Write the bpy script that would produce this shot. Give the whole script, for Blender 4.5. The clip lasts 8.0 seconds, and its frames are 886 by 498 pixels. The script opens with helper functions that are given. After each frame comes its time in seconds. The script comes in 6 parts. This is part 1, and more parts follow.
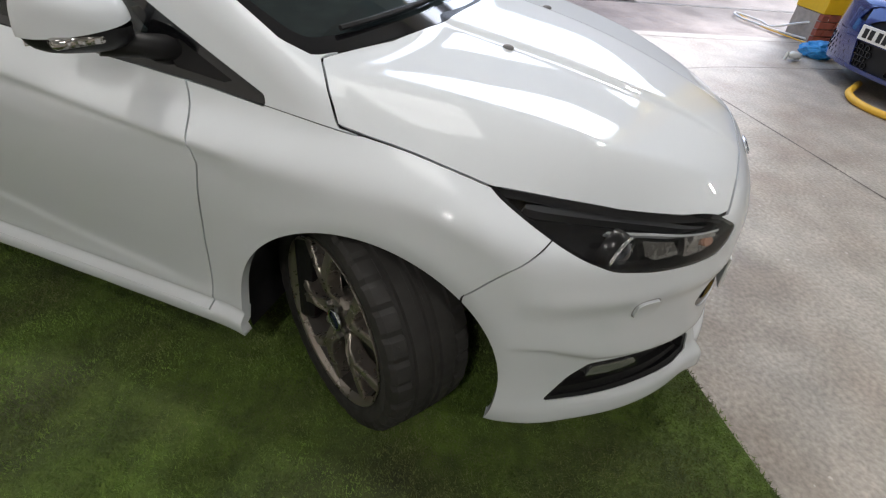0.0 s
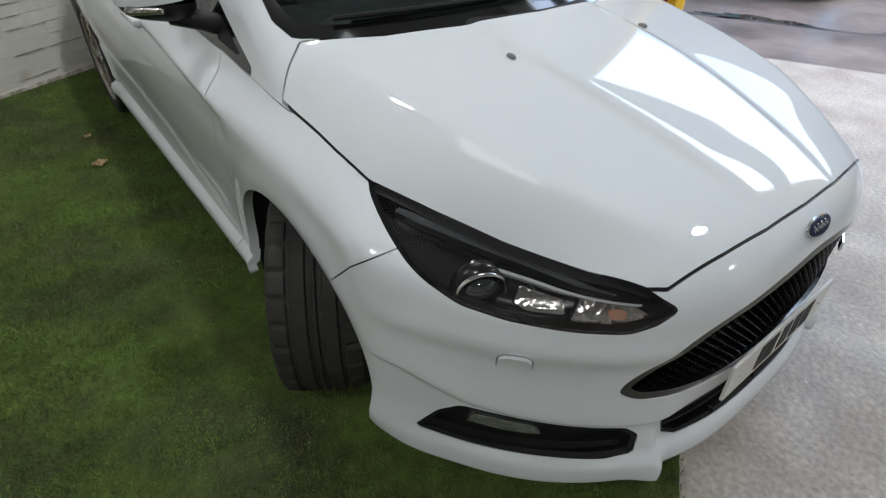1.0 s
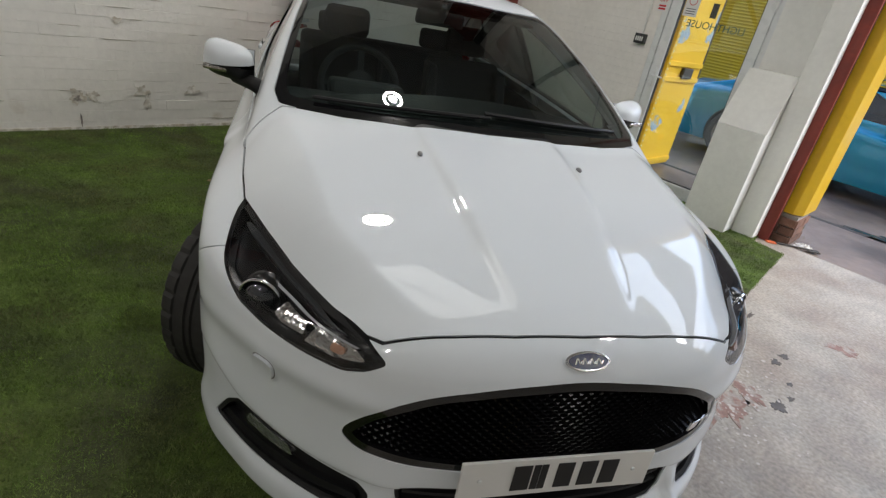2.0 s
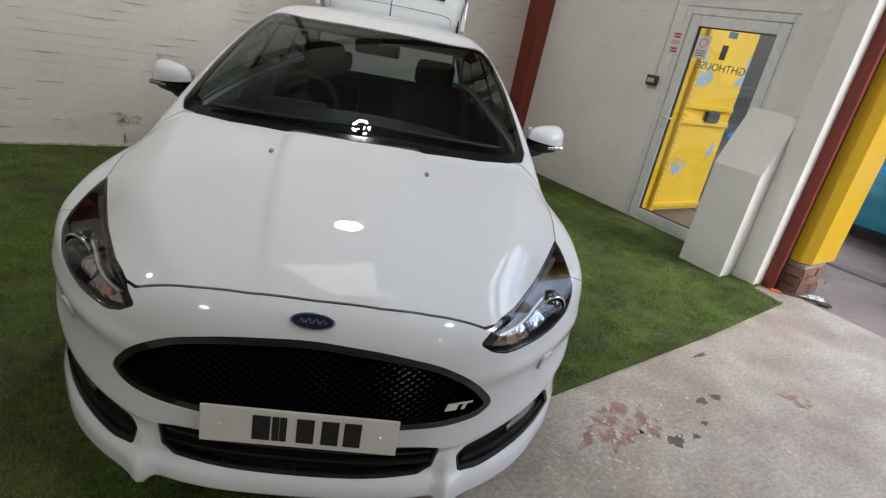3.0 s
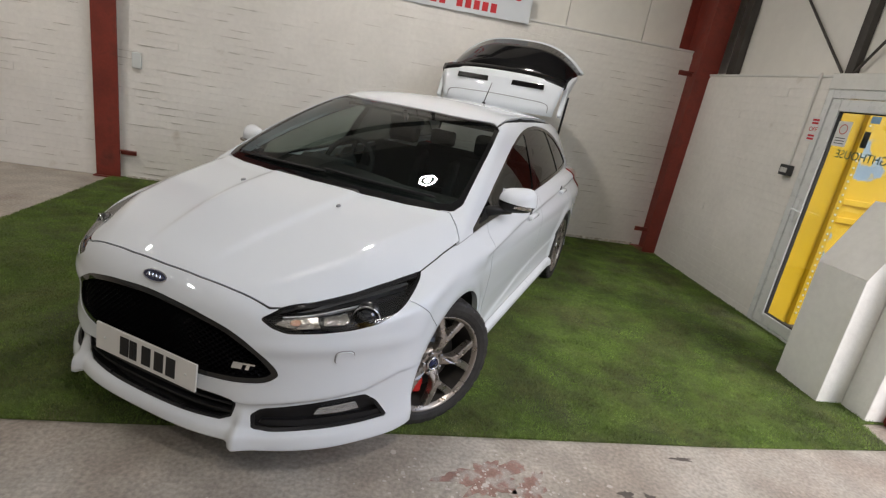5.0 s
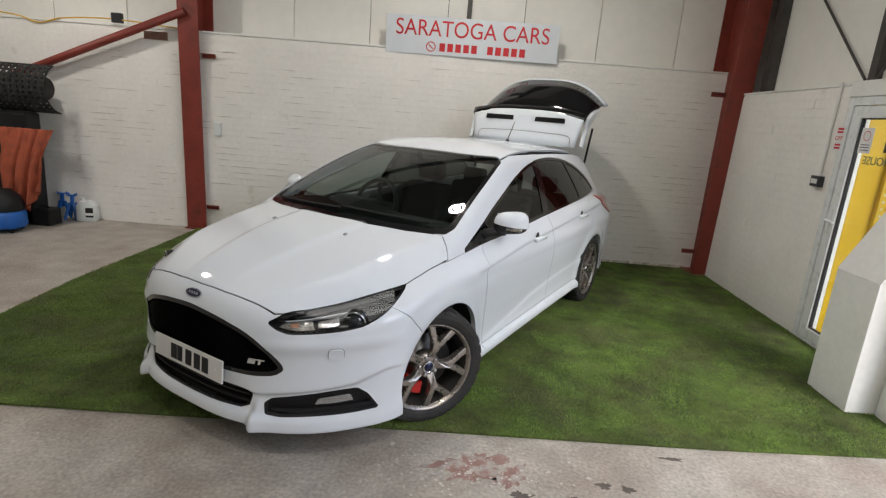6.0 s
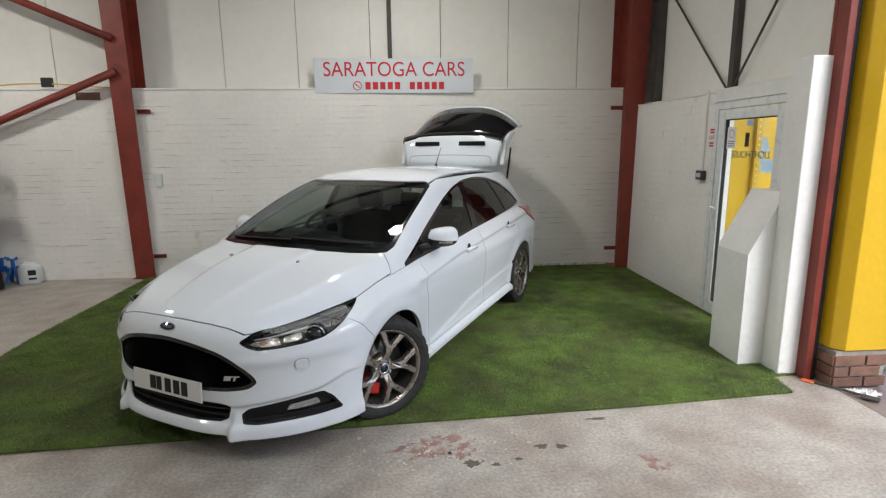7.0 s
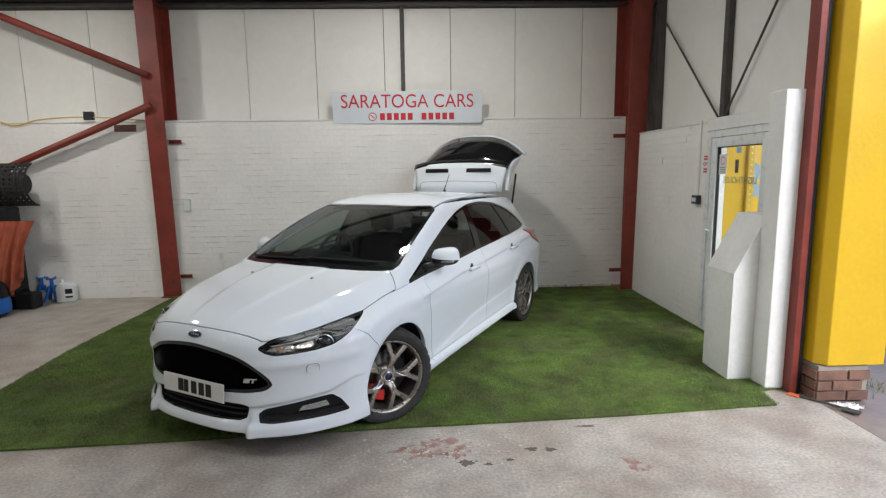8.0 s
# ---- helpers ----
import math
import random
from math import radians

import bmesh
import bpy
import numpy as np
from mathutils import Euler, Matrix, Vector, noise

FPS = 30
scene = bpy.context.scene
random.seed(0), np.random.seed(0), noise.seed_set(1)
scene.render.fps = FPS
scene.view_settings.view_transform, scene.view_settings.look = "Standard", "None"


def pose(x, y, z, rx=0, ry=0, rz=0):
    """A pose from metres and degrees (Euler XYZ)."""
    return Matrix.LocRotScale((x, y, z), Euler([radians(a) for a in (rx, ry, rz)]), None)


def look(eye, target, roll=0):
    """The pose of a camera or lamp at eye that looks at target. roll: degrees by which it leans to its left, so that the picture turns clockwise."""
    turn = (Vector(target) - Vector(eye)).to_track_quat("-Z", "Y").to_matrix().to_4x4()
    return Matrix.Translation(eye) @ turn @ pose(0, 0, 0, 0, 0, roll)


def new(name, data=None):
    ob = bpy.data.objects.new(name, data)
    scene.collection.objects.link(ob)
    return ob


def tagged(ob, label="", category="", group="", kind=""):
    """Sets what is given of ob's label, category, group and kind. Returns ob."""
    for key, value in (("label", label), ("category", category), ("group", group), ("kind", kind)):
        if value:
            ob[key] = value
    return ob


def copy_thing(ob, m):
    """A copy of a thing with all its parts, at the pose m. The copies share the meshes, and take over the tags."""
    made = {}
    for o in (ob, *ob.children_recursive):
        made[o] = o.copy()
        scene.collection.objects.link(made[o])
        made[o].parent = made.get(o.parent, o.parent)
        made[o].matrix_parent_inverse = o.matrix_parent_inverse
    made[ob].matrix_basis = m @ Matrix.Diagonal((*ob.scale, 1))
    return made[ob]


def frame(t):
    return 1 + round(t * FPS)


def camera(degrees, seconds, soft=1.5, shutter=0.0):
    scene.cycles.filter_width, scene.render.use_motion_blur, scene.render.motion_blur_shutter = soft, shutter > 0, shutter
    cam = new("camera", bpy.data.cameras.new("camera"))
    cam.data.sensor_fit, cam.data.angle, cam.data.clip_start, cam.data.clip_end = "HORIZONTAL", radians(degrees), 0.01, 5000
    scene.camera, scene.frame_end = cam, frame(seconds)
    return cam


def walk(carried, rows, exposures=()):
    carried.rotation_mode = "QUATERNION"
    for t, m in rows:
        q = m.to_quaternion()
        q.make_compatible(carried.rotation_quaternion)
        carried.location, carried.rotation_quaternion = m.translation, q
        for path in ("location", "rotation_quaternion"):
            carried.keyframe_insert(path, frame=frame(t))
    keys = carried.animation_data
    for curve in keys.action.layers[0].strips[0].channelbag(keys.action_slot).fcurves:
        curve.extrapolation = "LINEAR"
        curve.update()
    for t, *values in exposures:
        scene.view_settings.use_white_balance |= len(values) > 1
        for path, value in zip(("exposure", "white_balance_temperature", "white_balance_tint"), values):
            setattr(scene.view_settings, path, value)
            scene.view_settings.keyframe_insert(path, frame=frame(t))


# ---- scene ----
cam = camera(79.6, 8.0, soft=1.25)
PATH = [
    (0, (0.303, 0.002, 1.374), (1.86, -0.353, 0.17), 6.5),
    (0.3, (0.232, -0.238, 1.365), (1.858, -0.341, 0.206), 4.6),
    (0.5, (0.273, -0.373, 1.358), (1.869, -0.305, 0.154), 4.6),
    (0.8, (0.362, -0.666, 1.351), (1.877, -0.270, 0.106), 2.4),
    (1, (0.403, -0.818, 1.373), (1.883, -0.221, 0.167), 2.1),
    (1.2, (0.433, -1.012, 1.377), (1.896, -0.234, 0.257), 2.8),
    (1.5, (0.445, -1.309, 1.437), (1.907, -0.395, 0.424), 6.4),
    (1.7, (0.478, -1.430, 1.429), (1.917, -0.404, 0.492), 8.5),
    (2, (0.64, -1.627, 1.413), (1.973, -0.409, 0.553), 11.2),
    (2.2, (0.766, -1.773, 1.417), (2.041, -0.471, 0.592), 11.9),
    (3.3, (1.398, -2.427, 1.463), (2.394, -0.873, 0.692), 11.2),
    (3.5, (1.573, -2.461, 1.433), (2.465, -0.857, 0.639), 12.0),
    (4, (1.875, -2.578, 1.45), (2.522, -0.865, 0.645), 10.8),
    (4.2, (1.973, -2.694, 1.460), (2.501, -0.923, 0.696), 10.3),
    (4.5, (2.155, -2.903, 1.521), (2.558, -1.068, 0.836), 10.1),
    (4.7, (2.261, -3.018, 1.560), (2.630, -1.163, 0.911), 10.2),
    (5.8, (2.757, -3.418, 1.570), (2.714, -1.475, 1.095), 6.4),
    (6, (2.867, -3.545, 1.615), (2.806, -1.604, 1.136), 4.6),
    (6.5, (2.93, -3.773, 1.633), (2.951, -1.829, 1.163), -0.1),
    (7, (2.926, -4.01, 1.653), (3.055, -2.051, 1.271), -0.6),
    (7.2, (2.903, -4.063, 1.665), (3.057, -2.100, 1.311), -0.2),
    (7.5, (3.006, -4.2, 1.66), (3.125, -2.229, 1.339), -0.6),
    (8, (3.032, -4.33, 1.665), (3.091, -2.352, 1.376), -0.8),
]
walk(cam, [(t, look(eye, target, roll)) for t, eye, target, roll in PATH],
     exposures=((0, 1.93, 6300, 12), (0.5, 1.78, 6150, 11), (1.0, 1.74, 6000, 9), (1.6, 1.55, 6250, 10), (3.5, 1.40, 6450, 13), (4.5, 1.46, 6600, 14), (6.5, 1.48, 6400, 11), (8.0, 1.5, 6200, 10)))


# ---------------------------------------------------------------- light
world = bpy.data.worlds.new("sky")
scene.world = world
world.use_nodes = True
wn = world.node_tree.nodes
sky = wn.new("ShaderNodeTexSky")
sky.sky_type, sky.sun_disc = "NISHITA", False
sky.sun_elevation, sky.sun_rotation = radians(41), radians(143)
wn["Background"].inputs["Strength"].default_value = 0.15
world.node_tree.links.new(sky.outputs[0], wn["Background"].inputs["Color"])


def lamp(name, kind, power, m, size=0.1, size_y=None, colour=(1, 1, 1)):
    data = bpy.data.lights.new(name, kind)
    data.energy, data.color = power, colour
    ob = new(name, data)
    ob.matrix_world = m
    if kind == "SUN":
        data.angle = size
    elif kind == "AREA":
        data.size = size
        if size_y:
            data.shape, data.size_y = "RECTANGLE", size_y
    return ob


lamp("sun", "SUN", 1.0, look((18, -24, 26), (0, 0, 0)), radians(30), colour=(1.0, 0.96, 0.9))
# daylight of the open sky, standing in the upper part of the gateway
lamp("gateway_daylight", "AREA", 20, look((5.93, -2.95, 3.45), (0.0, -2.95, 2.6)), 4.2, 1.7, (0.84, 0.92, 1.0))


# ---------------------------------------------------------------- materials
def material(name, colour, rough=0.5, metal=0.0, vary=0.0, scale=8.0, fine=0.0, bump_depth=0.0, bump_scale=60.0,
             coat=0.0, second=None, patch=3.0, patch_at=0.55, patch_width=0.08, emit=0.0, per_piece=0.0, detail=6.0):
    """A surface with two scales of colour variation, optional patches of a second colour, and relief."""
    m = bpy.data.materials.new(name)
    m.use_nodes = True
    n, l = m.node_tree.nodes, m.node_tree.links
    b = n["Principled BSDF"]
    b.inputs["Roughness"].default_value, b.inputs["Metallic"].default_value = rough, metal
    b.inputs["Coat Weight"].default_value = coat
    b.inputs["Coat Roughness"].default_value = 0.02
    base = n.new("ShaderNodeRGB")
    base.outputs[0].default_value = (*colour, 1)
    out = base.outputs[0]
    co = n.new("ShaderNodeTexCoord").outputs["Object"]

    def noise_tex(s, d=detail):
        t = n.new("ShaderNodeTexNoise")
        t.inputs["Scale"].default_value, t.inputs["Detail"].default_value = s, d
        l.new(co, t.inputs["Vector"])
        return t.outputs["Fac"]

    def mixed(fac, a, c, mode="MIX"):
        x = n.new("ShaderNodeMix")
        x.data_type, x.blend_type = "RGBA", mode
        if isinstance(fac, float):
            x.inputs[0].default_value = fac
        else:
            l.new(fac, x.inputs[0])
        l.new(a, x.inputs[6])
        if isinstance(c, tuple):
            x.inputs[7].default_value = (*c, 1)
        else:
            l.new(c, x.inputs[7])
        return x.outputs[2]

    def ranged(fac, a, c, lo, hi):
        r = n.new("ShaderNodeMapRange")
        l.new(fac, r.inputs[0])
        for i, v in enumerate((a, c, lo, hi)):
            r.inputs[i + 1].default_value = v
        return r.outputs[0]

    if second:
        out = mixed(ranged(noise_tex(patch, 8.0), patch_at - patch_width, patch_at + patch_width, 0.0, 1.0), out, second)
    for amount, s in ((vary, scale), (fine, scale * 9)):
        if amount:
            f = ranged(noise_tex(s), 0.3, 0.7, 1.0 - amount, 1.0 + amount)
            g = n.new("ShaderNodeCombineColor")
            for i in range(3):
                l.new(f, g.inputs[i])
            out = mixed(1.0, out, g.outputs[0], "MULTIPLY")
    if per_piece:
        f = ranged(n.new("ShaderNodeObjectInfo").outputs["Random"], 0.0, 1.0, 1.0 - per_piece, 1.0 + per_piece)
        g = n.new("ShaderNodeCombineColor")
        for i in range(3):
            l.new(f, g.inputs[i])
        out = mixed(1.0, out, g.outputs[0], "MULTIPLY")
    l.new(out, b.inputs["Base Color"])
    if vary or fine:
        l.new(ranged(noise_tex(scale * 2), 0.3, 0.7, rough * 0.8, min(rough * 1.2, 1.0)), b.inputs["Roughness"])
    if bump_depth:
        k = n.new("ShaderNodeBump")
        k.inputs["Distance"].default_value, k.inputs["Strength"].default_value = bump_depth, 1.0
        l.new(noise_tex(bump_scale), k.inputs["Height"])
        l.new(k.outputs[0], b.inputs["Normal"])
    if emit:
        b.inputs["Emission Color"].default_value = (*colour, 1)
        b.inputs["Emission Strength"].default_value = emit
    return m


def glass(name, tint, gloss=0.0, ior=1.5):
    """A thin pane: tinted clear, with a mirror gloss that grows at grazing angles."""
    m = bpy.data.materials.new(name)
    m.use_nodes = True
    n, l = m.node_tree.nodes, m.node_tree.links
    n.remove(n["Principled BSDF"])
    clear, shine, mix, edge, power, fres = (n.new("ShaderNode" + k) for k in ("BsdfTransparent", "BsdfGlossy", "MixShader", "LayerWeight", "Math", "MapRange"))
    edge.inputs["Blend"].default_value = 0.5
    power.operation, power.inputs[1].default_value = "POWER", 5.0
    l.new(edge.outputs["Facing"], power.inputs[0])
    l.new(power.outputs[0], fres.inputs[0])
    fres.inputs[3].default_value, fres.inputs[4].default_value = ((ior - 1) / (ior + 1)) ** 2 * 1.6, 1.0
    clear.inputs[0].default_value = (*tint, 1)
    shine.inputs["Roughness"].default_value = gloss
    l.new(fres.outputs[0], mix.inputs[0])
    l.new(clear.outputs[0], mix.inputs[1])
    l.new(shine.outputs[0], mix.inputs[2])
    l.new(mix.outputs[0], n["Material Output"].inputs[0])
    return m


PAINT = material("white_car_paint", (0.685, 0.725, 0.765), 0.6, coat=1.0)
PAINT.node_tree.nodes["Principled BSDF"].inputs["Specular IOR Level"].default_value = 0.2
PLASTIC = material("black_textured_plastic", (0.012, 0.012, 0.013), 0.45, bump_depth=0.0006, bump_scale=500, vary=0.15)
MESH_BLACK = material("grille_mesh_black", (0.003, 0.003, 0.0035), 0.22)
MESH_BLACK.node_tree.nodes["Principled BSDF"].inputs["Specular IOR Level"].default_value = 0.12
LAMP_BLACK = material("lamp_housing_black", (0.010, 0.010, 0.011), 0.25)
LIGHT_GUIDE = material("light_guide", (0.40, 0.41, 0.42), 0.2, coat=0.5)
GLOSS_BLACK = material("gloss_black", (0.006, 0.006, 0.007), 0.08, coat=0.3)
# rim barrel colour darkened to carry the shade deep inside the wheel
RIM_SHADED = material("shaded_rim_barrel", (0.07, 0.065, 0.06), 0.45, metal=0.6, vary=0.2)
PLASTIC.node_tree.nodes["Principled BSDF"].inputs["Specular IOR Level"].default_value = 0.25
RUBBER = material("tyre_rubber", (0.022, 0.021, 0.02), 0.75, vary=0.25, scale=14, bump_depth=0.0006, bump_scale=300)
ALLOY = material("grey_alloy", (0.33, 0.30, 0.27), 0.30, metal=0.8, vary=0.08, scale=20)
STEEL = material("bare_steel", (0.35, 0.34, 0.33), 0.35, metal=1.0, vary=0.2, scale=30)
CHROME = material("chrome", (0.75, 0.76, 0.78), 0.08, metal=1.0)
CALIPER = material("red_caliper", (0.5, 0.02, 0.015), 0.4)
BADGE_BLUE = material("badge_blue", (0.006, 0.012, 0.05), 0.25, coat=0.3)
LAMP_GREY = material("lamp_housing_grey", (0.045, 0.047, 0.05), 0.3, metal=0.3)
REFLECTOR = material("lamp_reflector", (0.50, 0.48, 0.46), 0.16, metal=0.95, bump_depth=0.006, bump_scale=48, detail=1.0)
FOG_REFLECTOR = material("fog_lamp_reflector", (0.55, 0.56, 0.57), 0.25, metal=0.9, bump_depth=0.008, bump_scale=75)
AMBER = material("amber_lens", (0.42, 0.22, 0.14), 0.25, coat=1.0)
JET_GREY = material("grey_jet_plastic", (0.22, 0.22, 0.23), 0.35)
RED_LENS = material("red_lens", (0.35, 0.012, 0.012), 0.12, coat=1.0)
PLATE = material("plate_white", (0.68, 0.68, 0.66), 0.35, vary=0.03)
PLATE_BLACK = material("plate_black", (0.006, 0.006, 0.007), 0.62)
CABIN = material("cabin_black", (0.013, 0.014, 0.015), 0.75, vary=0.2, bump_depth=0.0005, bump_scale=400)
SEAT = material("seat_cloth", (0.012, 0.012, 0.014), 0.9, vary=0.25, scale=30)
SCREEN = glass("windscreen_glass", (0.50, 0.58, 0.56))
SIDE_GLASS = glass("green_side_glass", (0.38, 0.44, 0.42))
TINTED = glass("tinted_side_glass", (0.12, 0.13, 0.13))
DOOR_GLASS = glass("door_glass", (0.86, 0.89, 0.88))
LENS = glass("clear_lens", (0.93, 0.94, 0.95), ior=1.46)
WHITE_BRICK = material("white_painted_brick", (0.82, 0.80, 0.76), 0.7, vary=0.04, scale=2.2, fine=0.03, second=(0.62, 0.57, 0.50), patch=3.1,
                       patch_at=0.72, patch_width=0.06, bump_depth=0.005, bump_scale=26, per_piece=0.015)
WHITE_PAINT = material("white_wall_paint", (0.76, 0.76, 0.73), 0.6, vary=0.05, scale=2.5, fine=0.03, second=(0.5, 0.46, 0.4), patch=3.5, patch_at=0.76, patch_width=0.06, bump_depth=0.002, bump_scale=40)
CLADDING = material("cream_cladding", (0.80, 0.785, 0.735), 0.5, vary=0.04, scale=1.2, fine=0.02)
UPVC = material("white_upvc", (0.72, 0.74, 0.74), 0.3, vary=0.02)
RED_STEEL = material("red_oxide_steel", (0.21, 0.032, 0.02), 0.5, vary=0.2, scale=5, fine=0.08, second=(0.12, 0.025, 0.018), patch=5, patch_at=0.66, bump_depth=0.0008, bump_scale=90)
DARK_STEEL = material("dark_steel", (0.055, 0.05, 0.045), 0.6, vary=0.25, scale=6, fine=0.1)
YELLOW = material("yellow_paint", (0.66, 0.41, 0.012), 0.4, vary=0.06, scale=3, fine=0.03, second=(0.5, 0.36, 0.03), patch=2.2, patch_at=0.74, patch_width=0.05, bump_depth=0.0015, bump_scale=30)
YELLOW_WORN = material("worn_yellow_paint", (0.80, 0.50, 0.03), 0.5, vary=0.08, scale=3, fine=0.05, second=(0.32, 0.42, 0.50), patch=2.6, patch_at=0.62, patch_width=0.012, bump_depth=0.001)
BROWN_BRICK = material("brown_brick", (0.16, 0.085, 0.06), 0.85, vary=0.25, scale=12, fine=0.15, bump_depth=0.004, bump_scale=80, per_piece=0.25)
MORTAR = material("mortar", (0.30, 0.27, 0.24), 0.95, vary=0.15, scale=20, bump_depth=0.002)
CONCRETE = material("stained_concrete", (0.395, 0.366, 0.322), 0.5, vary=0.15, scale=6.0, fine=0.25, second=(0.305, 0.26, 0.22), patch=2.1, patch_at=0.53, patch_width=0.14, bump_depth=0.003, bump_scale=60, detail=10.0)
ASPHALT = material("wet_yard", (0.215, 0.17, 0.145), 0.35, vary=0.25, scale=0.9, fine=0.15, second=(0.13, 0.10, 0.085), patch=0.8, patch_at=0.55, patch_width=0.1, bump_depth=0.004, bump_scale=35, detail=10.0)
TURF = material("green_turf", (0.075, 0.12, 0.016), 0.95, vary=0.35, scale=2.2, fine=0.3, second=(0.05, 0.062, 0.018), patch=1.6, patch_at=0.55, patch_width=0.12, bump_depth=0.01, bump_scale=130)
BLADE = material("green_turf_blades", (0.128, 0.203, 0.037), 0.75, vary=0.48, scale=5.5, fine=0.42, second=(0.115, 0.130, 0.044), patch=2.6, patch_at=0.54, patch_width=0.08)
SIGN_GREY = material("sign_pale_grey", (0.62, 0.66, 0.70), 0.35, vary=0.02)
SIGN_RED = material("sign_red", (0.55, 0.012, 0.02), 0.4)
TEAL = material("teal_car_paint", (0.008, 0.27, 0.45), 0.22, metal=0.35, coat=1.0, vary=0.03)
BLUE_PAINT = material("blue_car_paint", (0.022, 0.034, 0.15), 0.25, metal=0.3, coat=1.0)
SILVER = material("silver_car_paint", (0.55, 0.57, 0.6), 0.25, metal=0.4, coat=1.0)
ORANGE_CLOTH = material("orange_cloth", (0.33, 0.075, 0.035), 0.9, vary=0.25, scale=9, bump_depth=0.003, bump_scale=25)
BLUE_TOOL = material("blue_tool_paint", (0.01, 0.11, 0.42), 0.4, vary=0.15)
HDPE = material("white_plastic", (0.66, 0.69, 0.68), 0.35)
HOSE = material("yellow_hose", (0.72, 0.42, 0.04), 0.45, vary=0.1)
PAPER = material("paper_white", (0.75, 0.75, 0.74), 0.7)
GREEN_INK = material("dark_green_ink", (0.02, 0.10, 0.09), 0.6)
SKYLIGHT = material("translucent_rooflight", (0.98, 0.97, 0.93), 0.5, emit=0.9)
LED = material("led_lamp_face", (1.0, 0.95, 0.86), 0.5, emit=136.0)
ROOF_SHEET = material("roof_sheet", (0.30, 0.30, 0.29), 0.6, vary=0.06, scale=1.5)
LEAF = material("dry_leaf", (0.35, 0.24, 0.12), 0.8, vary=0.2)


# ---------------------------------------------------------------- building tools
def mesh_of(bm, mat, name, smooth=False):
    me = bpy.data.meshes.new(name)
    bm.normal_update()
    bm.to_mesh(me)
    bm.free()
    me.materials.append(mat)
    if smooth:
        me.polygons.foreach_set("use_smooth", [True] * len(me.polygons))
    return me


def part(name, bm, mat, parent=None, label="", smooth=False, m=None):
    ob = new(name, mesh_of(bm, mat, name, smooth))
    if parent:
        ob.parent = parent
    if m:
        ob.matrix_local = m
    if label:
        ob["label"] = label
    return ob


def thing(name, m, label, category, group="", kind=""):
    ob = new(name)
    ob.empty_display_size = 0.1
    ob.matrix_world = m
    return tagged(ob, label, category, group, kind)


def box(lo, hi, bevel=0.0, bm=None):
    bm = bm or bmesh.new()
    made = bmesh.ops.create_cube(bm, size=1.0)["verts"]
    for v in made:
        v.co = Vector([(lo[i] + hi[i]) / 2 + v.co[i] * (hi[i] - lo[i]) for i in range(3)])
    if bevel:
        edges = list({e for v in made for e in v.link_edges})
        bmesh.ops.bevel(bm, geom=edges, offset=bevel, segments=2, profile=0.5, affect="EDGES")
    return bm


def prism(outline, lo, hi, axis="z", bm=None, bevel=0.0):
    """A closed outline in the plane across axis, pushed from lo to hi."""
    bm = bm or bmesh.new()
    put = {"z": lambda a, b, c: (a, b, c), "y": lambda a, b, c: (a, c, b), "x": lambda a, b, c: (c, a, b)}[axis]
    low = [bm.verts.new(put(a, b, lo)) for a, b in outline]
    high = [bm.verts.new(put(a, b, hi)) for a, b in outline]
    n = len(outline)
    faces = [bm.faces.new(low), bm.faces.new(high)] + [bm.faces.new((low[i], low[(i + 1) % n], high[(i + 1) % n], high[i])) for i in range(n)]
    bmesh.ops.recalc_face_normals(bm, faces=faces)
    if bevel:
        bmesh.ops.bevel(bm, geom=list({e for f in faces for e in f.edges}), offset=bevel, segments=2, profile=0.5, affect="EDGES")
    return bm


def lathe(profile, steps=48, axis="x", bm=None, arc=2 * math.pi):
    """profile of (along the axis, radius) turned round the axis."""
    bm = bm or bmesh.new()
    rings = []
    closed = abs(arc - 2 * math.pi) < 1e-6
    for i in range(steps if closed else steps + 1):
        a = arc * i / steps
        c, s = math.cos(a), math.sin(a)
        rings.append([bm.verts.new((h, r * c, r * s) if axis == "x" else ((r * c, r * s, h) if axis == "z" else (r * c, h, r * s))) for h, r in profile])
    for i in range(steps):
        p, q = rings[i], rings[(i + 1) % len(rings)]
        for j in range(len(profile) - 1):
            bm.faces.new((p[j], q[j], q[j + 1], p[j + 1]))
    bmesh.ops.remove_doubles(bm, verts=bm.verts, dist=1e-5)
    bmesh.ops.recalc_face_normals(bm, faces=bm.faces)
    return bm


def tube(points, radius, sides=10, bm=None, cap=True):
    bm = bm or bmesh.new()
    pts = [Vector(p) for p in points]
    rings = []
    up = Vector((0, 0, 1))
    for i, p in enumerate(pts):
        d = (pts[min(i + 1, len(pts) - 1)] - pts[max(i - 1, 0)]).normalized()
        a = d.cross(up if abs(d.z) < 0.9 else Vector((1, 0, 0))).normalized()
        b = d.cross(a)
        r = radius[i] if isinstance(radius, (list, tuple)) else radius
        rings.append([bm.verts.new(p + r * (math.cos(t) * a + math.sin(t) * b)) for t in (2 * math.pi * k / sides for k in range(sides))])
    for p, q in zip(rings, rings[1:]):
        for k in range(sides):
            bm.faces.new((p[k], p[(k + 1) % sides], q[(k + 1) % sides], q[k]))
    if cap:
        bm.faces.new(rings[0])
        bm.faces.new(rings[-1])
    bmesh.ops.recalc_face_normals(bm, faces=bm.faces)
    return bm


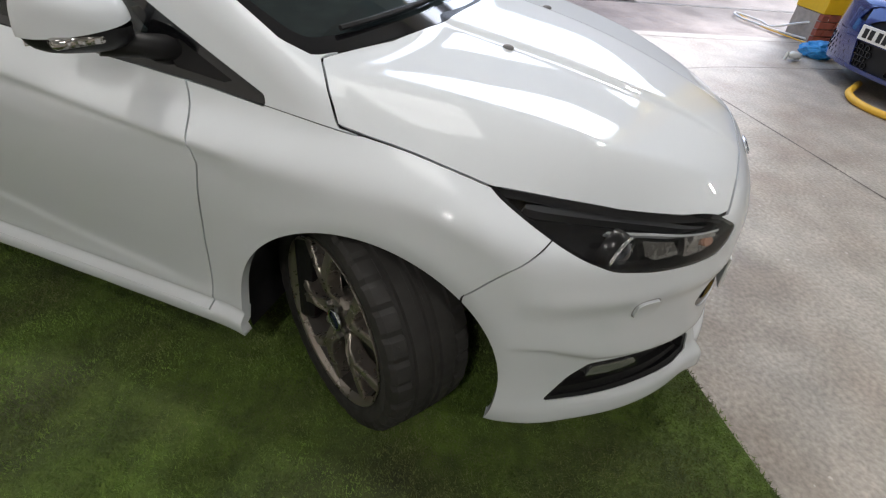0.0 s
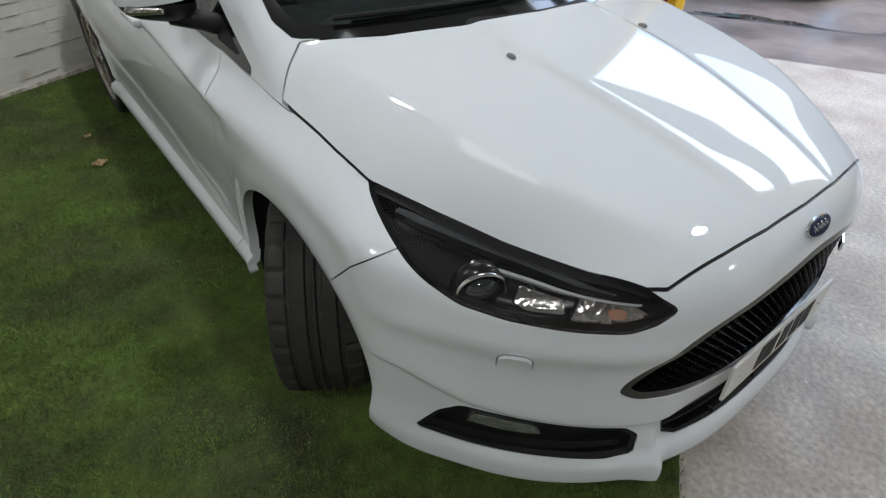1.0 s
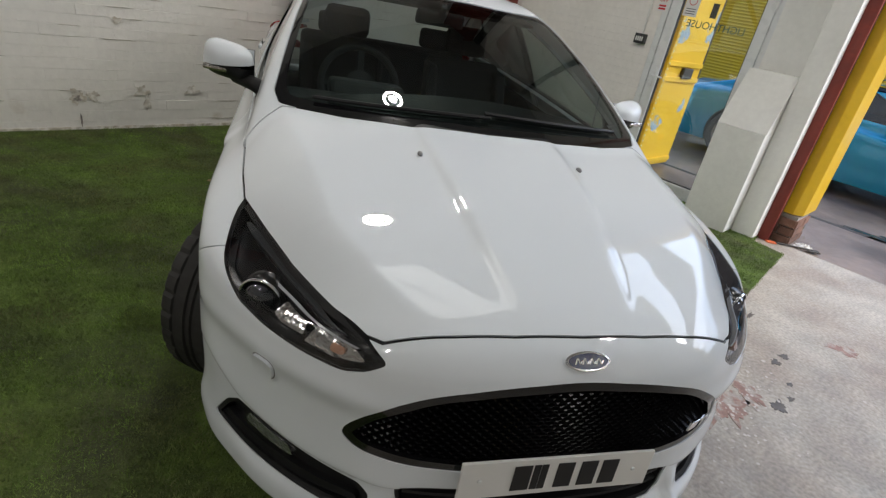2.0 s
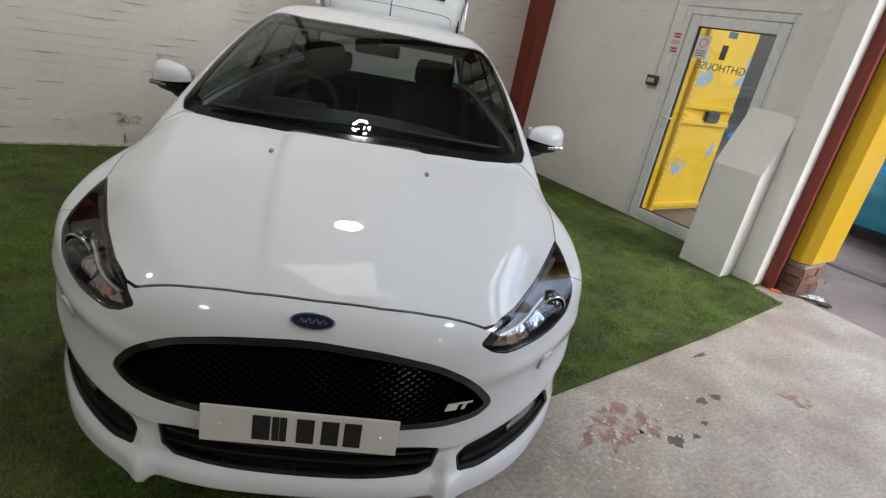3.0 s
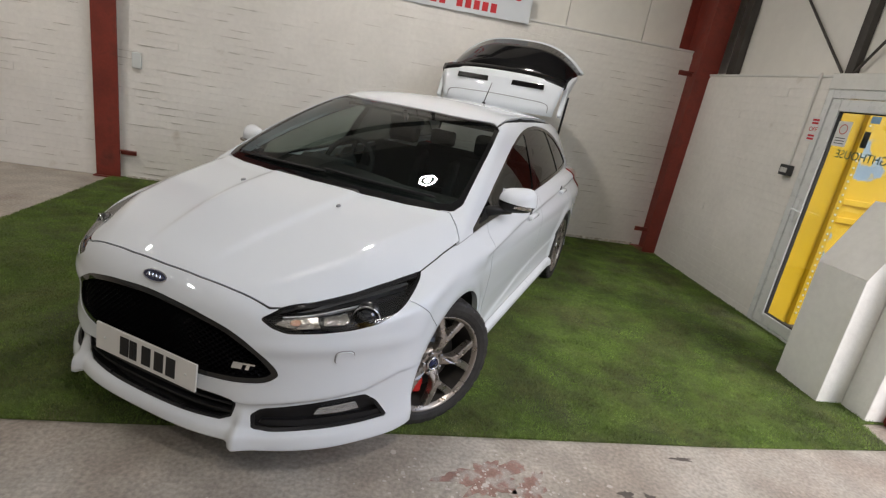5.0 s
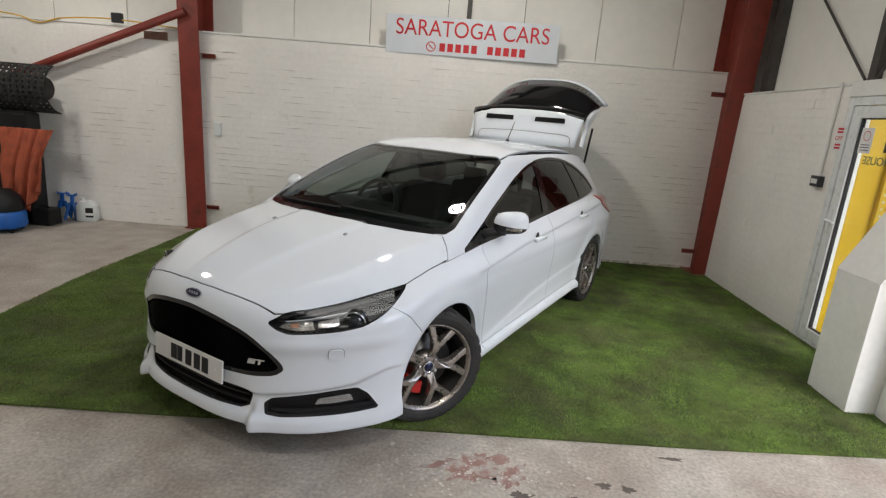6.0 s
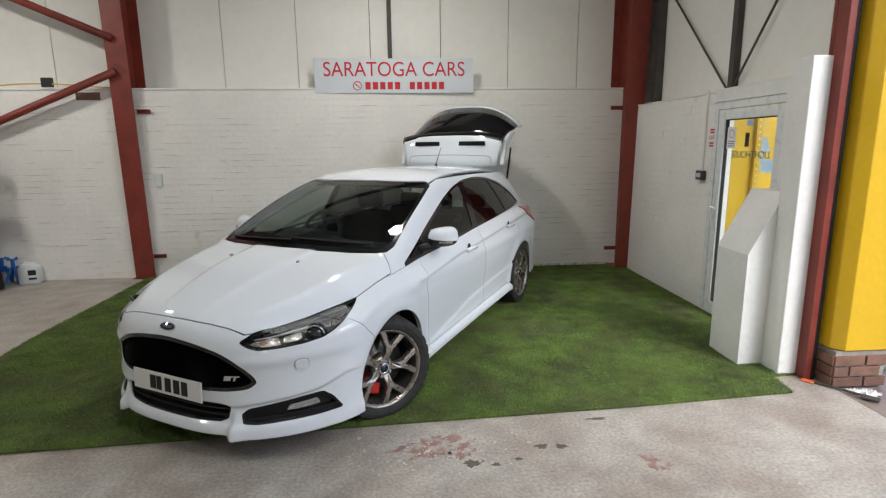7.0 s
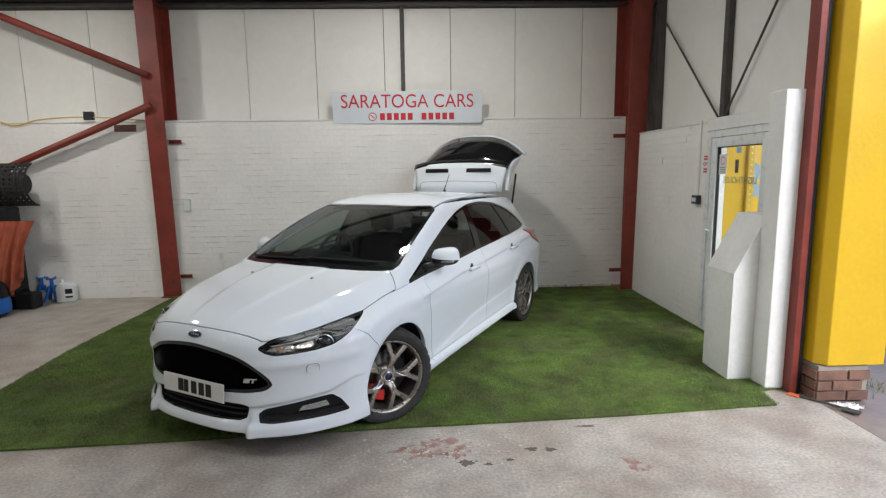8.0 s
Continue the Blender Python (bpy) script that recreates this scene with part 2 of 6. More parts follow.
def smooth_line(points, n=40):
    """A Catmull-Rom line through a few points."""
    p = [Vector(q) for q in points]
    p = [2 * p[0] - p[1]] + p + [2 * p[-1] - p[-2]]
    out = []
    for i in range(1, len(p) - 2):
        for k in range(n // (len(p) - 3)):
            t = k / (n // (len(p) - 3))
            a, b, c, d = p[i - 1:i + 3]
            out.append(0.5 * (2 * b + (c - a) * t + (2 * a - 5 * b + 4 * c - d) * t * t + (3 * b - a - 3 * c + d) * t ** 3))
    return out + [p[-2]]


def text_part(name, body, size, mat, parent, m, mirror=False, depth=0.002):
    """Letters of the built-in font as a mesh part, centred."""
    cu = bpy.data.curves.new(name, "FONT")
    cu.body, cu.size, cu.extrude, cu.align_x, cu.align_y = body, size, depth, "CENTER", "CENTER"
    tmp = bpy.data.objects.new(name, cu)
    scene.collection.objects.link(tmp)
    me = bpy.data.meshes.new_from_object(tmp.evaluated_get(bpy.context.evaluated_depsgraph_get()))
    bpy.data.objects.remove(tmp)
    me.name = name
    me.materials.clear()
    me.materials.append(mat)
    ob = new(name, me)
    ob.parent = parent
    ob.matrix_local = m @ Matrix.Diagonal((-1 if mirror else 1, 1, 1, 1))
    return ob


def smooth_poly(points, rounds=2, cut=0.2):
    """Round a closed outline by cutting its corners."""
    p = np.array(points, float)
    for _ in range(rounds):
        q = np.roll(p, -1, 0)
        p = np.stack(((1 - cut) * p + cut * q, cut * p + (1 - cut) * q), 1).reshape(-1, 2)
    return p


def poly_dist(a, b, poly):
    """Signed distance to a closed outline, below zero inside."""
    d = np.full(a.shape, 1e9)
    inside = np.zeros(a.shape, bool)
    for (ax, ay), (bx, by) in zip(poly, np.roll(poly, -1, 0)):
        ex, ey = bx - ax, by - ay
        t = np.clip(((a - ax) * ex + (b - ay) * ey) / (ex * ex + ey * ey + 1e-12), 0, 1)
        d = np.minimum(d, (a - ax - t * ex) ** 2 + (b - ay - t * ey) ** 2)
        cross = (ay > b) != (by > b)
        inside ^= cross & (a < ax + (b - ay) * ex / (ey if abs(ey) > 1e-12 else 1e-12))
    return np.where(inside, -1, 1) * np.sqrt(d)


def cast(F, start, way, reach=3.0, steps=200):
    """Where rays first meet the solid F < 0; NaN where they miss."""
    d = np.zeros(len(start))
    live = np.arange(len(start))
    last = np.zeros(len(start))
    hi = np.full(len(start), np.nan)
    for _ in range(steps):
        p = start[live] + way[live] * d[live][:, None]
        f = F(p[:, 0], p[:, 1], p[:, 2])
        done = f < 0
        hi[live[done]] = d[live[done]]
        live, f = live[~done], f[~done]
        last[live] = d[live]
        d[live] += np.clip(0.55 * f, 0.003, 0.25)
        live = live[d[live] < reach]
        if not len(live):
            break
    lo = last
    for _ in range(16):
        mid = np.where(np.isnan(hi), 0, (lo + hi) / 2)
        p = start + way * mid[:, None]
        ins = F(p[:, 0], p[:, 1], p[:, 2]) < 0
        hi, lo = np.where(ins & ~np.isnan(hi), mid, hi), np.where(ins, lo, mid)
    return start + way * hi[:, None]


def grid_skin(F, start, way, nu, nv, reach=3.0, steps=200):
    P = cast(F, start.reshape(-1, 3), way.reshape(-1, 3), reach, steps)
    i = np.arange(nu * nv).reshape(nu, nv)
    quads = np.stack((i[:-1, :-1], i[1:, :-1], i[1:, 1:], i[:-1, 1:]), -1).reshape(-1, 4)
    return P, quads[~np.isnan(P[quads]).any((1, 2))]


def clip_skin(P, faces, keeps):
    """Cuts a skin along the zero lines of the functions, keeping what is above zero."""
    P = [tuple(p) for p in P]
    faces = [tuple(f) for f in faces]
    for keep in keeps:
        A = np.array(P)
        v = keep(np.abs(np.nan_to_num(A[:, 0], nan=9.0)), np.nan_to_num(A[:, 1], nan=9.0), np.nan_to_num(A[:, 2], nan=9.0))
        v = np.where(np.abs(v) < 1e-7, 1e-7, v)
        pos = v > 0
        cache, out = {}, []
        for f in faces:
            n_in = sum(bool(pos[k]) for k in f)
            if n_in == len(f):
                out.append(f)
            elif n_in:
                g = []
                for a, b in zip(f, f[1:] + f[:1]):
                    if pos[a]:
                        g.append(a)
                    if pos[a] != pos[b]:
                        key = (a, b) if a < b else (b, a)
                        if key not in cache:
                            t = v[a] / (v[a] - v[b])
                            cache[key] = len(P)
                            P.append(tuple(A[a] + t * (A[b] - A[a])))
                        g.append(cache[key])
                if len(g) > 2:
                    out.append(tuple(g))
        faces = out
        v = None
    return np.array(P), faces


def grad(F, P):
    e = 0.002
    g = np.stack([F(*(P + e * np.eye(3)[i]).T) - F(*(P - e * np.eye(3)[i]).T) for i in range(3)], 1)
    return g / (np.linalg.norm(g, axis=1)[:, None] + 1e-9)


def panel(name, skin, keeps, F, mat, parent, depth=0.012, inset=0.0, mirror=False, label=""):
    """A body panel: a stretch of a skin with its edges turned inwards, so that gaps have depth."""
    P, faces = clip_skin(*skin, keeps)
    used = sorted({k for f in faces for k in f})
    index = {k: i for i, k in enumerate(used)}
    P = P[used]
    faces = [tuple(index[k] for k in f) for f in faces]
    N = grad(F, P)
    P = P - inset * N
    edges = {}
    for f in faces:
        for a, b in zip(f, f[1:] + f[:1]):
            if (b, a) in edges:
                del edges[(b, a)]
            else:
                edges[(a, b)] = 1
    verts, rim = [tuple(p) for p in P], []
    if depth:
        top, low = {}, {}
        for a, b in edges:
            for k in (a, b):
                if k not in top:
                    top[k] = len(verts)
                    verts.append(tuple(P[k]))
                    low[k] = len(verts)
                    verts.append(tuple(P[k] - depth * N[k]))
            rim.append((top[b], top[a], low[a], low[b]))
    faces = faces + rim
    c = np.mean([np.dot(np.cross(P[f[1]] - P[f[0]], P[f[2]] - P[f[0]]), N[f[0]]) for f in faces[:200] if max(f) < len(P)])
    if (c < 0) != mirror:
        faces = [f[::-1] for f in faces]
    if mirror:
        verts = [(-x, y, z) for x, y, z in verts]
    me = bpy.data.meshes.new(name)
    me.from_pydata(verts, [], faces)
    me.materials.append(mat)
    me.polygons.foreach_set("use_smooth", [True] * len(me.polygons))
    ob = new(name, me)
    ob.parent = parent
    if label:
        ob["label"] = label
    return ob


# ---------------------------------------------------------------- shape of the white hatchback
# Car space: x to the car's left, y to its rear, z up. F < 0 inside the bodywork.
AXLE_F, AXLE_R, HUB_Z, TYRE_R = 0.78, 3.42, 0.325, 0.325


def smax(a, b, k):
    h = np.clip(0.5 + 0.5 * (a - b) / k, 0.0, 1.0)
    return b + (a - b) * h + k * h * (1.0 - h)


def smin(a, b, k):
    return -smax(-a, -b, k)


def bump(d, w):
    return np.exp(-(d / w) ** 2)


def step(d, w):
    return 1.0 / (1.0 + np.exp(-np.clip(d / w, -40, 40)))


CURVES = {}


def curve(v, knots):
    """A smooth curve through (place, value) knots, flat beyond its ends."""
    if knots not in CURVES:
        px = np.array([k[0] for k in knots], float)
        py = np.array([k[1] for k in knots], float)
        CURVES[knots] = px, py, np.gradient(py, px)
    px, py, m = CURVES[knots]
    v = np.clip(v, px[0], px[-1])
    i = np.clip(np.searchsorted(px, v) - 1, 0, len(px) - 2)
    h = px[i + 1] - px[i]
    t = (v - px[i]) / h
    return ((2 * t ** 3 - 3 * t ** 2 + 1) * py[i] + (t ** 3 - 2 * t ** 2 + t) * h * m[i]
            + (3 * t ** 2 - 2 * t ** 3) * py[i + 1] + (t ** 3 - t ** 2) * h * m[i + 1])


def bonnet_z(x, y):
    x = np.abs(x)
    z = curve(y, ((-0.16, 0.66), (-0.08, 0.738), (0.02, 0.79), (0.2, 0.85), (0.45, 0.915), (0.7, 0.958), (1.0, 0.995), (1.4, 1.0), (2.5, 1.0), (4.3, 1.02)))
    drop = curve(y, ((-0.1, 0.34), (0.1, 0.30), (0.5, 0.215), (1.0, 0.14), (1.5, 0.06), (3.0, 0.05)))
    f = step(y - 0.07, 0.05)
    # a narrow crease each side, a nearly flat flank, and a rounded shoulder down to the wing
    slope = 1.02 * drop + 0.064
    crease = curve(y, ((0.0, 0.15), (0.12, 0.17), (0.35, 0.208), (0.7, 0.247), (1.1, 0.262)))
    edge = np.interp(y, (0.0, 0.03, 0.112, 0.262, 0.402, 0.54, 0.66, 0.78, 0.9), (0.47, 0.495, 0.56, 0.65, 0.72, 0.783, 0.797, 0.803, 0.808))
    shoulder = np.minimum(0.49 + 0.215 * y, edge - 0.125)
    old = 0.029 - 0.04 * drop * edge ** 2.25 - slope * (edge - 0.225 - 0.04 * step(y - 0.62, 0.1))
    wide = edge - shoulder
    k = np.clip((0.0 - 0.075 * (edge - crease) - 0.26 * wide - old) / wide ** 2, 0.0, 9.0)
    fall = old + 0.075 * (edge - crease) + 0.26 * wide + k * wide ** 2
    u = np.clip(0.006 * np.logaddexp(0.0, (x - shoulder) / 0.006), 0, wide)
    down = 0.011 * step(x - crease, 0.009) + 0.075 * np.maximum(x - crease, 0) + 0.26 * u + k * u ** 2 + slope * np.maximum(x - edge, 0)
    rise = 0.011 + np.where(x > shoulder, fall * np.clip((x - shoulder) / wide, 0, 1), 0.0)
    return z + f * (rise - down) - (1.0 - f) * drop * x ** 2.25


def side_x(y, z):
    prof = curve(z, ((0.1, -0.04), (0.17, -0.022), (0.24, -0.014), (0.32, -0.024), (0.42, -0.022), (0.5, -0.016), (0.7, -0.002), (0.79, -0.006), (0.83, -0.024), (0.92, -0.072), (1.0, -0.115)))
    wide = curve(y, ((0.2, 0.885), (0.8, 0.9), (1.3, 0.9), (2.2, 0.905), (3.1, 0.912), (3.5, 0.912), (4.0, 0.885), (4.3, 0.82)))
    prof = prof - 0.055 * step(z - 0.83, 0.02) * step(1.45 - y, 0.12)
    # the skirt and the scallop over it, along the doors only
    ledge = np.interp(y, (1.3, 1.73, 2.0, 2.5, 3.1), (0.295, 0.356, 0.41, 0.455, 0.48))
    zs = z - 0.016 - 0.022 * np.maximum(y - 1.2, 0)
    skirt = 0.018 * step(0.232 - zs, 0.006) - 0.012 * bump(zs - 0.245, 0.012) - 0.006 * step(z - ledge, 0.005) * bump(np.maximum(z - ledge, 0), 0.11) * step(y - 1.36, 0.05)
    prof = prof + skirt * step(y - 1.02, 0.03) * step(3.2 - y, 0.03)
    # character line that rises to the rear, and the flared arches
    rise = 0.767 + 0.082 * (y - 1.1) - 0.035 * np.maximum(y - 1.8, 0)
    line = (0.011 * step(z - rise, 0.004) * bump(z - rise, 0.10) - 0.004 * bump(z - rise + 0.04, 0.04)) * step(y - 1.12, 0.015)
    flare = 0.0
    for axle in (AXLE_F, AXLE_R):
        r = np.hypot(y - axle, z - HUB_Z)
        flare = flare + 0.012 * bump(r - 0.37, 0.055)
    return wide + prof + line + flare


def nose_y(x, z):
    x = np.abs(x)
    lean = curve(z, ((0.1, 0.03), (0.16, -0.018), (0.21, -0.02), (0.27, -0.002), (0.34, 0.004), (0.46, -0.002), (0.56, -0.002), (0.66, 0.004), (0.74, 0.04), (0.85, 0.15)))
    # the shelf under the lamps and the crease that runs into the corner
    shelf = -0.016 * bump(z - 0.585 - 0.06 * (x - 0.6), 0.035) * step(x - 0.42, 0.05)
    # brow over the fog lamps, the lower lip, and the fins between lip and intake
    brow = np.interp(x, (0.44, 0.5, 0.6, 0.7, 0.77, 0.85), (0.34, 0.35, 0.365, 0.382, 0.40, 0.455))
    over = -0.021 * step(z - brow, 0.003) * bump(np.maximum(z - brow, 0), 0.07) * step(x - 0.36, 0.03)
    lip = -0.022 * step(0.243 - z, 0.006) * step(x - 0.405, 0.012) * step(0.76 - x, 0.03) - 0.016 * step(0.247 - z, 0.005) * step(0.4 - x, 0.02)
    fin = -0.028 * step(x - 0.408, 0.005) * bump(np.maximum(x - 0.41, 0), 0.05) * step(0.30 - z, 0.012)
    return -0.105 + 0.72 * x ** 3 + lean + shelf + over + lip + fin


def lower_F(x, y, z):
    x = np.abs(x)
    f = smax(nose_y(x, z) - y, x - side_x(y, z), 0.05)
    f = smax(f, z - bonnet_z(x, y), 0.045)
    f = smax(f, y - (4.24 - 0.25 * x ** 2.5 - 0.10 * np.maximum(z - 0.7, 0)), 0.08)
    low = curve(y, ((-0.1, 0.168), (0.4, 0.172), (0.9, 0.175), (1.2, 0.19), (2.1, 0.215), (4.2, 0.245))) + 0.022 * step(0.395 - x, 0.008) * step(0.3 - y, 0.05)
    return smax(f, low - z, 0.012)


def screen_z(x, y):
    d = y - 0.83 - 0.38 * x ** 2
    return 0.985 + 0.505 * d - 0.105 * d ** 2


def roof_z(x, y):
    return 1.462 - 0.035 * (y - 2.55) ** 2 - 0.02 * np.maximum(y - 3.2, 0) ** 2 - 0.15 * np.abs(x) ** 2.2


def glass_x(y, z):
    plan = curve(y, ((0.9, -0.035), (1.5, -0.01), (2.2, 0.0), (3.0, -0.008), (3.6, -0.04), (4.2, -0.11)))
    h = np.maximum(z - 0.93, -0.2)
    return 0.822 + plan - 0.36 * h - 0.26 * np.maximum(h, 0) ** 2


def cabin_F(x, y, z):
    x = np.abs(x)
    f = smax(x - glass_x(y, z), 0.8 * (z - roof_z(x, y)), 0.07)
    f = smax(f, 0.85 * (z - screen_z(x, y)), 0.035)
    f = smax(f, 0.7 * (y - (4.20 - 0.75 * (z - 0.95) - 0.15 * x ** 2)), 0.06)
    return smax(f, 0.8 - z, 0.02)


def body_F(x, y, z):
    return smin(lower_F(x, y, z), cabin_F(x, y, z), 0.018)


# ---------------------------------------------------------------- the white hatchback: panels
car = thing("hatchback_car", pose(1.6745, -1.154, 0, 0, 0, -28.81), "white five-door sports hatchback with its tailgate raised, on turf", "car")


def azimuth(x, y):
    return np.degrees(np.arctan2(x, 0.9 - y))


HEADLIGHT = smooth_poly([(26.0, 0.683), (29.6, 0.719), (35.5, 0.744), (44, 0.768), (52, 0.787), (58, 0.801), (65.6, 0.812), (64.3, 0.797), (61, 0.768), (57, 0.733),
                         (53.5, 0.703), (49.5, 0.674), (44, 0.658), (37, 0.648), (31.2, 0.643), (28.3, 0.658)], 1, 0.1)
GRILLE = smooth_poly([(-20, 0.636), (-11, 0.666), (0, 0.682), (11.3, 0.667), (19.2, 0.637), (25.5, 0.578), (30.9, 0.477), (28.1, 0.436), (22, 0.421), (12, 0.411), (0, 0.407), (-20, 0.411)], 2)
INTAKE = smooth_poly([(-10, 0.25), (0, 0.249), (11, 0.251), (21.2, 0.258), (22.4, 0.335), (21.5, 0.355), (11, 0.352), (0, 0.35), (-10, 0.352)], 1)
FOG = smooth_poly([(25.4, 0.30), (27.4, 0.326), (34, 0.346), (42.5, 0.368), (48.5, 0.377), (51.5, 0.34), (54.8, 0.26), (48, 0.252), (37, 0.248), (29.4, 0.243), (25.8, 0.25)], 1, 0.1)
BONNET = [(0.168, -0.029), (0.311, -0.016), (0.459, 0.004), (0.495, 0.028), (0.56, 0.112), (0.65, 0.262), (0.72, 0.402), (0.783, 0.54), (0.797, 0.66), (0.803, 0.78),
          (0.808, 0.892), (0.762, 0.938), (0.70, 0.988), (0.5, 0.905), (0.25, 0.845), (-0.25, 0.82), (-0.25, -0.031), (0, -0.033)]
BONNET = np.array(BONNET)
SCREEN_EDGE = smooth_poly([(-0.3, 0.84), (0.0, 0.825), (0.35, 0.865), (0.6, 0.945), (0.735, 1.02), (0.70, 1.28), (0.655, 1.6), (0.592, 1.93), (0.35, 1.835), (0.0, 1.81), (-0.3, 1.82)], 1)
DLO = smooth_poly([(1.015, 0.874), (1.32, 1.005), (1.50, 1.085), (1.9, 1.23), (2.2, 1.312), (2.45, 1.352), (2.77, 1.364), (3.1, 1.338), (3.4, 1.272), (3.65, 1.17), (3.86, 1.045),
                   (3.80, 1.022), (3.42, 1.0), (2.32, 0.962), (1.74, 0.928), (1.28, 0.90)], 1)
TAIL = smooth_poly([(3.70, 0.99), (3.95, 0.975), (4.3, 0.93), (4.3, 0.72), (4.02, 0.79), (3.8, 0.90)], 1)
GAP = 0.0025


def in_az(poly):
    return lambda x, y, z: poly_dist(azimuth(x, y) * 0.016, z, poly * (0.016, 1.0))


d_head, d_grille, d_intake, d_fog = in_az(HEADLIGHT), in_az(GRILLE), in_az(INTAKE), in_az(FOG)
d_bonnet = lambda x, y, z: poly_dist(x, y, BONNET)
d_screen = lambda x, y, z: poly_dist(x, y, SCREEN_EDGE)
d_dlo = lambda x, y, z: poly_dist(y, z, DLO)
d_tail = lambda x, y, z: poly_dist(y, z, TAIL)
seam_front = lambda x, y, z: y - np.interp(z, (0.1, 0.585, 0.681, 0.734, 0.76), (0.60, 0.543, 0.454, 0.392, 0.36))
gap_door = lambda x, y, z: y - np.interp(z, (0.2, 0.28, 0.5, 0.736, 0.82, 0.90), (1.285, 1.274, 1.252, 1.216, 1.240, 1.276))
gap_mid = lambda x, y, z: y - np.interp(z, (0.2, 0.5, 0.95, 1.35), (2.33, 2.34, 2.33, 2.42))
gap_rear = lambda x, y, z: y - np.interp(z, (0.2, 0.42, 0.62, 0.80, 1.0, 1.2), (3.0, 3.06, 3.20, 3.32, 3.42, 3.48))
sill_top = lambda x, y, z: z - (0.241 + 0.022 * (y - 1.2))
ARCH_F, ARCH_R = (0.795, 0.29, 0.372), (3.425, 0.29, 0.372)
arch_f = lambda x, y, z: np.hypot(y - ARCH_F[0], z - ARCH_F[1]) - ARCH_F[2]
arch_r = lambda x, y, z: np.hypot(y - ARCH_R[0], z - ARCH_R[1]) - ARCH_R[2]
pillar_line = lambda x, y, z: z - np.interp(y, (0.85, 0.90, 1.02, 1.3), (0.862, 0.866, 0.876, 0.90))
roof_edge = lambda x, y, z: x - np.interp(y, (1.8, 1.93, 2.3, 3.0, 3.7), (0.588, 0.588, 0.566, 0.548, 0.52))


def neg(f, gap=GAP):
    return lambda x, y, z: -f(x, y, z) - gap


def pos(f, gap=GAP):
    return lambda x, y, z: f(x, y, z) - gap


# skins, swept over the solid from above, from the side and round the nose
def skin_top(x0, x1, y0, y1, nx, ny, F=body_F):
    X, Y = np.meshgrid(np.linspace(x0, x1, nx), np.linspace(y0, y1, ny), indexing="ij")
    return grid_skin(F, np.stack((X, Y, np.full_like(X, 1.7)), -1), np.broadcast_to((0.0, 0.0, -1.0), X.shape + (3,)), nx, ny, 1.3)


def skin_side(y0, y1, z0, z1, ny, nz, fall=0.0, F=body_F):
    Y, Z = np.meshgrid(np.linspace(y0, y1, ny), np.linspace(z0, z1, nz), indexing="ij")
    w = np.array((-1.0, 0.0, -fall)) / math.hypot(1, fall)
    return grid_skin(F, np.stack((np.full_like(Y, 1.25), Y, Z + fall * 0.5), -1), np.broadcast_to(w, Y.shape + (3,)), ny, nz, 1.25)


def skin_nose(a0, a1, z0, z1, na, nz, F=body_F):
    A, Z = np.meshgrid(np.radians(np.linspace(a0, a1, na)), np.linspace(z0, z1, nz), indexing="ij")
    out = np.stack((np.sin(A), -np.cos(A), np.zeros_like(A)), -1)
    start = np.stack((np.zeros_like(A), np.full_like(A, 0.9), Z), -1) + out * 1.5
    return grid_skin(F, start, -out, na, nz, 1.4, 260)


bonnet_skin = skin_top(-0.83, 0.83, -0.06, 1.02, 290, 110)
panel("bonnet", bonnet_skin, [neg(d_bonnet, 0.003)], body_F, PAINT, car, 0.014)
panel("roof", skin_top(-0.62, 0.62, 1.78, 3.62, 70, 90), [pos(d_screen, 0.006), neg(roof_edge, 0.012), lambda x, y, z: 3.56 - 0.05 * x * x - y], body_F, PAINT, car, 0.02)
screen_skin = skin_top(-0.78, 0.78, 0.78, 1.98, 90, 70, cabin_F)
panel("windscreen", screen_skin, [neg(d_screen, 0.022)], cabin_F, SCREEN, car, 0.0, 0.004, label="clear windscreen with a dark border")
panel("windscreen_border", screen_skin, [neg(d_screen, 0.0), lambda x, y, z: d_screen(x, y, z) + 0.024 + 0.02 * step(1.1 - y, 0.03)], cabin_F, GLOSS_BLACK, car, 0.01, 0.003)
# black strip sunk under the bonnet's edge, standing in for the gap's shade
panel("bonnet_seal", bonnet_skin, [lambda x, y, z: 0.012 - np.abs(d_bonnet(x, y, z)), lambda x, y, z: 0.86 - y], body_F, PLASTIC, car, 0.0, 0.009)
nose_skin = skin_nose(-72, 72, 0.13, 0.80, 200, 130)
front_keeps = [neg(seam_front), pos(d_head, 0.003), pos(d_bonnet, 0.003), pos(d_grille, 0.0), pos(d_intake, 0.0), pos(d_fog, 0.0), arch_f, lambda x, y, z: 0.795 - y]
panel("front_bumper", nose_skin, front_keeps, body_F, PAINT, car, 0.03)

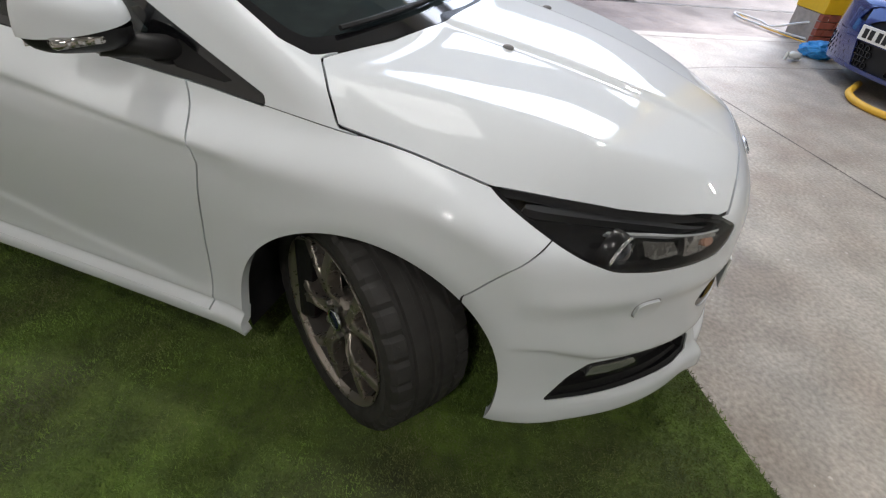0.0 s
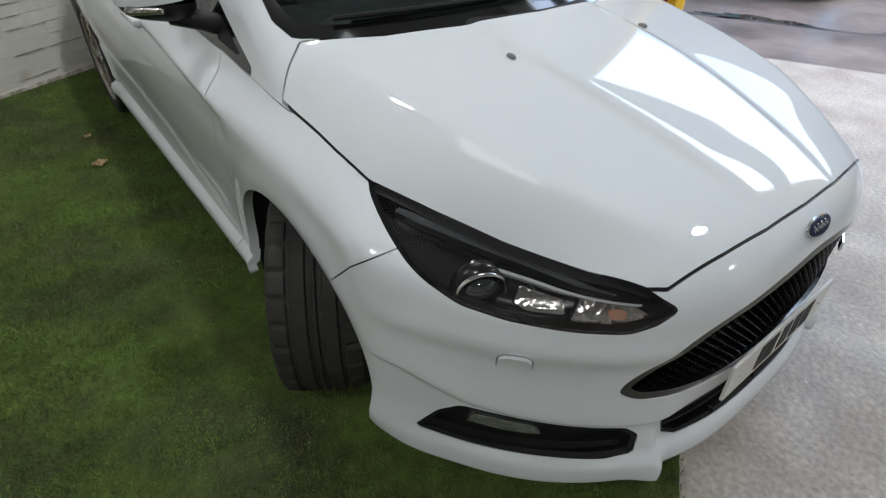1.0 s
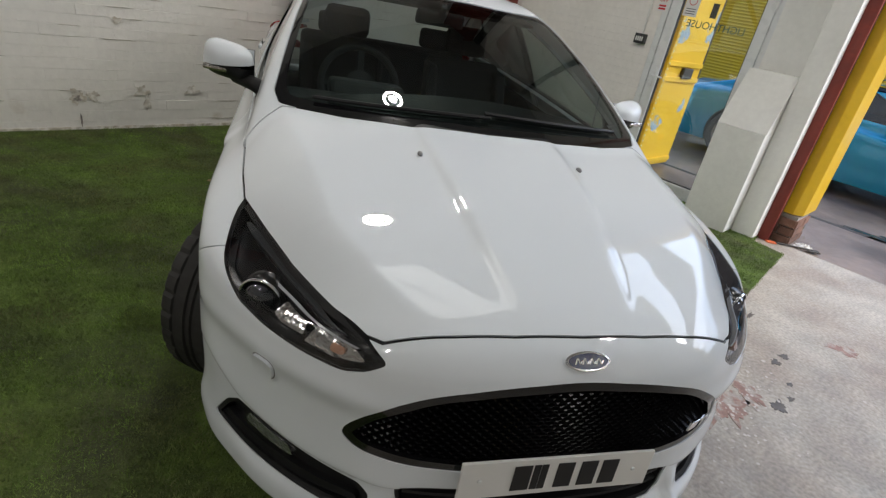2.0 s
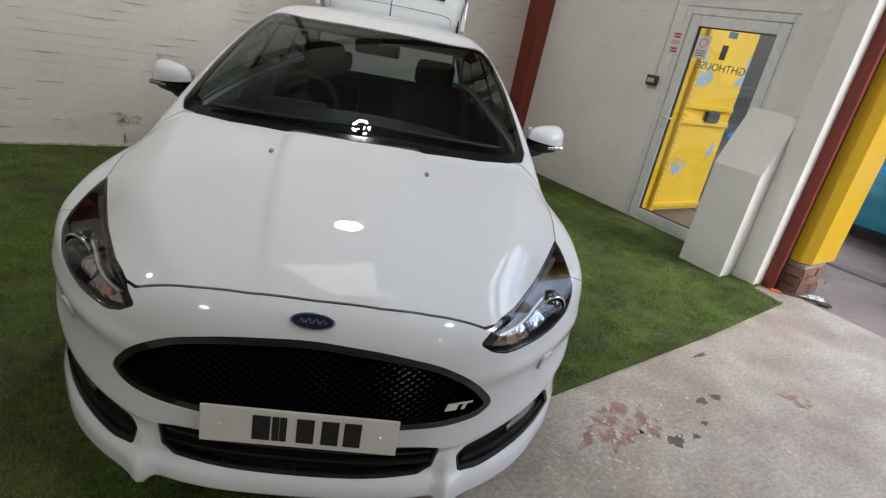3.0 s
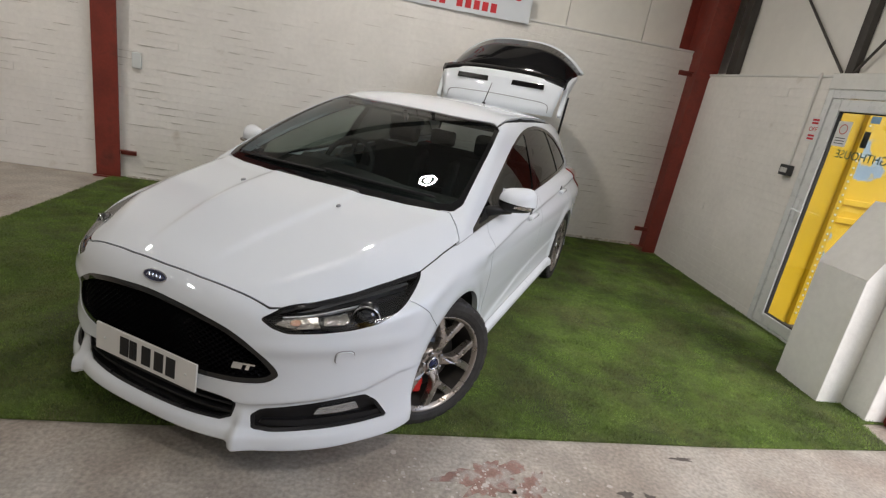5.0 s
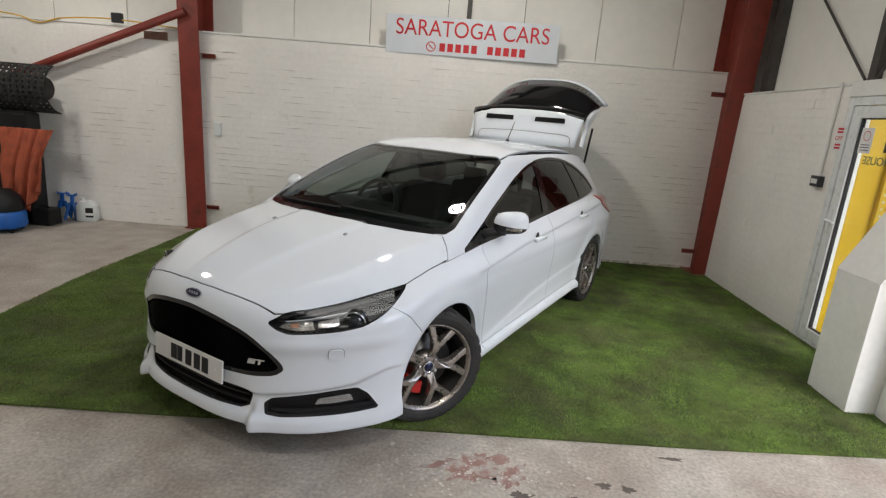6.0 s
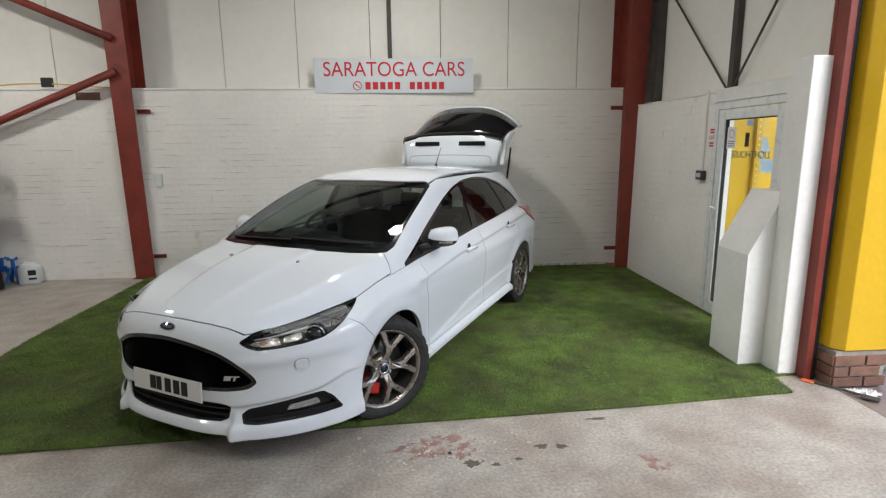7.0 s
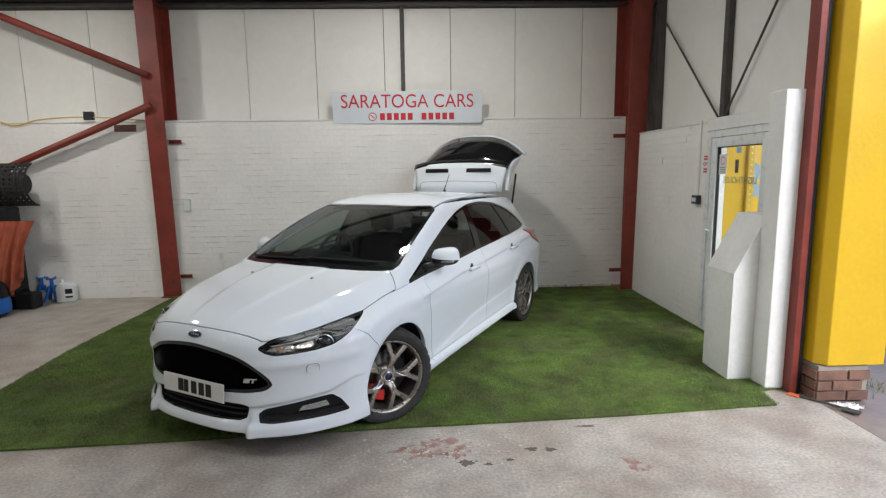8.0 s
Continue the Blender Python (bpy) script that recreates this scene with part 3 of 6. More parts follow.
side_skin = skin_side(0.2, 4.3, 0.13, 1.02, 220, 150)
upper_skin = skin_side(0.8, 4.25, 0.80, 1.50, 200, 70, 0.7)
wing_skin = skin_side(0.25, 1.32, 0.14, 0.96, 110, 90, 0.25)
glass_skin = skin_side(0.95, 3.95, 0.82, 1.42, 120, 40, 0.35)
for mirror, side in ((False, "left"), (True, "right")):
    def p(name, skin, keeps, mat=PAINT, depth=0.014, inset=0.0, label="", F=body_F):
        return panel(name, skin, keeps, F, mat, car, depth, inset, mirror, label)
    p("front_wing", wing_skin, [pos(seam_front), neg(gap_door), arch_f, pos(d_bonnet), pos(d_head, 0.003), neg(pillar_line, 0.001), pos(d_dlo)], depth=0.03)
    p("front_door", side_skin, [pos(gap_door), neg(gap_mid), pos(d_dlo), pos(sill_top, 0.0006), lambda x, y, z: 1.0 - z], depth=0.03)
    p("rear_door", side_skin, [pos(gap_mid), neg(gap_rear), pos(d_dlo), pos(sill_top, 0.0006), pos(arch_r, 0.03), lambda x, y, z: 1.03 - z], depth=0.03)
    p("sill", side_skin, [lambda x, y, z: y - 1.165, lambda x, y, z: 3.06 - y, neg(sill_top, 0.0), arch_f, arch_r], depth=0.03)
    p("rear_quarter", side_skin, [pos(gap_rear), arch_r, pos(d_dlo), pos(d_tail), lambda x, y, z: 4.12 - y, lambda x, y, z: 1.0 - z], depth=0.03)
    p("side_frame", upper_skin, [pos(pillar_line, 0.001), pos(d_dlo), pos(roof_edge, 0.002), pos(d_screen, 0.003), pos(d_bonnet), lambda x, y, z: 3.98 - 0.6 * (z - 1.0) - y,
                                 lambda x, y, z: np.maximum(np.maximum(z - 1.0, 1.35 - y), 0) - 1e-6], depth=0.02)
    # black strips behind the shut lines, put in for the shade inside the gaps
    p("wing_seal", wing_skin, [lambda x, y, z: 0.011 - np.abs(seam_front(x, y, z)), pos(arch_f, 0.02), pos(d_head, 0.004), pos(d_bonnet, 0.004)], PLASTIC, 0.0, 0.008)
    p("door_seal", side_skin, [lambda x, y, z: 0.011 - np.abs(gap_door(x, y, z)), lambda x, y, z: z - 0.27, lambda x, y, z: 0.89 - z], PLASTIC, 0.0, 0.008)
    p("door_seal", side_skin, [lambda x, y, z: 0.011 - np.abs(gap_mid(x, y, z)), lambda x, y, z: z - 0.29, pos(d_dlo, 0.0)], PLASTIC, 0.0, 0.008)
    p("door_seal", side_skin, [lambda x, y, z: 0.011 - np.abs(gap_rear(x, y, z)), lambda x, y, z: z - 0.30, pos(arch_r, 0.02), pos(d_dlo, 0.0)], PLASTIC, 0.0, 0.008)
    p("roof_strip", upper_skin, [lambda x, y, z: roof_edge(x, y, z) + 0.012, neg(roof_edge, -0.001), lambda x, y, z: y - 1.9, lambda x, y, z: 3.55 - y], GLOSS_BLACK, 0.01, 0.006, "black roof moulding")
    # window band: rubber surround, panes and pillars
    pane_gap = lambda x, y, z: np.minimum(np.minimum(np.abs(y - 1.345 - 0.12 * (z - 0.9)) - 0.03, np.abs(gap_mid(x, y, z)) - 0.055), np.abs(y - 3.22 - 0.55 * (1.1 - z)) - 0.018)
    p("window_surround", glass_skin, [neg(d_dlo, 0.0), lambda x, y, z: np.maximum(d_dlo(x, y, z) + 0.018, -pane_gap(x, y, z))], GLOSS_BLACK, 0.006, 0.004)
    p("mirror_triangle", glass_skin, [neg(d_dlo, 0.014), lambda x, y, z: 1.32 + 0.12 * (z - 0.9) - y], PLASTIC, 0.006, 0.006)
    p("front_window", glass_skin, [neg(d_dlo, 0.016), pane_gap, lambda x, y, z: y - 1.33, neg(gap_mid)], SIDE_GLASS, 0.0, 0.010, "clear front side window")
    p("rear_window", glass_skin, [neg(d_dlo, 0.016), pane_gap, pos(gap_mid), lambda x, y, z: 3.22 + 0.55 * (1.1 - z) - y], TINTED, 0.0, 0.010, "dark tinted rear side window")
    p("quarter_window", glass_skin, [neg(d_dlo, 0.016), pane_gap, lambda x, y, z: y - 3.22 - 0.55 * (1.1 - z)], TINTED, 0.0, 0.010, "dark tinted quarter window")
    p("tail_light", side_skin, [neg(d_tail), lambda x, y, z: 4.16 - y], RED_LENS, 0.03, -0.008, "red tail light")


# ---------------------------------------------------------------- the white hatchback: lamps, grille, wheels, trim
def on_skin(a, z, F=body_F):
    """The place on the nose at an azimuth and height."""
    r = math.radians(a)
    out = np.array((math.sin(r), -math.cos(r), 0.0))
    return cast(F, (np.array((0.0, 0.9, z)) + 1.5 * out)[None], -out[None], 1.4)[0]


def facing(a, z, lift=0.0):
    """A pose on the nose: z out of the surface, x to the car's left."""
    p = on_skin(a, z)
    n = Vector(grad(body_F, p[None])[0])
    x = Vector((0, 0, 1)).cross(n).normalized()
    y = n.cross(x)
    return Matrix.Translation(Vector(p) + lift * n) @ Matrix((x, y, n)).transposed().to_4x4()


def az_region(points, rounds=1):
    return in_az(smooth_poly(points, rounds))


def inverse(f):
    return lambda x, y, z: -f(x, y, z)


head_skin = skin_nose(22, 70, 0.60, 0.84, 150, 110)
low_skin = skin_nose(-34, 34, 0.20, 0.70, 110, 90)
fog_skin = skin_nose(20, 60, 0.22, 0.40, 80, 40)

# grille with its honeycomb
panel("grille_frame", low_skin, [neg(d_grille, -0.002), lambda x, y, z: d_grille(x, y, z) + 0.021], body_F, GLOSS_BLACK, car, 0.03, 0.003, label="gloss black grille surround")
panel("grille_backing", low_skin, [neg(d_grille, -0.01)], body_F, PLASTIC, car, 0.0, 0.05)
bm = bmesh.new()
cell = 0.0125
cells = []
for row in range(34):
    for col in range(-50, 51):
        s, z = (col + (0.5 if row % 2 else 0.0)) * cell * 2.1, 0.40 + row * cell * 0.9
        a = s / 0.0168
        if float(d_grille(np.array(abs(math.sin(math.radians(a)) * 1.0)), np.array(0.9 - math.cos(math.radians(a)) * 1.0), np.array(z))) > -0.012:
            continue
        cells.append((a, z))
A = np.radians([c[0] for c in cells])
outward = np.stack((np.sin(A), -np.cos(A), np.zeros_like(A)), 1)
centres = cast(body_F, np.stack((np.zeros_like(A), np.full_like(A, 0.9), [c[1] for c in cells]), 1) + 1.5 * outward, -outward, 1.4)
for (a, z), c in zip(cells, centres):
        r = math.radians(a)
        along, deep = Vector((math.cos(r), math.sin(r), 0)), Vector((-math.sin(r), math.cos(r), 0))
        ring = []
        for k in range(6):
            t = math.pi / 3 * k
            e = along * math.cos(t) * 1.25 + Vector((0, 0, 1)) * math.sin(t) * 0.62
            base = Vector(c) + deep * 0.018
            ring.append([bm.verts.new(base + e * cell), bm.verts.new(base + e * cell * 0.72 - deep * 0.004), bm.verts.new(base + e * cell * 0.66 + deep * 0.016)])
        for k in range(6):
            p, q = ring[k], ring[(k + 1) % 6]
            bm.faces.new((p[0], q[0], q[1], p[1]))
            bm.faces.new((p[1], q[1], q[2], p[2]))
bmesh.ops.recalc_face_normals(bm, faces=bm.faces)
tagged(part("grille_mesh", bm, MESH_BLACK, car, "black honeycomb grille mesh"), kind="stuff")

# lower intake
panel("intake_backing", low_skin, [neg(d_intake, -0.01)], body_F, PLASTIC, car, 0.0, 0.06)
panel("intake_frame", low_skin, [neg(d_intake, -0.002), lambda x, y, z: d_intake(x, y, z) + 0.008], body_F, PLASTIC, car, 0.04, 0.004)
for z in (0.285, 0.318):
    pts = [Vector(on_skin(a, z)) + Vector((0, 0.022, 0)) for a in np.linspace(-21, 21, 21)]
    bm = bmesh.new()
    rings = [[bm.verts.new(p + Vector((0, dy, dz))) for dy, dz in ((-0.012, -0.004), (-0.012, 0.006), (0.03, 0.012), (0.03, 0.0))] for p in pts]
    for p, q in zip(rings, rings[1:]):
        for k in range(4):
            bm.faces.new((p[k], p[(k + 1) % 4], q[(k + 1) % 4], q[k]))
    bmesh.ops.recalc_face_normals(bm, faces=bm.faces)
    part("intake_slat", bm, PLASTIC, car)
for a in (-11.5, -0.5, 10.5):
    part("lip_peg", box((-0.004, -0.006, -0.004), (0.004, 0.008, 0.01), 0.001), PLASTIC, car, m=Matrix.Translation(Vector(on_skin(a, 0.256)) + Vector((0, 0.004, 0))))

# number plate, its characters as plain bars
plate = part("number_plate", box((-0.26, -0.004, -0.0555), (0.26, 0.004, 0.0555), 0.0015), PLATE, car, "white front number plate", m=pose(0.0, -0.118, 0.412, -3))
for x in (-0.115, -0.078, -0.058, 0.0, 0.065, 0.125):
    w = 0.009 if x in (-0.078, -0.058) else 0.023
    part("character_bar", box((x - w + 0.012, -0.0058, -0.038), (x + w + 0.012, -0.0042, 0.038)), PLATE_BLACK, plate)
for x in (-0.21, 0.21):
    part("plate_screw", lathe([(-0.0075, 0.0), (-0.0075, 0.004), (-0.004, 0.006)], 12, "y"), HDPE, plate, m=pose(x, 0, 0))

# badges as plain shapes
def oval(rx, ry, h, bev=0.003):
    return prism([(rx * math.cos(t), ry * math.sin(t)) for t in (2 * math.pi * k / 40 for k in range(40))], 0, h, "z", bevel=bev)


badge = part("badge", oval(0.058, 0.0235, 0.006), CHROME, car, "chrome-rimmed dark blue oval badge", smooth=False, m=facing(0.0, 0.722, 0.001))
part("badge_field", oval(0.051, 0.0185, 0.0075, 0.001), BADGE_BLUE, badge)
for k in range(4):
    part("badge_mark", tube(smooth_line([(-0.034 + 0.018 * k, -0.007, 0.0078), (-0.028 + 0.018 * k, 0.007, 0.0078), (-0.022 + 0.018 * k, -0.005, 0.0078), (-0.016 + 0.018 * k, 0.002, 0.0078)], 14), 0.0018, 6), CHROME, badge)
mark = part("grille_badge", prism([(-0.045, -0.013), (-0.008, -0.013), (0.0, 0.013), (-0.037, 0.013)], 0, 0.006, bevel=0.001), CHROME, car, "slanted silver grille badge", m=facing(23.6, 0.5, 0.004))
part("badge_bar", prism([(0.006, -0.013), (0.018, -0.013), (0.026, 0.013), (0.014, 0.013)], 0, 0.006), CHROME, mark)
part("badge_bar", prism([(0.0, 0.013), (0.042, 0.013), (0.04, 0.006), (-0.002, 0.006)], 0, 0.0055), CHROME, mark)

# washer jets, cowl, wipers
def top_at(x, y, F=body_F):
    return cast(F, np.array([[x, y, 1.7]]), np.array([[0.0, 0.0, -1.0]]), 1.3)[0]


for x in (-0.28, 0.28):
    bm = bmesh.new()
    bmesh.ops.create_uvsphere(bm, u_segments=14, v_segments=8, radius=0.011)
    bmesh.ops.scale(bm, vec=(0.75, 1.5, 0.75), verts=bm.verts)
    part("washer_jet", bm, JET_GREY, car, "small washer jet", True, Matrix.Translation(Vector(top_at(x, 0.655)) + Vector((0, 0, 0.003))))
panel("cowl", bonnet_skin, [lambda x, y, z: d_bonnet(x, y, z) - 0.001, lambda x, y, z: 0.02 - d_screen(x, y, z), lambda x, y, z: y - 0.75, lambda x, y, z: 0.7 - x], body_F, PLASTIC, car, 0.01, 0.006, label="black cowl panel")
for x0, x1, dy in ((-0.60, 0.02, 0.0), (0.0, 0.60, 0.02)):
    pts = []
    for k in range(13):
        x = x0 + (x1 - x0) * k / 12
        y = 0.845 + 0.33 * x * x + 0.03 + dy + 0.03 * (k / 12 if x0 < -0.1 else 1 - k / 12)
        pts.append(Vector((x, y, float(screen_z(x, y)) + 0.014)))
    arm = part("wiper", tube(pts, 0.007, 6), PLASTIC, car, "black windscreen wiper")
    part("wiper_blade", tube([p + Vector((0, 0.012, -0.006)) for p in pts[1:-1]], 0.0045, 5), RUBBER, arm)

PROJECTOR = material("projector_lens", (0.05, 0.055, 0.065), 0.04, metal=0.6, coat=1.0)
# lamps of both sides
for mirror in (False, True):
    s = -1 if mirror else 1
    def p(name, skin, keeps, mat, depth=0.01, inset=0.0, label="", parent=car):
        ob = panel(name, skin, keeps, body_F, mat, parent, depth, inset, mirror, label)
        return ob
    head = p("headlight", head_skin, [neg(d_head, -0.004), lambda x, y, z: d_head(x, y, z) + 0.004], GLOSS_BLACK, 0.04, 0.002, "clear wraparound headlight with a black inner housing")
    p("lens", head_skin, [neg(d_head, 0.002)], LENS, 0.0, 0.002, parent=head)
    p("housing", head_skin, [neg(d_head, -0.008)], LAMP_BLACK, 0.0, 0.046, parent=head)
    p("brow_strip", head_skin, [inverse(az_region([(31, 0.709), (38, 0.730), (47, 0.753), (60, 0.786), (60.5, 0.779), (47, 0.744), (38, 0.722)], 1))], LAMP_GREY, 0.03, 0.012, parent=head)
    inv = lambda f: (lambda x, y, z: -f(x, y, z))
    p("indicator_bowl", head_skin, [inv(az_region([(28.6, 0.668), (30.4, 0.692), (36.6, 0.708), (37.6, 0.664), (33, 0.655)], 0))], REFLECTOR, 0.02, 0.018, parent=head)
    p("indicator_bulb", head_skin, [inv(az_region([(31.6, 0.670), (31.6, 0.688), (33.6, 0.692), (33.6, 0.670)], 2))], AMBER, 0.012, 0.010, parent=head)
    p("beam_bowl", head_skin, [inv(az_region([(38.2, 0.674), (38.4, 0.704), (43.2, 0.715), (43.8, 0.690), (42.4, 0.676)], 0))], REFLECTOR, 0.03, 0.022, parent=head)
    p("light_bar", head_skin, [inv(az_region([(29.8, 0.697), (37, 0.711), (44, 0.7235), (49, 0.734), (49.2, 0.7305), (44, 0.720), (37, 0.7075), (30.2, 0.6935)], 0))], LIGHT_GUIDE, 0.012, 0.008, parent=head)
    m = facing(47.6, 0.704, -0.032)
    if mirror:
        m = Matrix.Diagonal((-1, 1, 1, 1)) @ m @ Matrix.Diagonal((-1, 1, 1, 1))
    aim = Matrix.Translation(m.translation) @ pose(0, 0, 0, 96, 0, s * 24)
    part("projector_ring", lathe([(0.006, 0.054), (0.011, 0.054), (0.013, 0.051), (0.011, 0.049)], 32, "z"), CHROME, head, smooth=True, m=aim)
    part("projector_body", lathe([(-0.03, 0.054), (0.006, 0.054), (0.004, 0.047), (-0.012, 0.044)], 32, "z"), LAMP_BLACK, head, smooth=True, m=aim)
    bm = bmesh.new()
    bmesh.ops.create_uvsphere(bm, u_segments=24, v_segments=14, radius=0.043)
    bmesh.ops.scale(bm, vec=(1, 1, 0.7), verts=bm.verts)
    part("projector_lens", bm, PROJECTOR, head, smooth=True, m=aim)
    # fog lamp recess
    fog = p("fog_recess", fog_skin, [neg(d_fog, -0.002), lambda x, y, z: d_fog(x, y, z) + 0.012], PLASTIC, 0.05, 0.004, "black fog lamp bezel")
    p("fog_backing", fog_skin, [neg(d_fog, -0.01)], PLASTIC, 0.0, 0.032, parent=fog)
    p("fog_bar", fog_skin, [inv(az_region([(27, 0.262), (27.6, 0.275), (52.5, 0.29), (53.4, 0.268), (40, 0.258)], 0))], PLASTIC, 0.02, 0.012, parent=fog)
    p("fog_lens", fog_skin, [inv(az_region([(37.8, 0.296), (38.9, 0.324), (46.8, 0.339), (47.8, 0.308), (43, 0.299)], 0))], FOG_REFLECTOR, 0.02, 0.014, "clear fog lamp", fog)
    p("fog_cover", fog_skin, [inv(az_region([(37.6, 0.294), (38.7, 0.326), (47.0, 0.341), (48.0, 0.306), (43, 0.297)], 0))], LENS, 0.0, 0.008, parent=fog)
    # headlamp washer cover
    washer = az_region([(41.0, 0.522), (41.0, 0.578), (44.8, 0.578), (44.8, 0.522)], 2)
    cover_skin = skin_nose(39, 47, 0.50, 0.60, 40, 40)
    p("cover_gap", cover_skin, [lambda x, y, z: 0.003 - washer(x, y, z)], JET_GREY, 0.002, -0.0004)
    p("washer_cover", cover_skin, [inv(washer)], PAINT, 0.012, -0.008, "square headlamp washer cover")
    # arch liners
    for (cy, cz, r) in (ARCH_F, ARCH_R):
        bm = lathe([(0.45, r + 0.012), (0.86, r + 0.012)], 48, "x")
        bmesh.ops.bisect_plane(bm, geom=bm.verts[:] + bm.edges[:] + bm.faces[:], plane_co=(0, 0, -0.10), plane_no=(0, 0, -1), clear_outer=True)
        if mirror:
            bmesh.ops.scale(bm, vec=(-1, 1, 1), verts=bm.verts)
        part("arch_liner", bm, PLASTIC, car, smooth=True, m=pose(0, cy, cz))
        bm = box((0.42, -0.36, -0.16), (0.45, 0.36, 0.36))
        if mirror:
            bmesh.ops.scale(bm, vec=(-1, 1, 1), verts=bm.verts)
        part("arch_wall", bm, PLASTIC, car, m=pose(0, cy, cz))
    # door mirror
    hx = s * 0.912
    mir = part("door_mirror", bmesh.new(), PAINT, car, "white door mirror on a black foot with a clear indicator")
    bm = bmesh.new()
    bmesh.ops.create_uvsphere(bm, u_segments=36, v_segments=24, radius=1.0)
    for v in bm.verts:
        x, y, z = v.co
        q = (abs(x) ** 3.4 + abs(z) ** 3.4) ** (1 / 3.4) + 1e-9
        k = math.hypot(x, z) / q
        v.co = Vector((x * k * 0.105 * (1 - 0.10 * z), (y * 0.085 if y < 0 else y * 0.028) + 0.02 * x * s, z * k * 0.072 + 0.012 * x * s))
    me = mir.data
    bmesh.ops.bisect_plane(bm, geom=bm.verts[:] + bm.edges[:] + bm.faces[:], plane_co=(0, 0, -0.010), plane_no=(-0.10 * s, 0, -1), clear_outer=True)
    bm.to_mesh(me)
    bm.free()
    me.polygons.foreach_set("use_smooth", [True] * len(me.polygons))
    mir.matrix_local = pose(hx, 1.445, 1.02, 0, 0, s * 12)
    bm = bmesh.new()
    bmesh.ops.create_uvsphere(bm, u_segments=30, v_segments=20, radius=1.0)
    for v in bm.verts:
        x, y, z = v.co
        q = (abs(x) ** 3.4 + abs(z) ** 3.4) ** (1 / 3.4) + 1e-9
        k = math.hypot(x, z) / q
        v.co = Vector((x * k * 0.103, (y * 0.082 if y < 0 else y * 0.02) + 0.02 * x * s, z * k * 0.068 + 0.012 * x * s))
    bmesh.ops.bisect_plane(bm, geom=bm.verts[:] + bm.edges[:] + bm.faces[:], plane_co=(0, 0, -0.006), plane_no=(-0.1 * s, 0, 1), clear_outer=True)
    part("mirror_base", bm, PLASTIC, mir, smooth=True)
    part("mirror_glass", box((-0.092, 0.021, -0.05), (0.092, 0.026, 0.052), 0.002), CHROME, mir, m=pose(0, 0.006, 0, 0, 0, s * 10))
    part("indicator", box((-0.05, -0.079, -0.036), (0.05, -0.045, -0.014), 0.008), REFLECTOR, mir, m=pose(s * 0.022, 0.004, s * 0.0, 0, 0, s * 9))
    part("mirror_arm", tube([(-s * 0.17, -0.10, -0.075), (-s * 0.11, -0.05, -0.066), (-s * 0.03, -0.015, -0.05)], (0.032, 0.028, 0.03), 12), PLASTIC, mir, smooth=True)
    # door handles
    for y, z in ((2.03, 0.835), (3.09, 0.875)):
        x = float(side_x(np.array(y), np.array(z)))
        hdl = part("door_handle", box((-0.012, -0.095, -0.014), (0.022, 0.095, 0.014), 0.009), PAINT, car, smooth=True, m=pose(s * (x + 0.014), y, z, 0, 0, 0))
        part("handle_recess", oval(0.045, 0.03, 0.003, 0), PLASTIC, hdl, m=Matrix.Translation((-s * 0.012, -0.03, 0)) @ pose(0, 0, 0, 0, s * 90, 0))

# underbody and bay, so that nothing shows through
part("floor_pan", box((-0.80, 1.22, 0.17), (0.80, 3.0, 0.22), 0.02), PLASTIC, car)
part("undertray", box((-0.44, 0.42, 0.175), (0.44, 1.22, 0.215), 0.02), PLASTIC, car)
part("undertray", box((-0.44, 3.0, 0.175), (0.44, 4.0, 0.215), 0.02), PLASTIC, car)
part("engine_bay", box((-0.42, 0.12, 0.2), (0.42, 1.0, 0.66), 0.05), PLASTIC, car)
part("bay_side", box((-0.62, 0.10, 0.23), (0.62, 0.20, 0.58), 0.03), PLASTIC, car)
part("bulkhead", box((-0.78, 1.0, 0.2), (0.78, 1.06, 0.86), 0.02), PLASTIC, car)
part("rear_bumper", prism([(-0.86, 3.84), (-0.82, 4.08), (-0.6, 4.2), (0, 4.25), (0.6, 4.2), (0.82, 4.08), (0.86, 3.84)], 0.24, 0.66, "z", bevel=0.03), PAINT, car, smooth=False)
part("boot_floor", box((-0.6, 3.1, 0.60), (0.6, 4.1, 0.64), 0.01), CABIN, car)


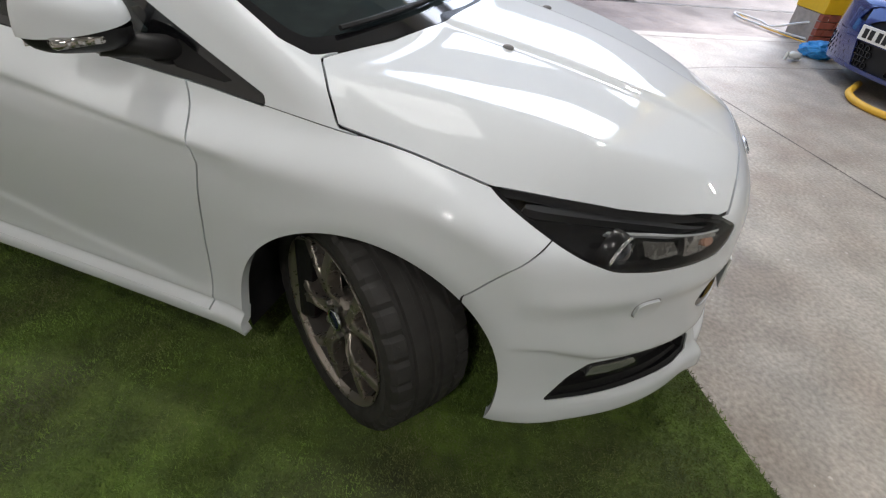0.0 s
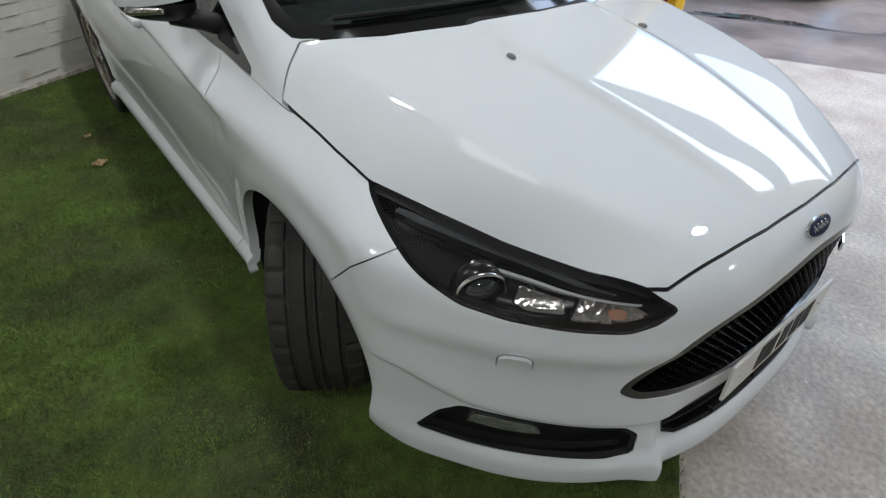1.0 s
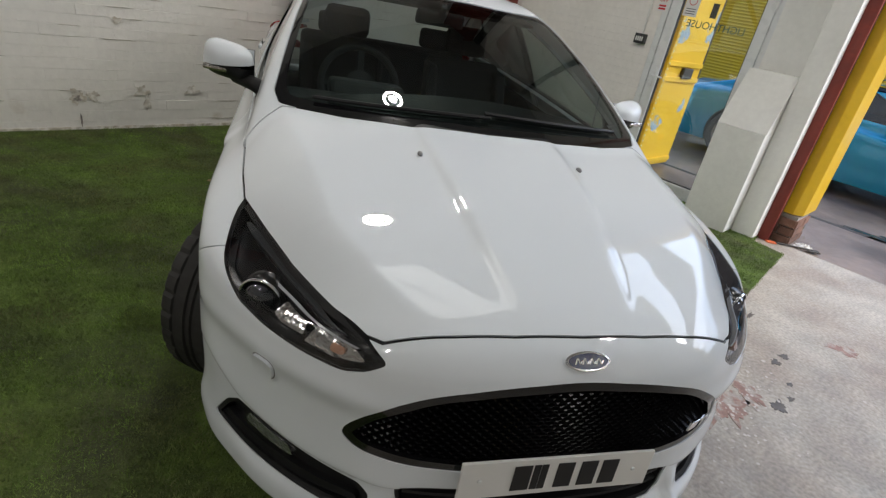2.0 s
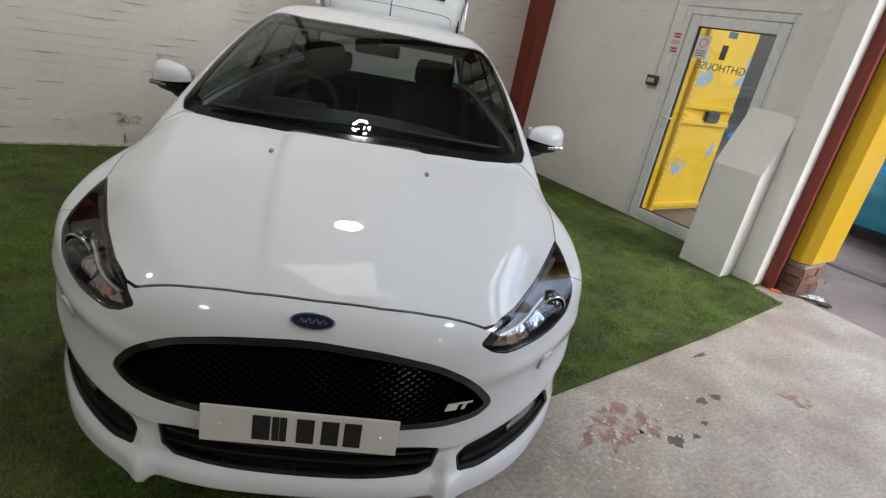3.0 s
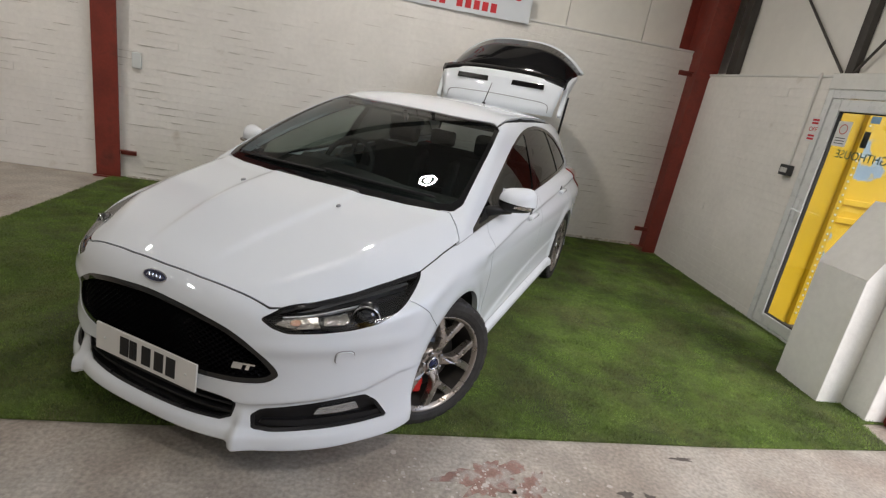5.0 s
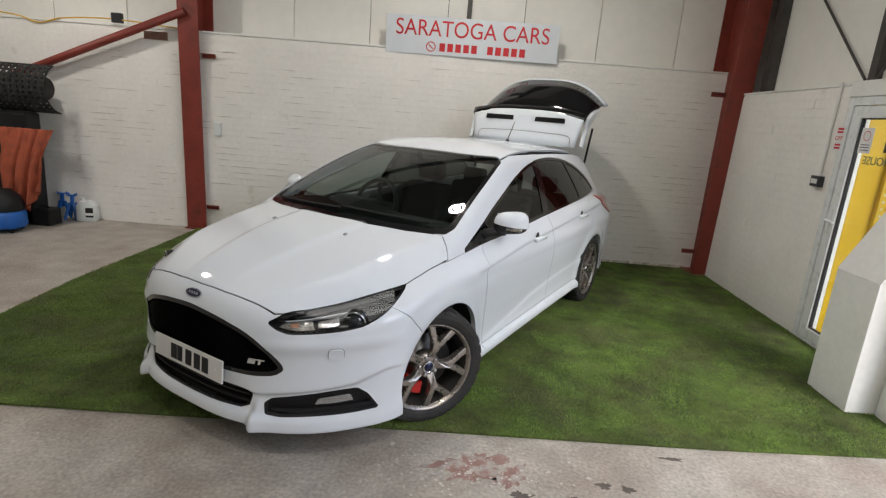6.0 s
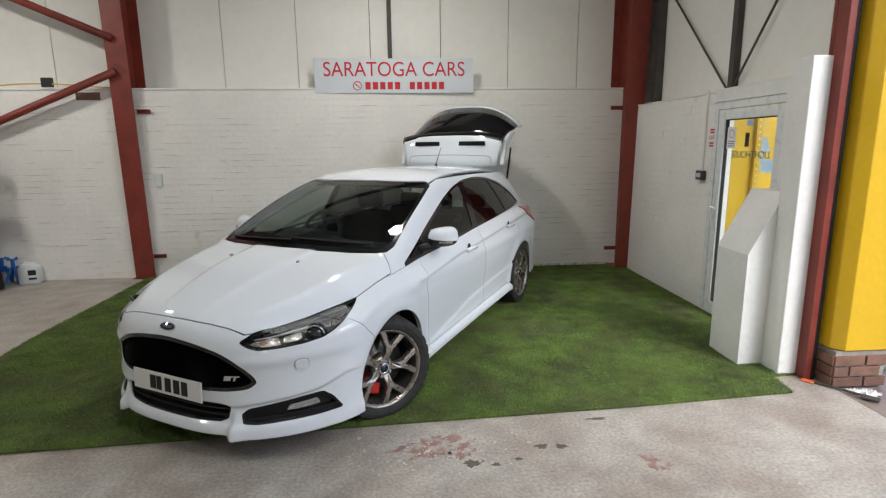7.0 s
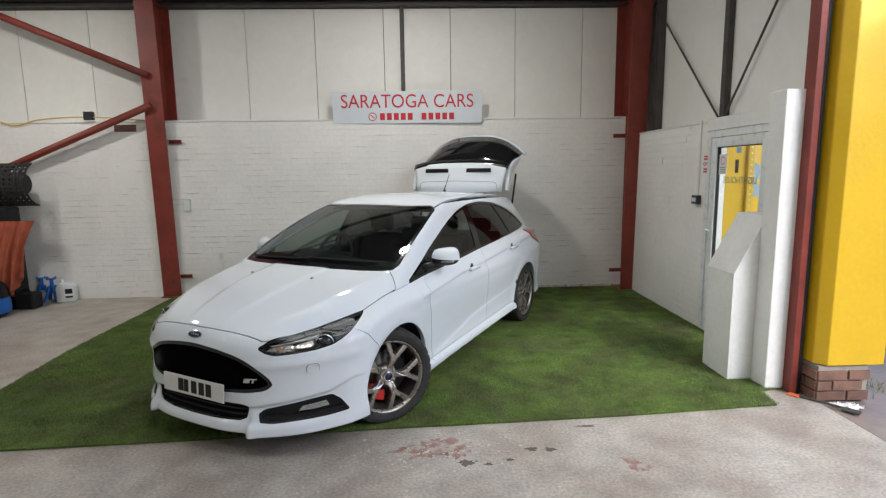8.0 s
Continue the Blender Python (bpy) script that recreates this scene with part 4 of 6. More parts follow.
# wheels
def build_wheel():
    w = new("wheel")
    bm = bmesh.new()
    n = 150
    prof = [(-0.108, 0.243), (-0.117, 0.262), (-0.121, 0.285), (-0.117, 0.308), (-0.106, 0.319), (-0.070, 0.3235), (-0.066, 0.317), (-0.056, 0.317), (-0.052, 0.3245), (-0.022, 0.325), (-0.018, 0.318), (-0.007, 0.318),
            (-0.003, 0.325), (0.003, 0.325), (0.007, 0.318), (0.018, 0.318), (0.022, 0.325), (0.052, 0.3245), (0.056, 0.317), (0.066, 0.317), (0.070, 0.3235), (0.106, 0.319), (0.117, 0.308), (0.121, 0.285), (0.117, 0.262), (0.108, 0.243)]
    rings = []
    for i in range(n):
        a = 2 * math.pi * i / n
        cut = i % 5 == 0
        ring = []
        for x, r in prof:
            lug = cut and abs(x) > 0.069 and r > 0.306
            rr = r - (0.006 if lug else 0.0)
            aa = a + (0.25 * (abs(x) - 0.07) if abs(x) > 0.069 else 0.0)
            ring.append(bm.verts.new((x, rr * math.cos(aa), rr * math.sin(aa))))
        rings.append(ring)
    for i in range(n):
        p, q = rings[i], rings[(i + 1) % n]
        for j in range(len(prof) - 1):
            bm.faces.new((p[j], q[j], q[j + 1], p[j + 1]))
    bmesh.ops.recalc_face_normals(bm, faces=bm.faces)
    tyre = part("tyre", bm, RUBBER, w, "low-profile black tyre")
    part("rim", lathe([(0.09, 0.226), (0.106, 0.240), (0.114, 0.246), (0.115, 0.243), (0.108, 0.236), (0.096, 0.227)], 64), ALLOY, w, "grey alloy rim", True)
    part("rim_barrel", lathe([(0.098, 0.223), (0.06, 0.214), (-0.06, 0.205), (-0.10, 0.222), (-0.108, 0.245)], 64), RIM_SHADED, w, smooth=True)
    half = [(0.045, -0.026), (0.095, -0.019), (0.128, -0.027), (0.219, -0.090), (0.237, -0.058), (0.160, -0.010), (0.144, 0.0)]
    outline = half + [(a, -b) for a, b in reversed(half[:-1])]
    spoke = prism([(a, b) for a, b in outline], 0.062, 0.098, "x", bevel=0.007)
    for v in spoke.verts:
        r = math.hypot(v.co.y, v.co.z)
        if v.co.x > 0.07:
            v.co.x += 0.012 * math.sin(min(max((r - 0.05) / 0.19, 0), 1) * math.pi) - 0.012 * (r < 0.07)
    me = mesh_of(spoke, ALLOY, "spoke")
    for k in range(5):
        ob = new("spoke", me)
        ob.parent = w
        ob.matrix_local = pose(0, 0, 0, 18 + 72 * k, 0, 0)
    part("hub", lathe([(0.03, 0.0), (0.03, 0.078), (0.078, 0.072), (0.086, 0.054), (0.084, 0.0)], 40), ALLOY, w, smooth=True)
    part("hub_ring", lathe([(0.094, 0.033), (0.101, 0.033), (0.103, 0.029), (0.1, 0.026)], 32), CHROME, w, smooth=True)
    part("hub_cap", lathe([(0.094, 0.028), (0.101, 0.026), (0.103, 0.0)], 32), BADGE_BLUE, w, "blue hub cap", True)
    for k in range(5):
        a = math.radians(18 + 36 + 72 * k)
        part("wheel_bolt", lathe([(0.085, 0.011), (0.098, 0.011), (0.1, 0.008), (0.1, 0.0)], 6), STEEL, w, m=pose(0, 0.050 * math.cos(a), 0.050 * math.sin(a)))
    part("brake_disc", lathe([(0.0, 0.06), (0.0, 0.158), (0.025, 0.158), (0.025, 0.06), (0.05, 0.055), (0.05, 0.0)], 48), STEEL, w, "worn steel brake disc", True)
    cal = lathe([(-0.03, 0.105), (-0.03, 0.178), (0.045, 0.178), (0.052, 0.168), (0.052, 0.112), (0.045, 0.105), (-0.03, 0.105)], 12, "x", None, radians(62))
    part("brake_caliper", cal, CALIPER, w, "red brake caliper", m=pose(0.002, 0, 0, 148, 0, 0))
    part("hub_backing", lathe([(-0.05, 0.0), (-0.05, 0.2), (-0.04, 0.2)], 32), PLASTIC, w)
    return w


STEER = -32
wheel = build_wheel()
first = True
for side in (1, -1):
    for axle, steer in ((0.795, STEER), (AXLE_R, 0)):
        m = pose(side * 0.70, axle, HUB_Z, 0, 0, steer) @ pose(side * 0.085, 0, 0) @ (pose(0, 0, 0, 54) if side > 0 else pose(0, 0, 0, 20, 0, 180))
        ob = wheel if first else copy_thing(wheel, m)
        first = False
        ob.parent = car
        ob.matrix_local = m

# cabin
part("dashboard", prism([(0.98, 0.60), (0.98, 0.90), (1.12, 0.955), (1.38, 0.965), (1.56, 0.92), (1.60, 0.80), (1.50, 0.58)], -0.70, 0.70, "x", bevel=0.02), CABIN, car, "black dashboard")
part("instrument_hood", prism([(1.36, 0.95), (1.42, 1.01), (1.55, 1.0), (1.58, 0.92)], -0.52, -0.20, "x", bevel=0.02), CABIN, car)
bm = lathe([(0.018 * math.cos(t), 0.18 + 0.016 * math.sin(t)) for t in (2 * math.pi * k / 12 for k in range(13))], 48, "y")
wheel_m = pose(-0.36, 1.72, 0.94, -24)
sw = part("steering_wheel", bm, CABIN, car, "black steering wheel", True, wheel_m)
part("steering_boss", lathe([(0.02, 0.0), (0.02, 0.06), (-0.02, 0.07), (-0.03, 0.0)], 24, "y"), CABIN, sw)
for a in (0, 180, 270):
    part("steering_spoke", box((0.05, -0.006, -0.016), (0.17, 0.006, 0.016), 0.003), CABIN, sw, m=pose(0, 0, 0, 0, a, 0))
for x in (-0.37, 0.37):
    seat = part("front_seat", prism([(1.78, 0.42), (1.76, 0.52), (2.16, 0.50), (2.30, 0.62), (2.45, 1.04), (2.53, 1.06), (2.56, 1.0), (2.40, 0.42)], x - 0.24, x + 0.24, "x", bevel=0.04), SEAT, car, "dark sports seat")
    part("headrest", box((x - 0.13, 2.47, 1.07), (x + 0.13, 2.57, 1.24), 0.04), SEAT, seat)
    part("bolster", prism([(2.22, 0.62), (2.36, 1.0), (2.5, 1.02), (2.36, 0.6)], x - 0.26, x - 0.19, "x", bevel=0.02), SEAT, seat)
    part("bolster", prism([(2.22, 0.62), (2.36, 1.0), (2.5, 1.02), (2.36, 0.6)], x + 0.19, x + 0.26, "x", bevel=0.02), SEAT, seat)
bench = part("rear_bench", prism([(2.75, 0.42), (2.72, 0.54), (3.12, 0.52), (3.3, 1.0), (3.42, 1.0), (3.35, 0.42)], -0.62, 0.62, "x", bevel=0.04), SEAT, car)
for x in (-0.38, 0.38):
    part("headrest", box((x - 0.12, 3.32, 1.0), (x + 0.12, 3.42, 1.14), 0.03), SEAT, bench)
part("headlining", prism([(1.95, 1.33), (2.5, 1.405), (3.5, 1.375), (3.5, 1.36), (2.5, 1.385), (1.95, 1.315)], -0.55, 0.55, "x"), CABIN, car)
for s in (-1, 1):
    part("door_card", prism([(1.2, 0.25), (1.2, 0.86), (3.2, 0.93), (3.2, 0.3)], s * 0.745 - 0.02, s * 0.745 + 0.02, "x", bevel=0.012), CABIN, car)
part("interior_mirror", box((-0.12, -0.02, -0.035), (0.12, 0.015, 0.035), 0.015), CABIN, car, smooth=True, m=pose(0, 1.80, 1.29, 15))
part("mirror_stalk", tube([(0, 1.79, 1.30), (0, 1.74, 1.35)], 0.015, 8), CABIN, car)

# aerial
aer = part("aerial", lathe([(0.0, 0.022), (0.012, 0.016), (0.022, 0.006), (0.022, 0.0)], 20, "z"), PLASTIC, car, "short black roof aerial", True, Matrix.Translation(Vector(top_at(0.0, 3.24)) + Vector((0, 0, -0.002))))
part("aerial_rod", tube([(0, 0, 0.015), (0, 0.13, 0.19)], (0.005, 0.003), 8), PLASTIC, aer)


# raised tailgate, in its closed frame about the hinge and then turned up
def gate_grid(profile, n=30):
    """A swept skin: profile rows of (y, z, half width, how far its sides curve forward)."""
    bm = bmesh.new()
    rows = []
    for y, z, w, c in profile:
        row = []
        for k in range(n + 1):
            t = -1 + 2 * k / n
            row.append(bm.verts.new((w * t, y - c * abs(t) ** 3, z - 0.03 * abs(t) ** 3)))
        rows.append(row)
    for p, q in zip(rows, rows[1:]):
        for k in range(n):
            bm.faces.new((p[k], p[k + 1], q[k + 1], q[k]))
    bmesh.ops.recalc_face_normals(bm, faces=bm.faces)
    return bm


def thick(bm, d):
    bmesh.ops.solidify(bm, geom=bm.faces[:], thickness=d)
    return bm


hinge = pose(0, 3.57, 1.425, 91)
gate = part("tailgate", thick(gate_grid([(0.0, 0.0, 0.545, 0.0), (0.08, -0.008, 0.555, 0.005), (0.2, -0.028, 0.575, 0.02), (0.305, -0.05, 0.59, 0.05), (0.325, -0.062, 0.59, 0.055)]), -0.02), PAINT, car, "raised white tailgate with a roof spoiler", True, hinge)
for x in (-0.27, 0.27):
    part("spoiler_slot", prism([(x - 0.155, 0.225), (x + 0.155, 0.225), (x + 0.15, 0.272), (x - 0.15, 0.272)], -0.05, 0.014, "z", bevel=0.004), GLOSS_BLACK, gate, m=pose(0, 0, 0.014, -9, 0, 0))
part("spoiler_keel", prism([(-0.10, 0.10), (0.10, 0.10), (0.085, 0.285), (-0.085, 0.285)], -0.03, 0.004, "z", bevel=0.004), PAINT, gate, m=pose(0, 0, 0.020, -9, 0, 0))
part("spoiler_seam", tube(smooth_line([(-0.50, 0.03, -0.0035), (-0.47, 0.105, -0.009), (-0.25, 0.12, 0.0035), (0.0, 0.125, 0.0055), (0.25, 0.12, 0.0035), (0.47, 0.105, -0.009), (0.50, 0.03, -0.0035)], 36), 0.003, 6), JET_GREY, gate)
part("spoiler_lip", thick(gate_grid([(0.285, -0.030, 0.600, 0.040), (0.318, -0.038, 0.612, 0.045), (0.372, -0.070, 0.612, 0.05), (0.368, -0.115, 0.60, 0.05), (0.31, -0.125, 0.58, 0.05)]), 0.01), GLOSS_BLACK, gate, smooth=True)
part("rear_screen", thick(gate_grid([(0.30, -0.095, 0.57, 0.06), (0.45, -0.26, 0.60, 0.12), (0.58, -0.42, 0.62, 0.18), (0.652, -0.52, 0.625, 0.225)]), 0.006), GLOSS_BLACK, gate, "dark rear window", True)
part("gate_lower", thick(gate_grid([(0.654, -0.530, 0.64, 0.23), (0.668, -0.56, 0.65, 0.235), (0.672, -0.64, 0.64, 0.24), (0.660, -0.72, 0.60, 0.23), (0.63, -0.80, 0.56, 0.20)]), 0.02), PAINT, gate, smooth=True)
for s in (-1, 1):
    part("gate_pillar", prism([(0.02, -0.03), (0.27, -0.12), (0.34, -0.26), (0.39, -0.43), (0.36, -0.47), (0.28, -0.31), (0.20, -0.18), (0.0, -0.08)], s * 0.605 - 0.02, s * 0.605 + 0.02, "x", bevel=0.01), PAINT, gate)
    part("gas_strut", tube([(s * 0.60, 3.75, 1.12), (s * 0.585, 3.98, 1.62)], 0.011, 8), PLASTIC, car, "black gas strut")


# ---------------------------------------------------------------- the unit: floor, walls, roof
RIGHT_X, BRICK_TOP, ROOF_Z = 5.85, 2.36, 5.2
back = pose(2.0, 3.03, 0, 0, 0, 1.2)          # the brick wall's own frame: x along it, y into it


def structure(name, bm, mat, label, category, m=None):
    ob = tagged(part(name, bm, mat), label, category, kind="structure")
    if m:
        ob.matrix_world = m
    return ob


def sheet(lo, hi, z, nx=60, ny=60):
    bm = bmesh.new()
    bmesh.ops.create_grid(bm, x_segments=nx, y_segments=ny, size=0.5)
    for v in bm.verts:
        v.co = Vector((lo[0] + (v.co.x + 0.5) * (hi[0] - lo[0]), lo[1] + (v.co.y + 0.5) * (hi[1] - lo[1]), z))
    return bm


floor = structure("floor", sheet((-7.0, -10.0), (5.80, 3.3), 0.0), CONCRETE, "stained worn concrete workshop floor", "floor")
structure("ground", sheet((5.808, -60), (66, 60), -0.012), ASPHALT, "wet patched concrete yard outside the unit", "ground")
structure("threshold", box((5.79, -5.4, -0.05), (5.812, -0.75, -0.004)), DARK_STEEL, "dark joint along the gateway", "threshold")

wall = structure("wall_back", box((-9.2, 0.005, 0), (3.98, 0.22, BRICK_TOP - 0.005)), WHITE_BRICK, "white painted brick wall with flaking paint", "wall", back)
structure("wall_coping", box((-9.2, -0.006, BRICK_TOP - 0.004), (3.98, 0.24, BRICK_TOP + 0.02), 0.006), WHITE_PAINT, "white painted ledge on the brick wall", "wall", back)
upper = structure("wall_upper", box((-7.4, 3.30, 2.2), (6.3, 3.36, ROOF_Z)), DARK_STEEL, "cream cladding panels above the brick wall", "wall")
seams = [-7.0, -6.1, -5.17, -4.24, -3.31, -2.37, -1.44, -0.38, 0.63, 1.56, 2.49, 3.40, 4.29, 5.22, 6.2]
for a, b in zip(seams, seams[1:]):
    part("cladding_panel", box((a + 0.004, 3.27, 2.3), (b - 0.004, 3.30, 3.85), 0.004), CLADDING, upper)
    part("cladding_panel", box((a + 0.004, 3.27, 3.96), (b - 0.004, 3.30, ROOF_Z), 0.004), CLADDING, upper)
structure("eaves_beam", prism([(3.14, 3.86), (3.28, 3.86), (3.28, 3.95), (3.14, 3.95), (3.14, 3.935), (3.25, 3.935), (3.25, 3.875), (3.14, 3.875)], -7.0, 6.0, "x"), DARK_STEEL, "dark steel eaves beam", "beam")
structure("wall_post", box((2.715, 3.21, 2.36), (2.77, 3.27, 3.86), 0.004), DARK_STEEL, "dark steel post on the cladding", "post")
side = structure("wall_right", box((RIGHT_X + 0.005, 0.99, 0), (RIGHT_X + 0.2, 2.9, 2.11), 0.004), WHITE_BRICK, "white painted side wall beside the door", "wall")
structure("wall_right_coping", box((RIGHT_X - 0.006, 0.99, 2.11), (RIGHT_X + 0.22, 2.95, 2.13), 0.004), WHITE_PAINT, "white painted ledge on the side wall", "wall")
structure("wall_right_upper", box((6.05, -0.62, 2.0), (6.1, 3.3, ROOF_Z)), CLADDING, "cream cladding above the side wall", "wall")
structure("wall_left", box((-7.2, -10.0, 0), (-7.0, 3.4, ROOF_Z)), WHITE_PAINT, "plain white wall", "wall")
structure("wall_front", box((-7.0, -10.2, 0), (6.1, -10.0, ROOF_Z)), WHITE_PAINT, "plain white wall", "wall")
structure("wall_gate", box((5.85, -10.0, 0), (6.05, -5.50, ROOF_Z)), WHITE_PAINT, "plain white wall past the gateway", "wall")
structure("wall_gate_head", box((5.9, -5.50, 4.45), (6.05, -0.25, ROOF_Z)), CLADDING, "cladding over the gateway", "wall")
bm = bmesh.new()
RL = (1.4, -1.3, 2.9, 0.5)                     # the rooflight's opening
for lo, hi in (((-7.2, -10.2), (RL[0], 3.4)), ((RL[2], -10.2), (6.3, 3.4)), ((RL[0], -10.2), (RL[2], RL[1])), ((RL[0], RL[3]), (RL[2], 3.4))):
    box((*lo, ROOF_Z), (*hi, ROOF_Z + 0.08), bm=bm)
structure("ceiling", bm, ROOF_SHEET, "pale metal roof sheets", "ceiling")
light = structure("rooflight", box((RL[0], RL[1], ROOF_Z + 0.05), (RL[2], RL[3], ROOF_Z + 0.07)), SKYLIGHT, "translucent rooflight with dark glazing bars", "rooflight")
part("glazing_bar", box((RL[0] + 0.73, RL[1], ROOF_Z), (RL[0] + 0.77, RL[3], ROOF_Z + 0.05)), DARK_STEEL, light)
part("glazing_bar", box((RL[0], RL[1] + 1.18, ROOF_Z + 0.002), (RL[2], RL[1] + 1.22, ROOF_Z + 0.048)), DARK_STEEL, light)

structure("gate_beam", box((5.80, -5.50, 3.38), (5.90, -0.84, 3.72), 0.006), DARK_STEEL, "dark steel beam across the gateway", "beam")

# lintel and cladding over the door
structure("door_lintel", box((RIGHT_X - 0.012, -0.42, 2.02), (RIGHT_X + 0.2, 0.99, 2.14), 0.006), WHITE_PAINT, "white painted lintel over the door", "lintel")

# steel frame
def i_column(name, x0, x1, front, top_front, rear, label):
    bm = bmesh.new()
    mid = (x0 + x1) / 2
    t = 0.016
    for (a0, a1, f0, f1, g0, g1) in ((x0, x1, front, top_front, front + t, top_front + t), (mid - 0.006, mid + 0.006, front + t, top_front + t, rear - t, rear - t), (x0, x1, rear - t, rear - t, rear, rear)):
        low = [bm.verts.new(p) for p in ((a0, f0, 0), (a1, f0, 0), (a1, g0, 0), (a0, g0, 0))]
        up = [bm.verts.new(p) for p in ((a0, f1, ROOF_Z), (a1, f1, ROOF_Z), (a1, g1, ROOF_Z), (a0, g1, ROOF_Z))]
        bm.faces.new(low[::-1])
        bm.faces.new(up)
        for k in range(4):
            bm.faces.new((low[k], low[(k + 1) % 4], up[(k + 1) % 4], up[k]))
    box((x0 - 0.02, front - 0.03, 0), (x1 + 0.02, rear, 0.015), bm=bm)
    bmesh.ops.recalc_face_normals(bm, faces=bm.faces)
    return tagged(part(name, bm, RED_STEEL), label, "column", "portal columns")


col = i_column("steel_column", -0.60, -0.36, 2.93, 2.80, 3.26, "red oxide painted steel portal column against the brick wall")
for z in (0.29, 2.10):
    part("bracket", box((-0.36, 2.95, z - 0.025), (-0.20, 2.96, z + 0.025), 0.002), RED_STEEL, col)
    part("bracket", box((-0.36, 2.91, z + 0.015), (-0.20, 2.95, z + 0.025), 0.002), RED_STEEL, col)
col = i_column("steel_column", 5.69, 5.93, 2.78, 2.62, 3.26, "red oxide painted steel portal column in the corner")
for z in (0.29, 2.10):
    part("bracket", box((5.53, 2.80, z - 0.025), (5.69, 2.81, z + 0.025), 0.002), RED_STEEL, col)
    part("bracket", box((5.53, 2.77, z + 0.015), (5.69, 2.80, z + 0.025), 0.002), RED_STEEL, col)
for a, b in (((-0.50, 2.84, 2.93), (-3.9, 2.84, 4.35)), ((-0.50, 2.84, 2.56), (-4.3, 2.84, 1.02))):
    tagged(part("steel_brace", tube([a, b], 0.045, 14), RED_STEEL, smooth=True), "red painted tubular steel wall brace", "brace", "wall braces")
tagged(part("steel_post", box((5.985, 0.98, 2.13), (6.045, 1.06, ROOF_Z), 0.004), DARK_STEEL), "dark steel post above the door wall", "post")
tagged(part("corner_post", box((5.96, 2.50, 2.13), (6.045, 2.62, ROOF_Z), 0.004), DARK_STEEL), "dark steel post in the corner", "post")
for a, b in (((6.0, 2.75, 3.75), (6.0, 1.10, 2.17)), ((6.0, 0.98, 2.17), (6.0, -0.28, 3.75))):
    tagged(part("tie_rod", tube([a, b], 0.011, 8), DARK_STEEL), "thin dark steel tie rod", "tie rod", "tie rods")

# pier, sloped box, guide and yellow column of the gateway
pier = structure("pier", box((5.555, -0.59, 0), (5.80, -0.41, 2.20), 0.006), WHITE_PAINT, "white painted pier beside the gateway", "pier")
structure("pier_back", box((5.802, -0.62, 0), (6.05, -0.03, 2.13)), WHITE_PAINT, "white painted wall behind the pier", "wall")
cover = thing("boxed_cover", pose(0, 0, 0), "white painted boxed-in cover with a sloping top", "cover")
part("front_board", box((5.37, -0.408, 0.012), (5.385, -0.03, 0.856), 0.003), WHITE_PAINT, cover)
part("end_board", prism([(5.386, 0.012), (5.386, 0.856), (5.61, 1.285), (5.84, 1.285), (5.84, 0.012)], -0.406, -0.39, "y"), WHITE_PAINT, cover)
part("end_board", prism([(5.386, 0.012), (5.386, 0.856), (5.61, 1.285), (5.84, 1.285), (5.84, 0.012)], -0.048, -0.032, "y"), WHITE_PAINT, cover)
part("sloping_top", prism([(5.37, 0.858), (5.60, 1.30), (5.84, 1.30), (5.84, 1.287), (5.61, 1.287), (5.385, 0.858)], -0.41, -0.028, "y"), WHITE_PAINT, cover)
guide = thing("shutter_guide", pose(0, 0, 0), "red painted steel roller shutter guide rail", "guide rail")
part("rail", box((5.69, -0.675, 0), (5.74, -0.575, 4.5), 0.004), RED_STEEL, guide)
part("rail_back", box((5.741, -0.65, 0), (5.785, -0.622, 4.5), 0.003), DARK_STEEL, guide)
# black strip added for the shade in the recess behind the rail
part("seal", box((5.74, -0.675, 0.0), (5.765, -0.655, 4.5)), PLASTIC, guide)
ycol = thing("gate_column", pose(0, 0, 0), "yellow clad gateway column on a brick footing", "column", "gateway columns")
part("cladding", prism([(5.79, -0.63), (5.79, -0.745), (5.85, -0.812), (6.26, -0.812), (6.26, -0.63)], 0.262, 4.5, "z", bevel=0.006), YELLOW, ycol)
part("core", box((5.80, -0.795, 0.0), (6.16, -0.63, 0.255)), MORTAR, ycol)
ycol2 = thing("gate_column", pose(0, 0, 0), "yellow clad gateway column with a red brick footing", "column", "gateway columns")
part("cladding", box((5.66, -5.52, 0.30), (6.1, -5.10, 4.5), 0.008), YELLOW, ycol2)
part("core", box((5.67, -5.51, 0.0), (6.09, -5.11, 0.295)), MORTAR, ycol2)
tagged(part("conduit", tube(smooth_line([(5.86, -0.36, 2.15), (5.86, -0.36, 3.2), (5.86, -0.36, 4.8)], 12), 0.022, 10), RED_STEEL, smooth=True), "red painted pipe rising from the pier", "pipe")
tagged(part("cable", tube(smooth_line([(5.79, -0.61, 0.62), (5.775, -0.62, 0.45), (5.76, -0.63, 0.3), (5.745, -0.64, 0.1), (5.73, -0.66, 0.02)], 24), 0.005, 6), PLASTIC), "thin dark cable hanging down the pier", "cable")

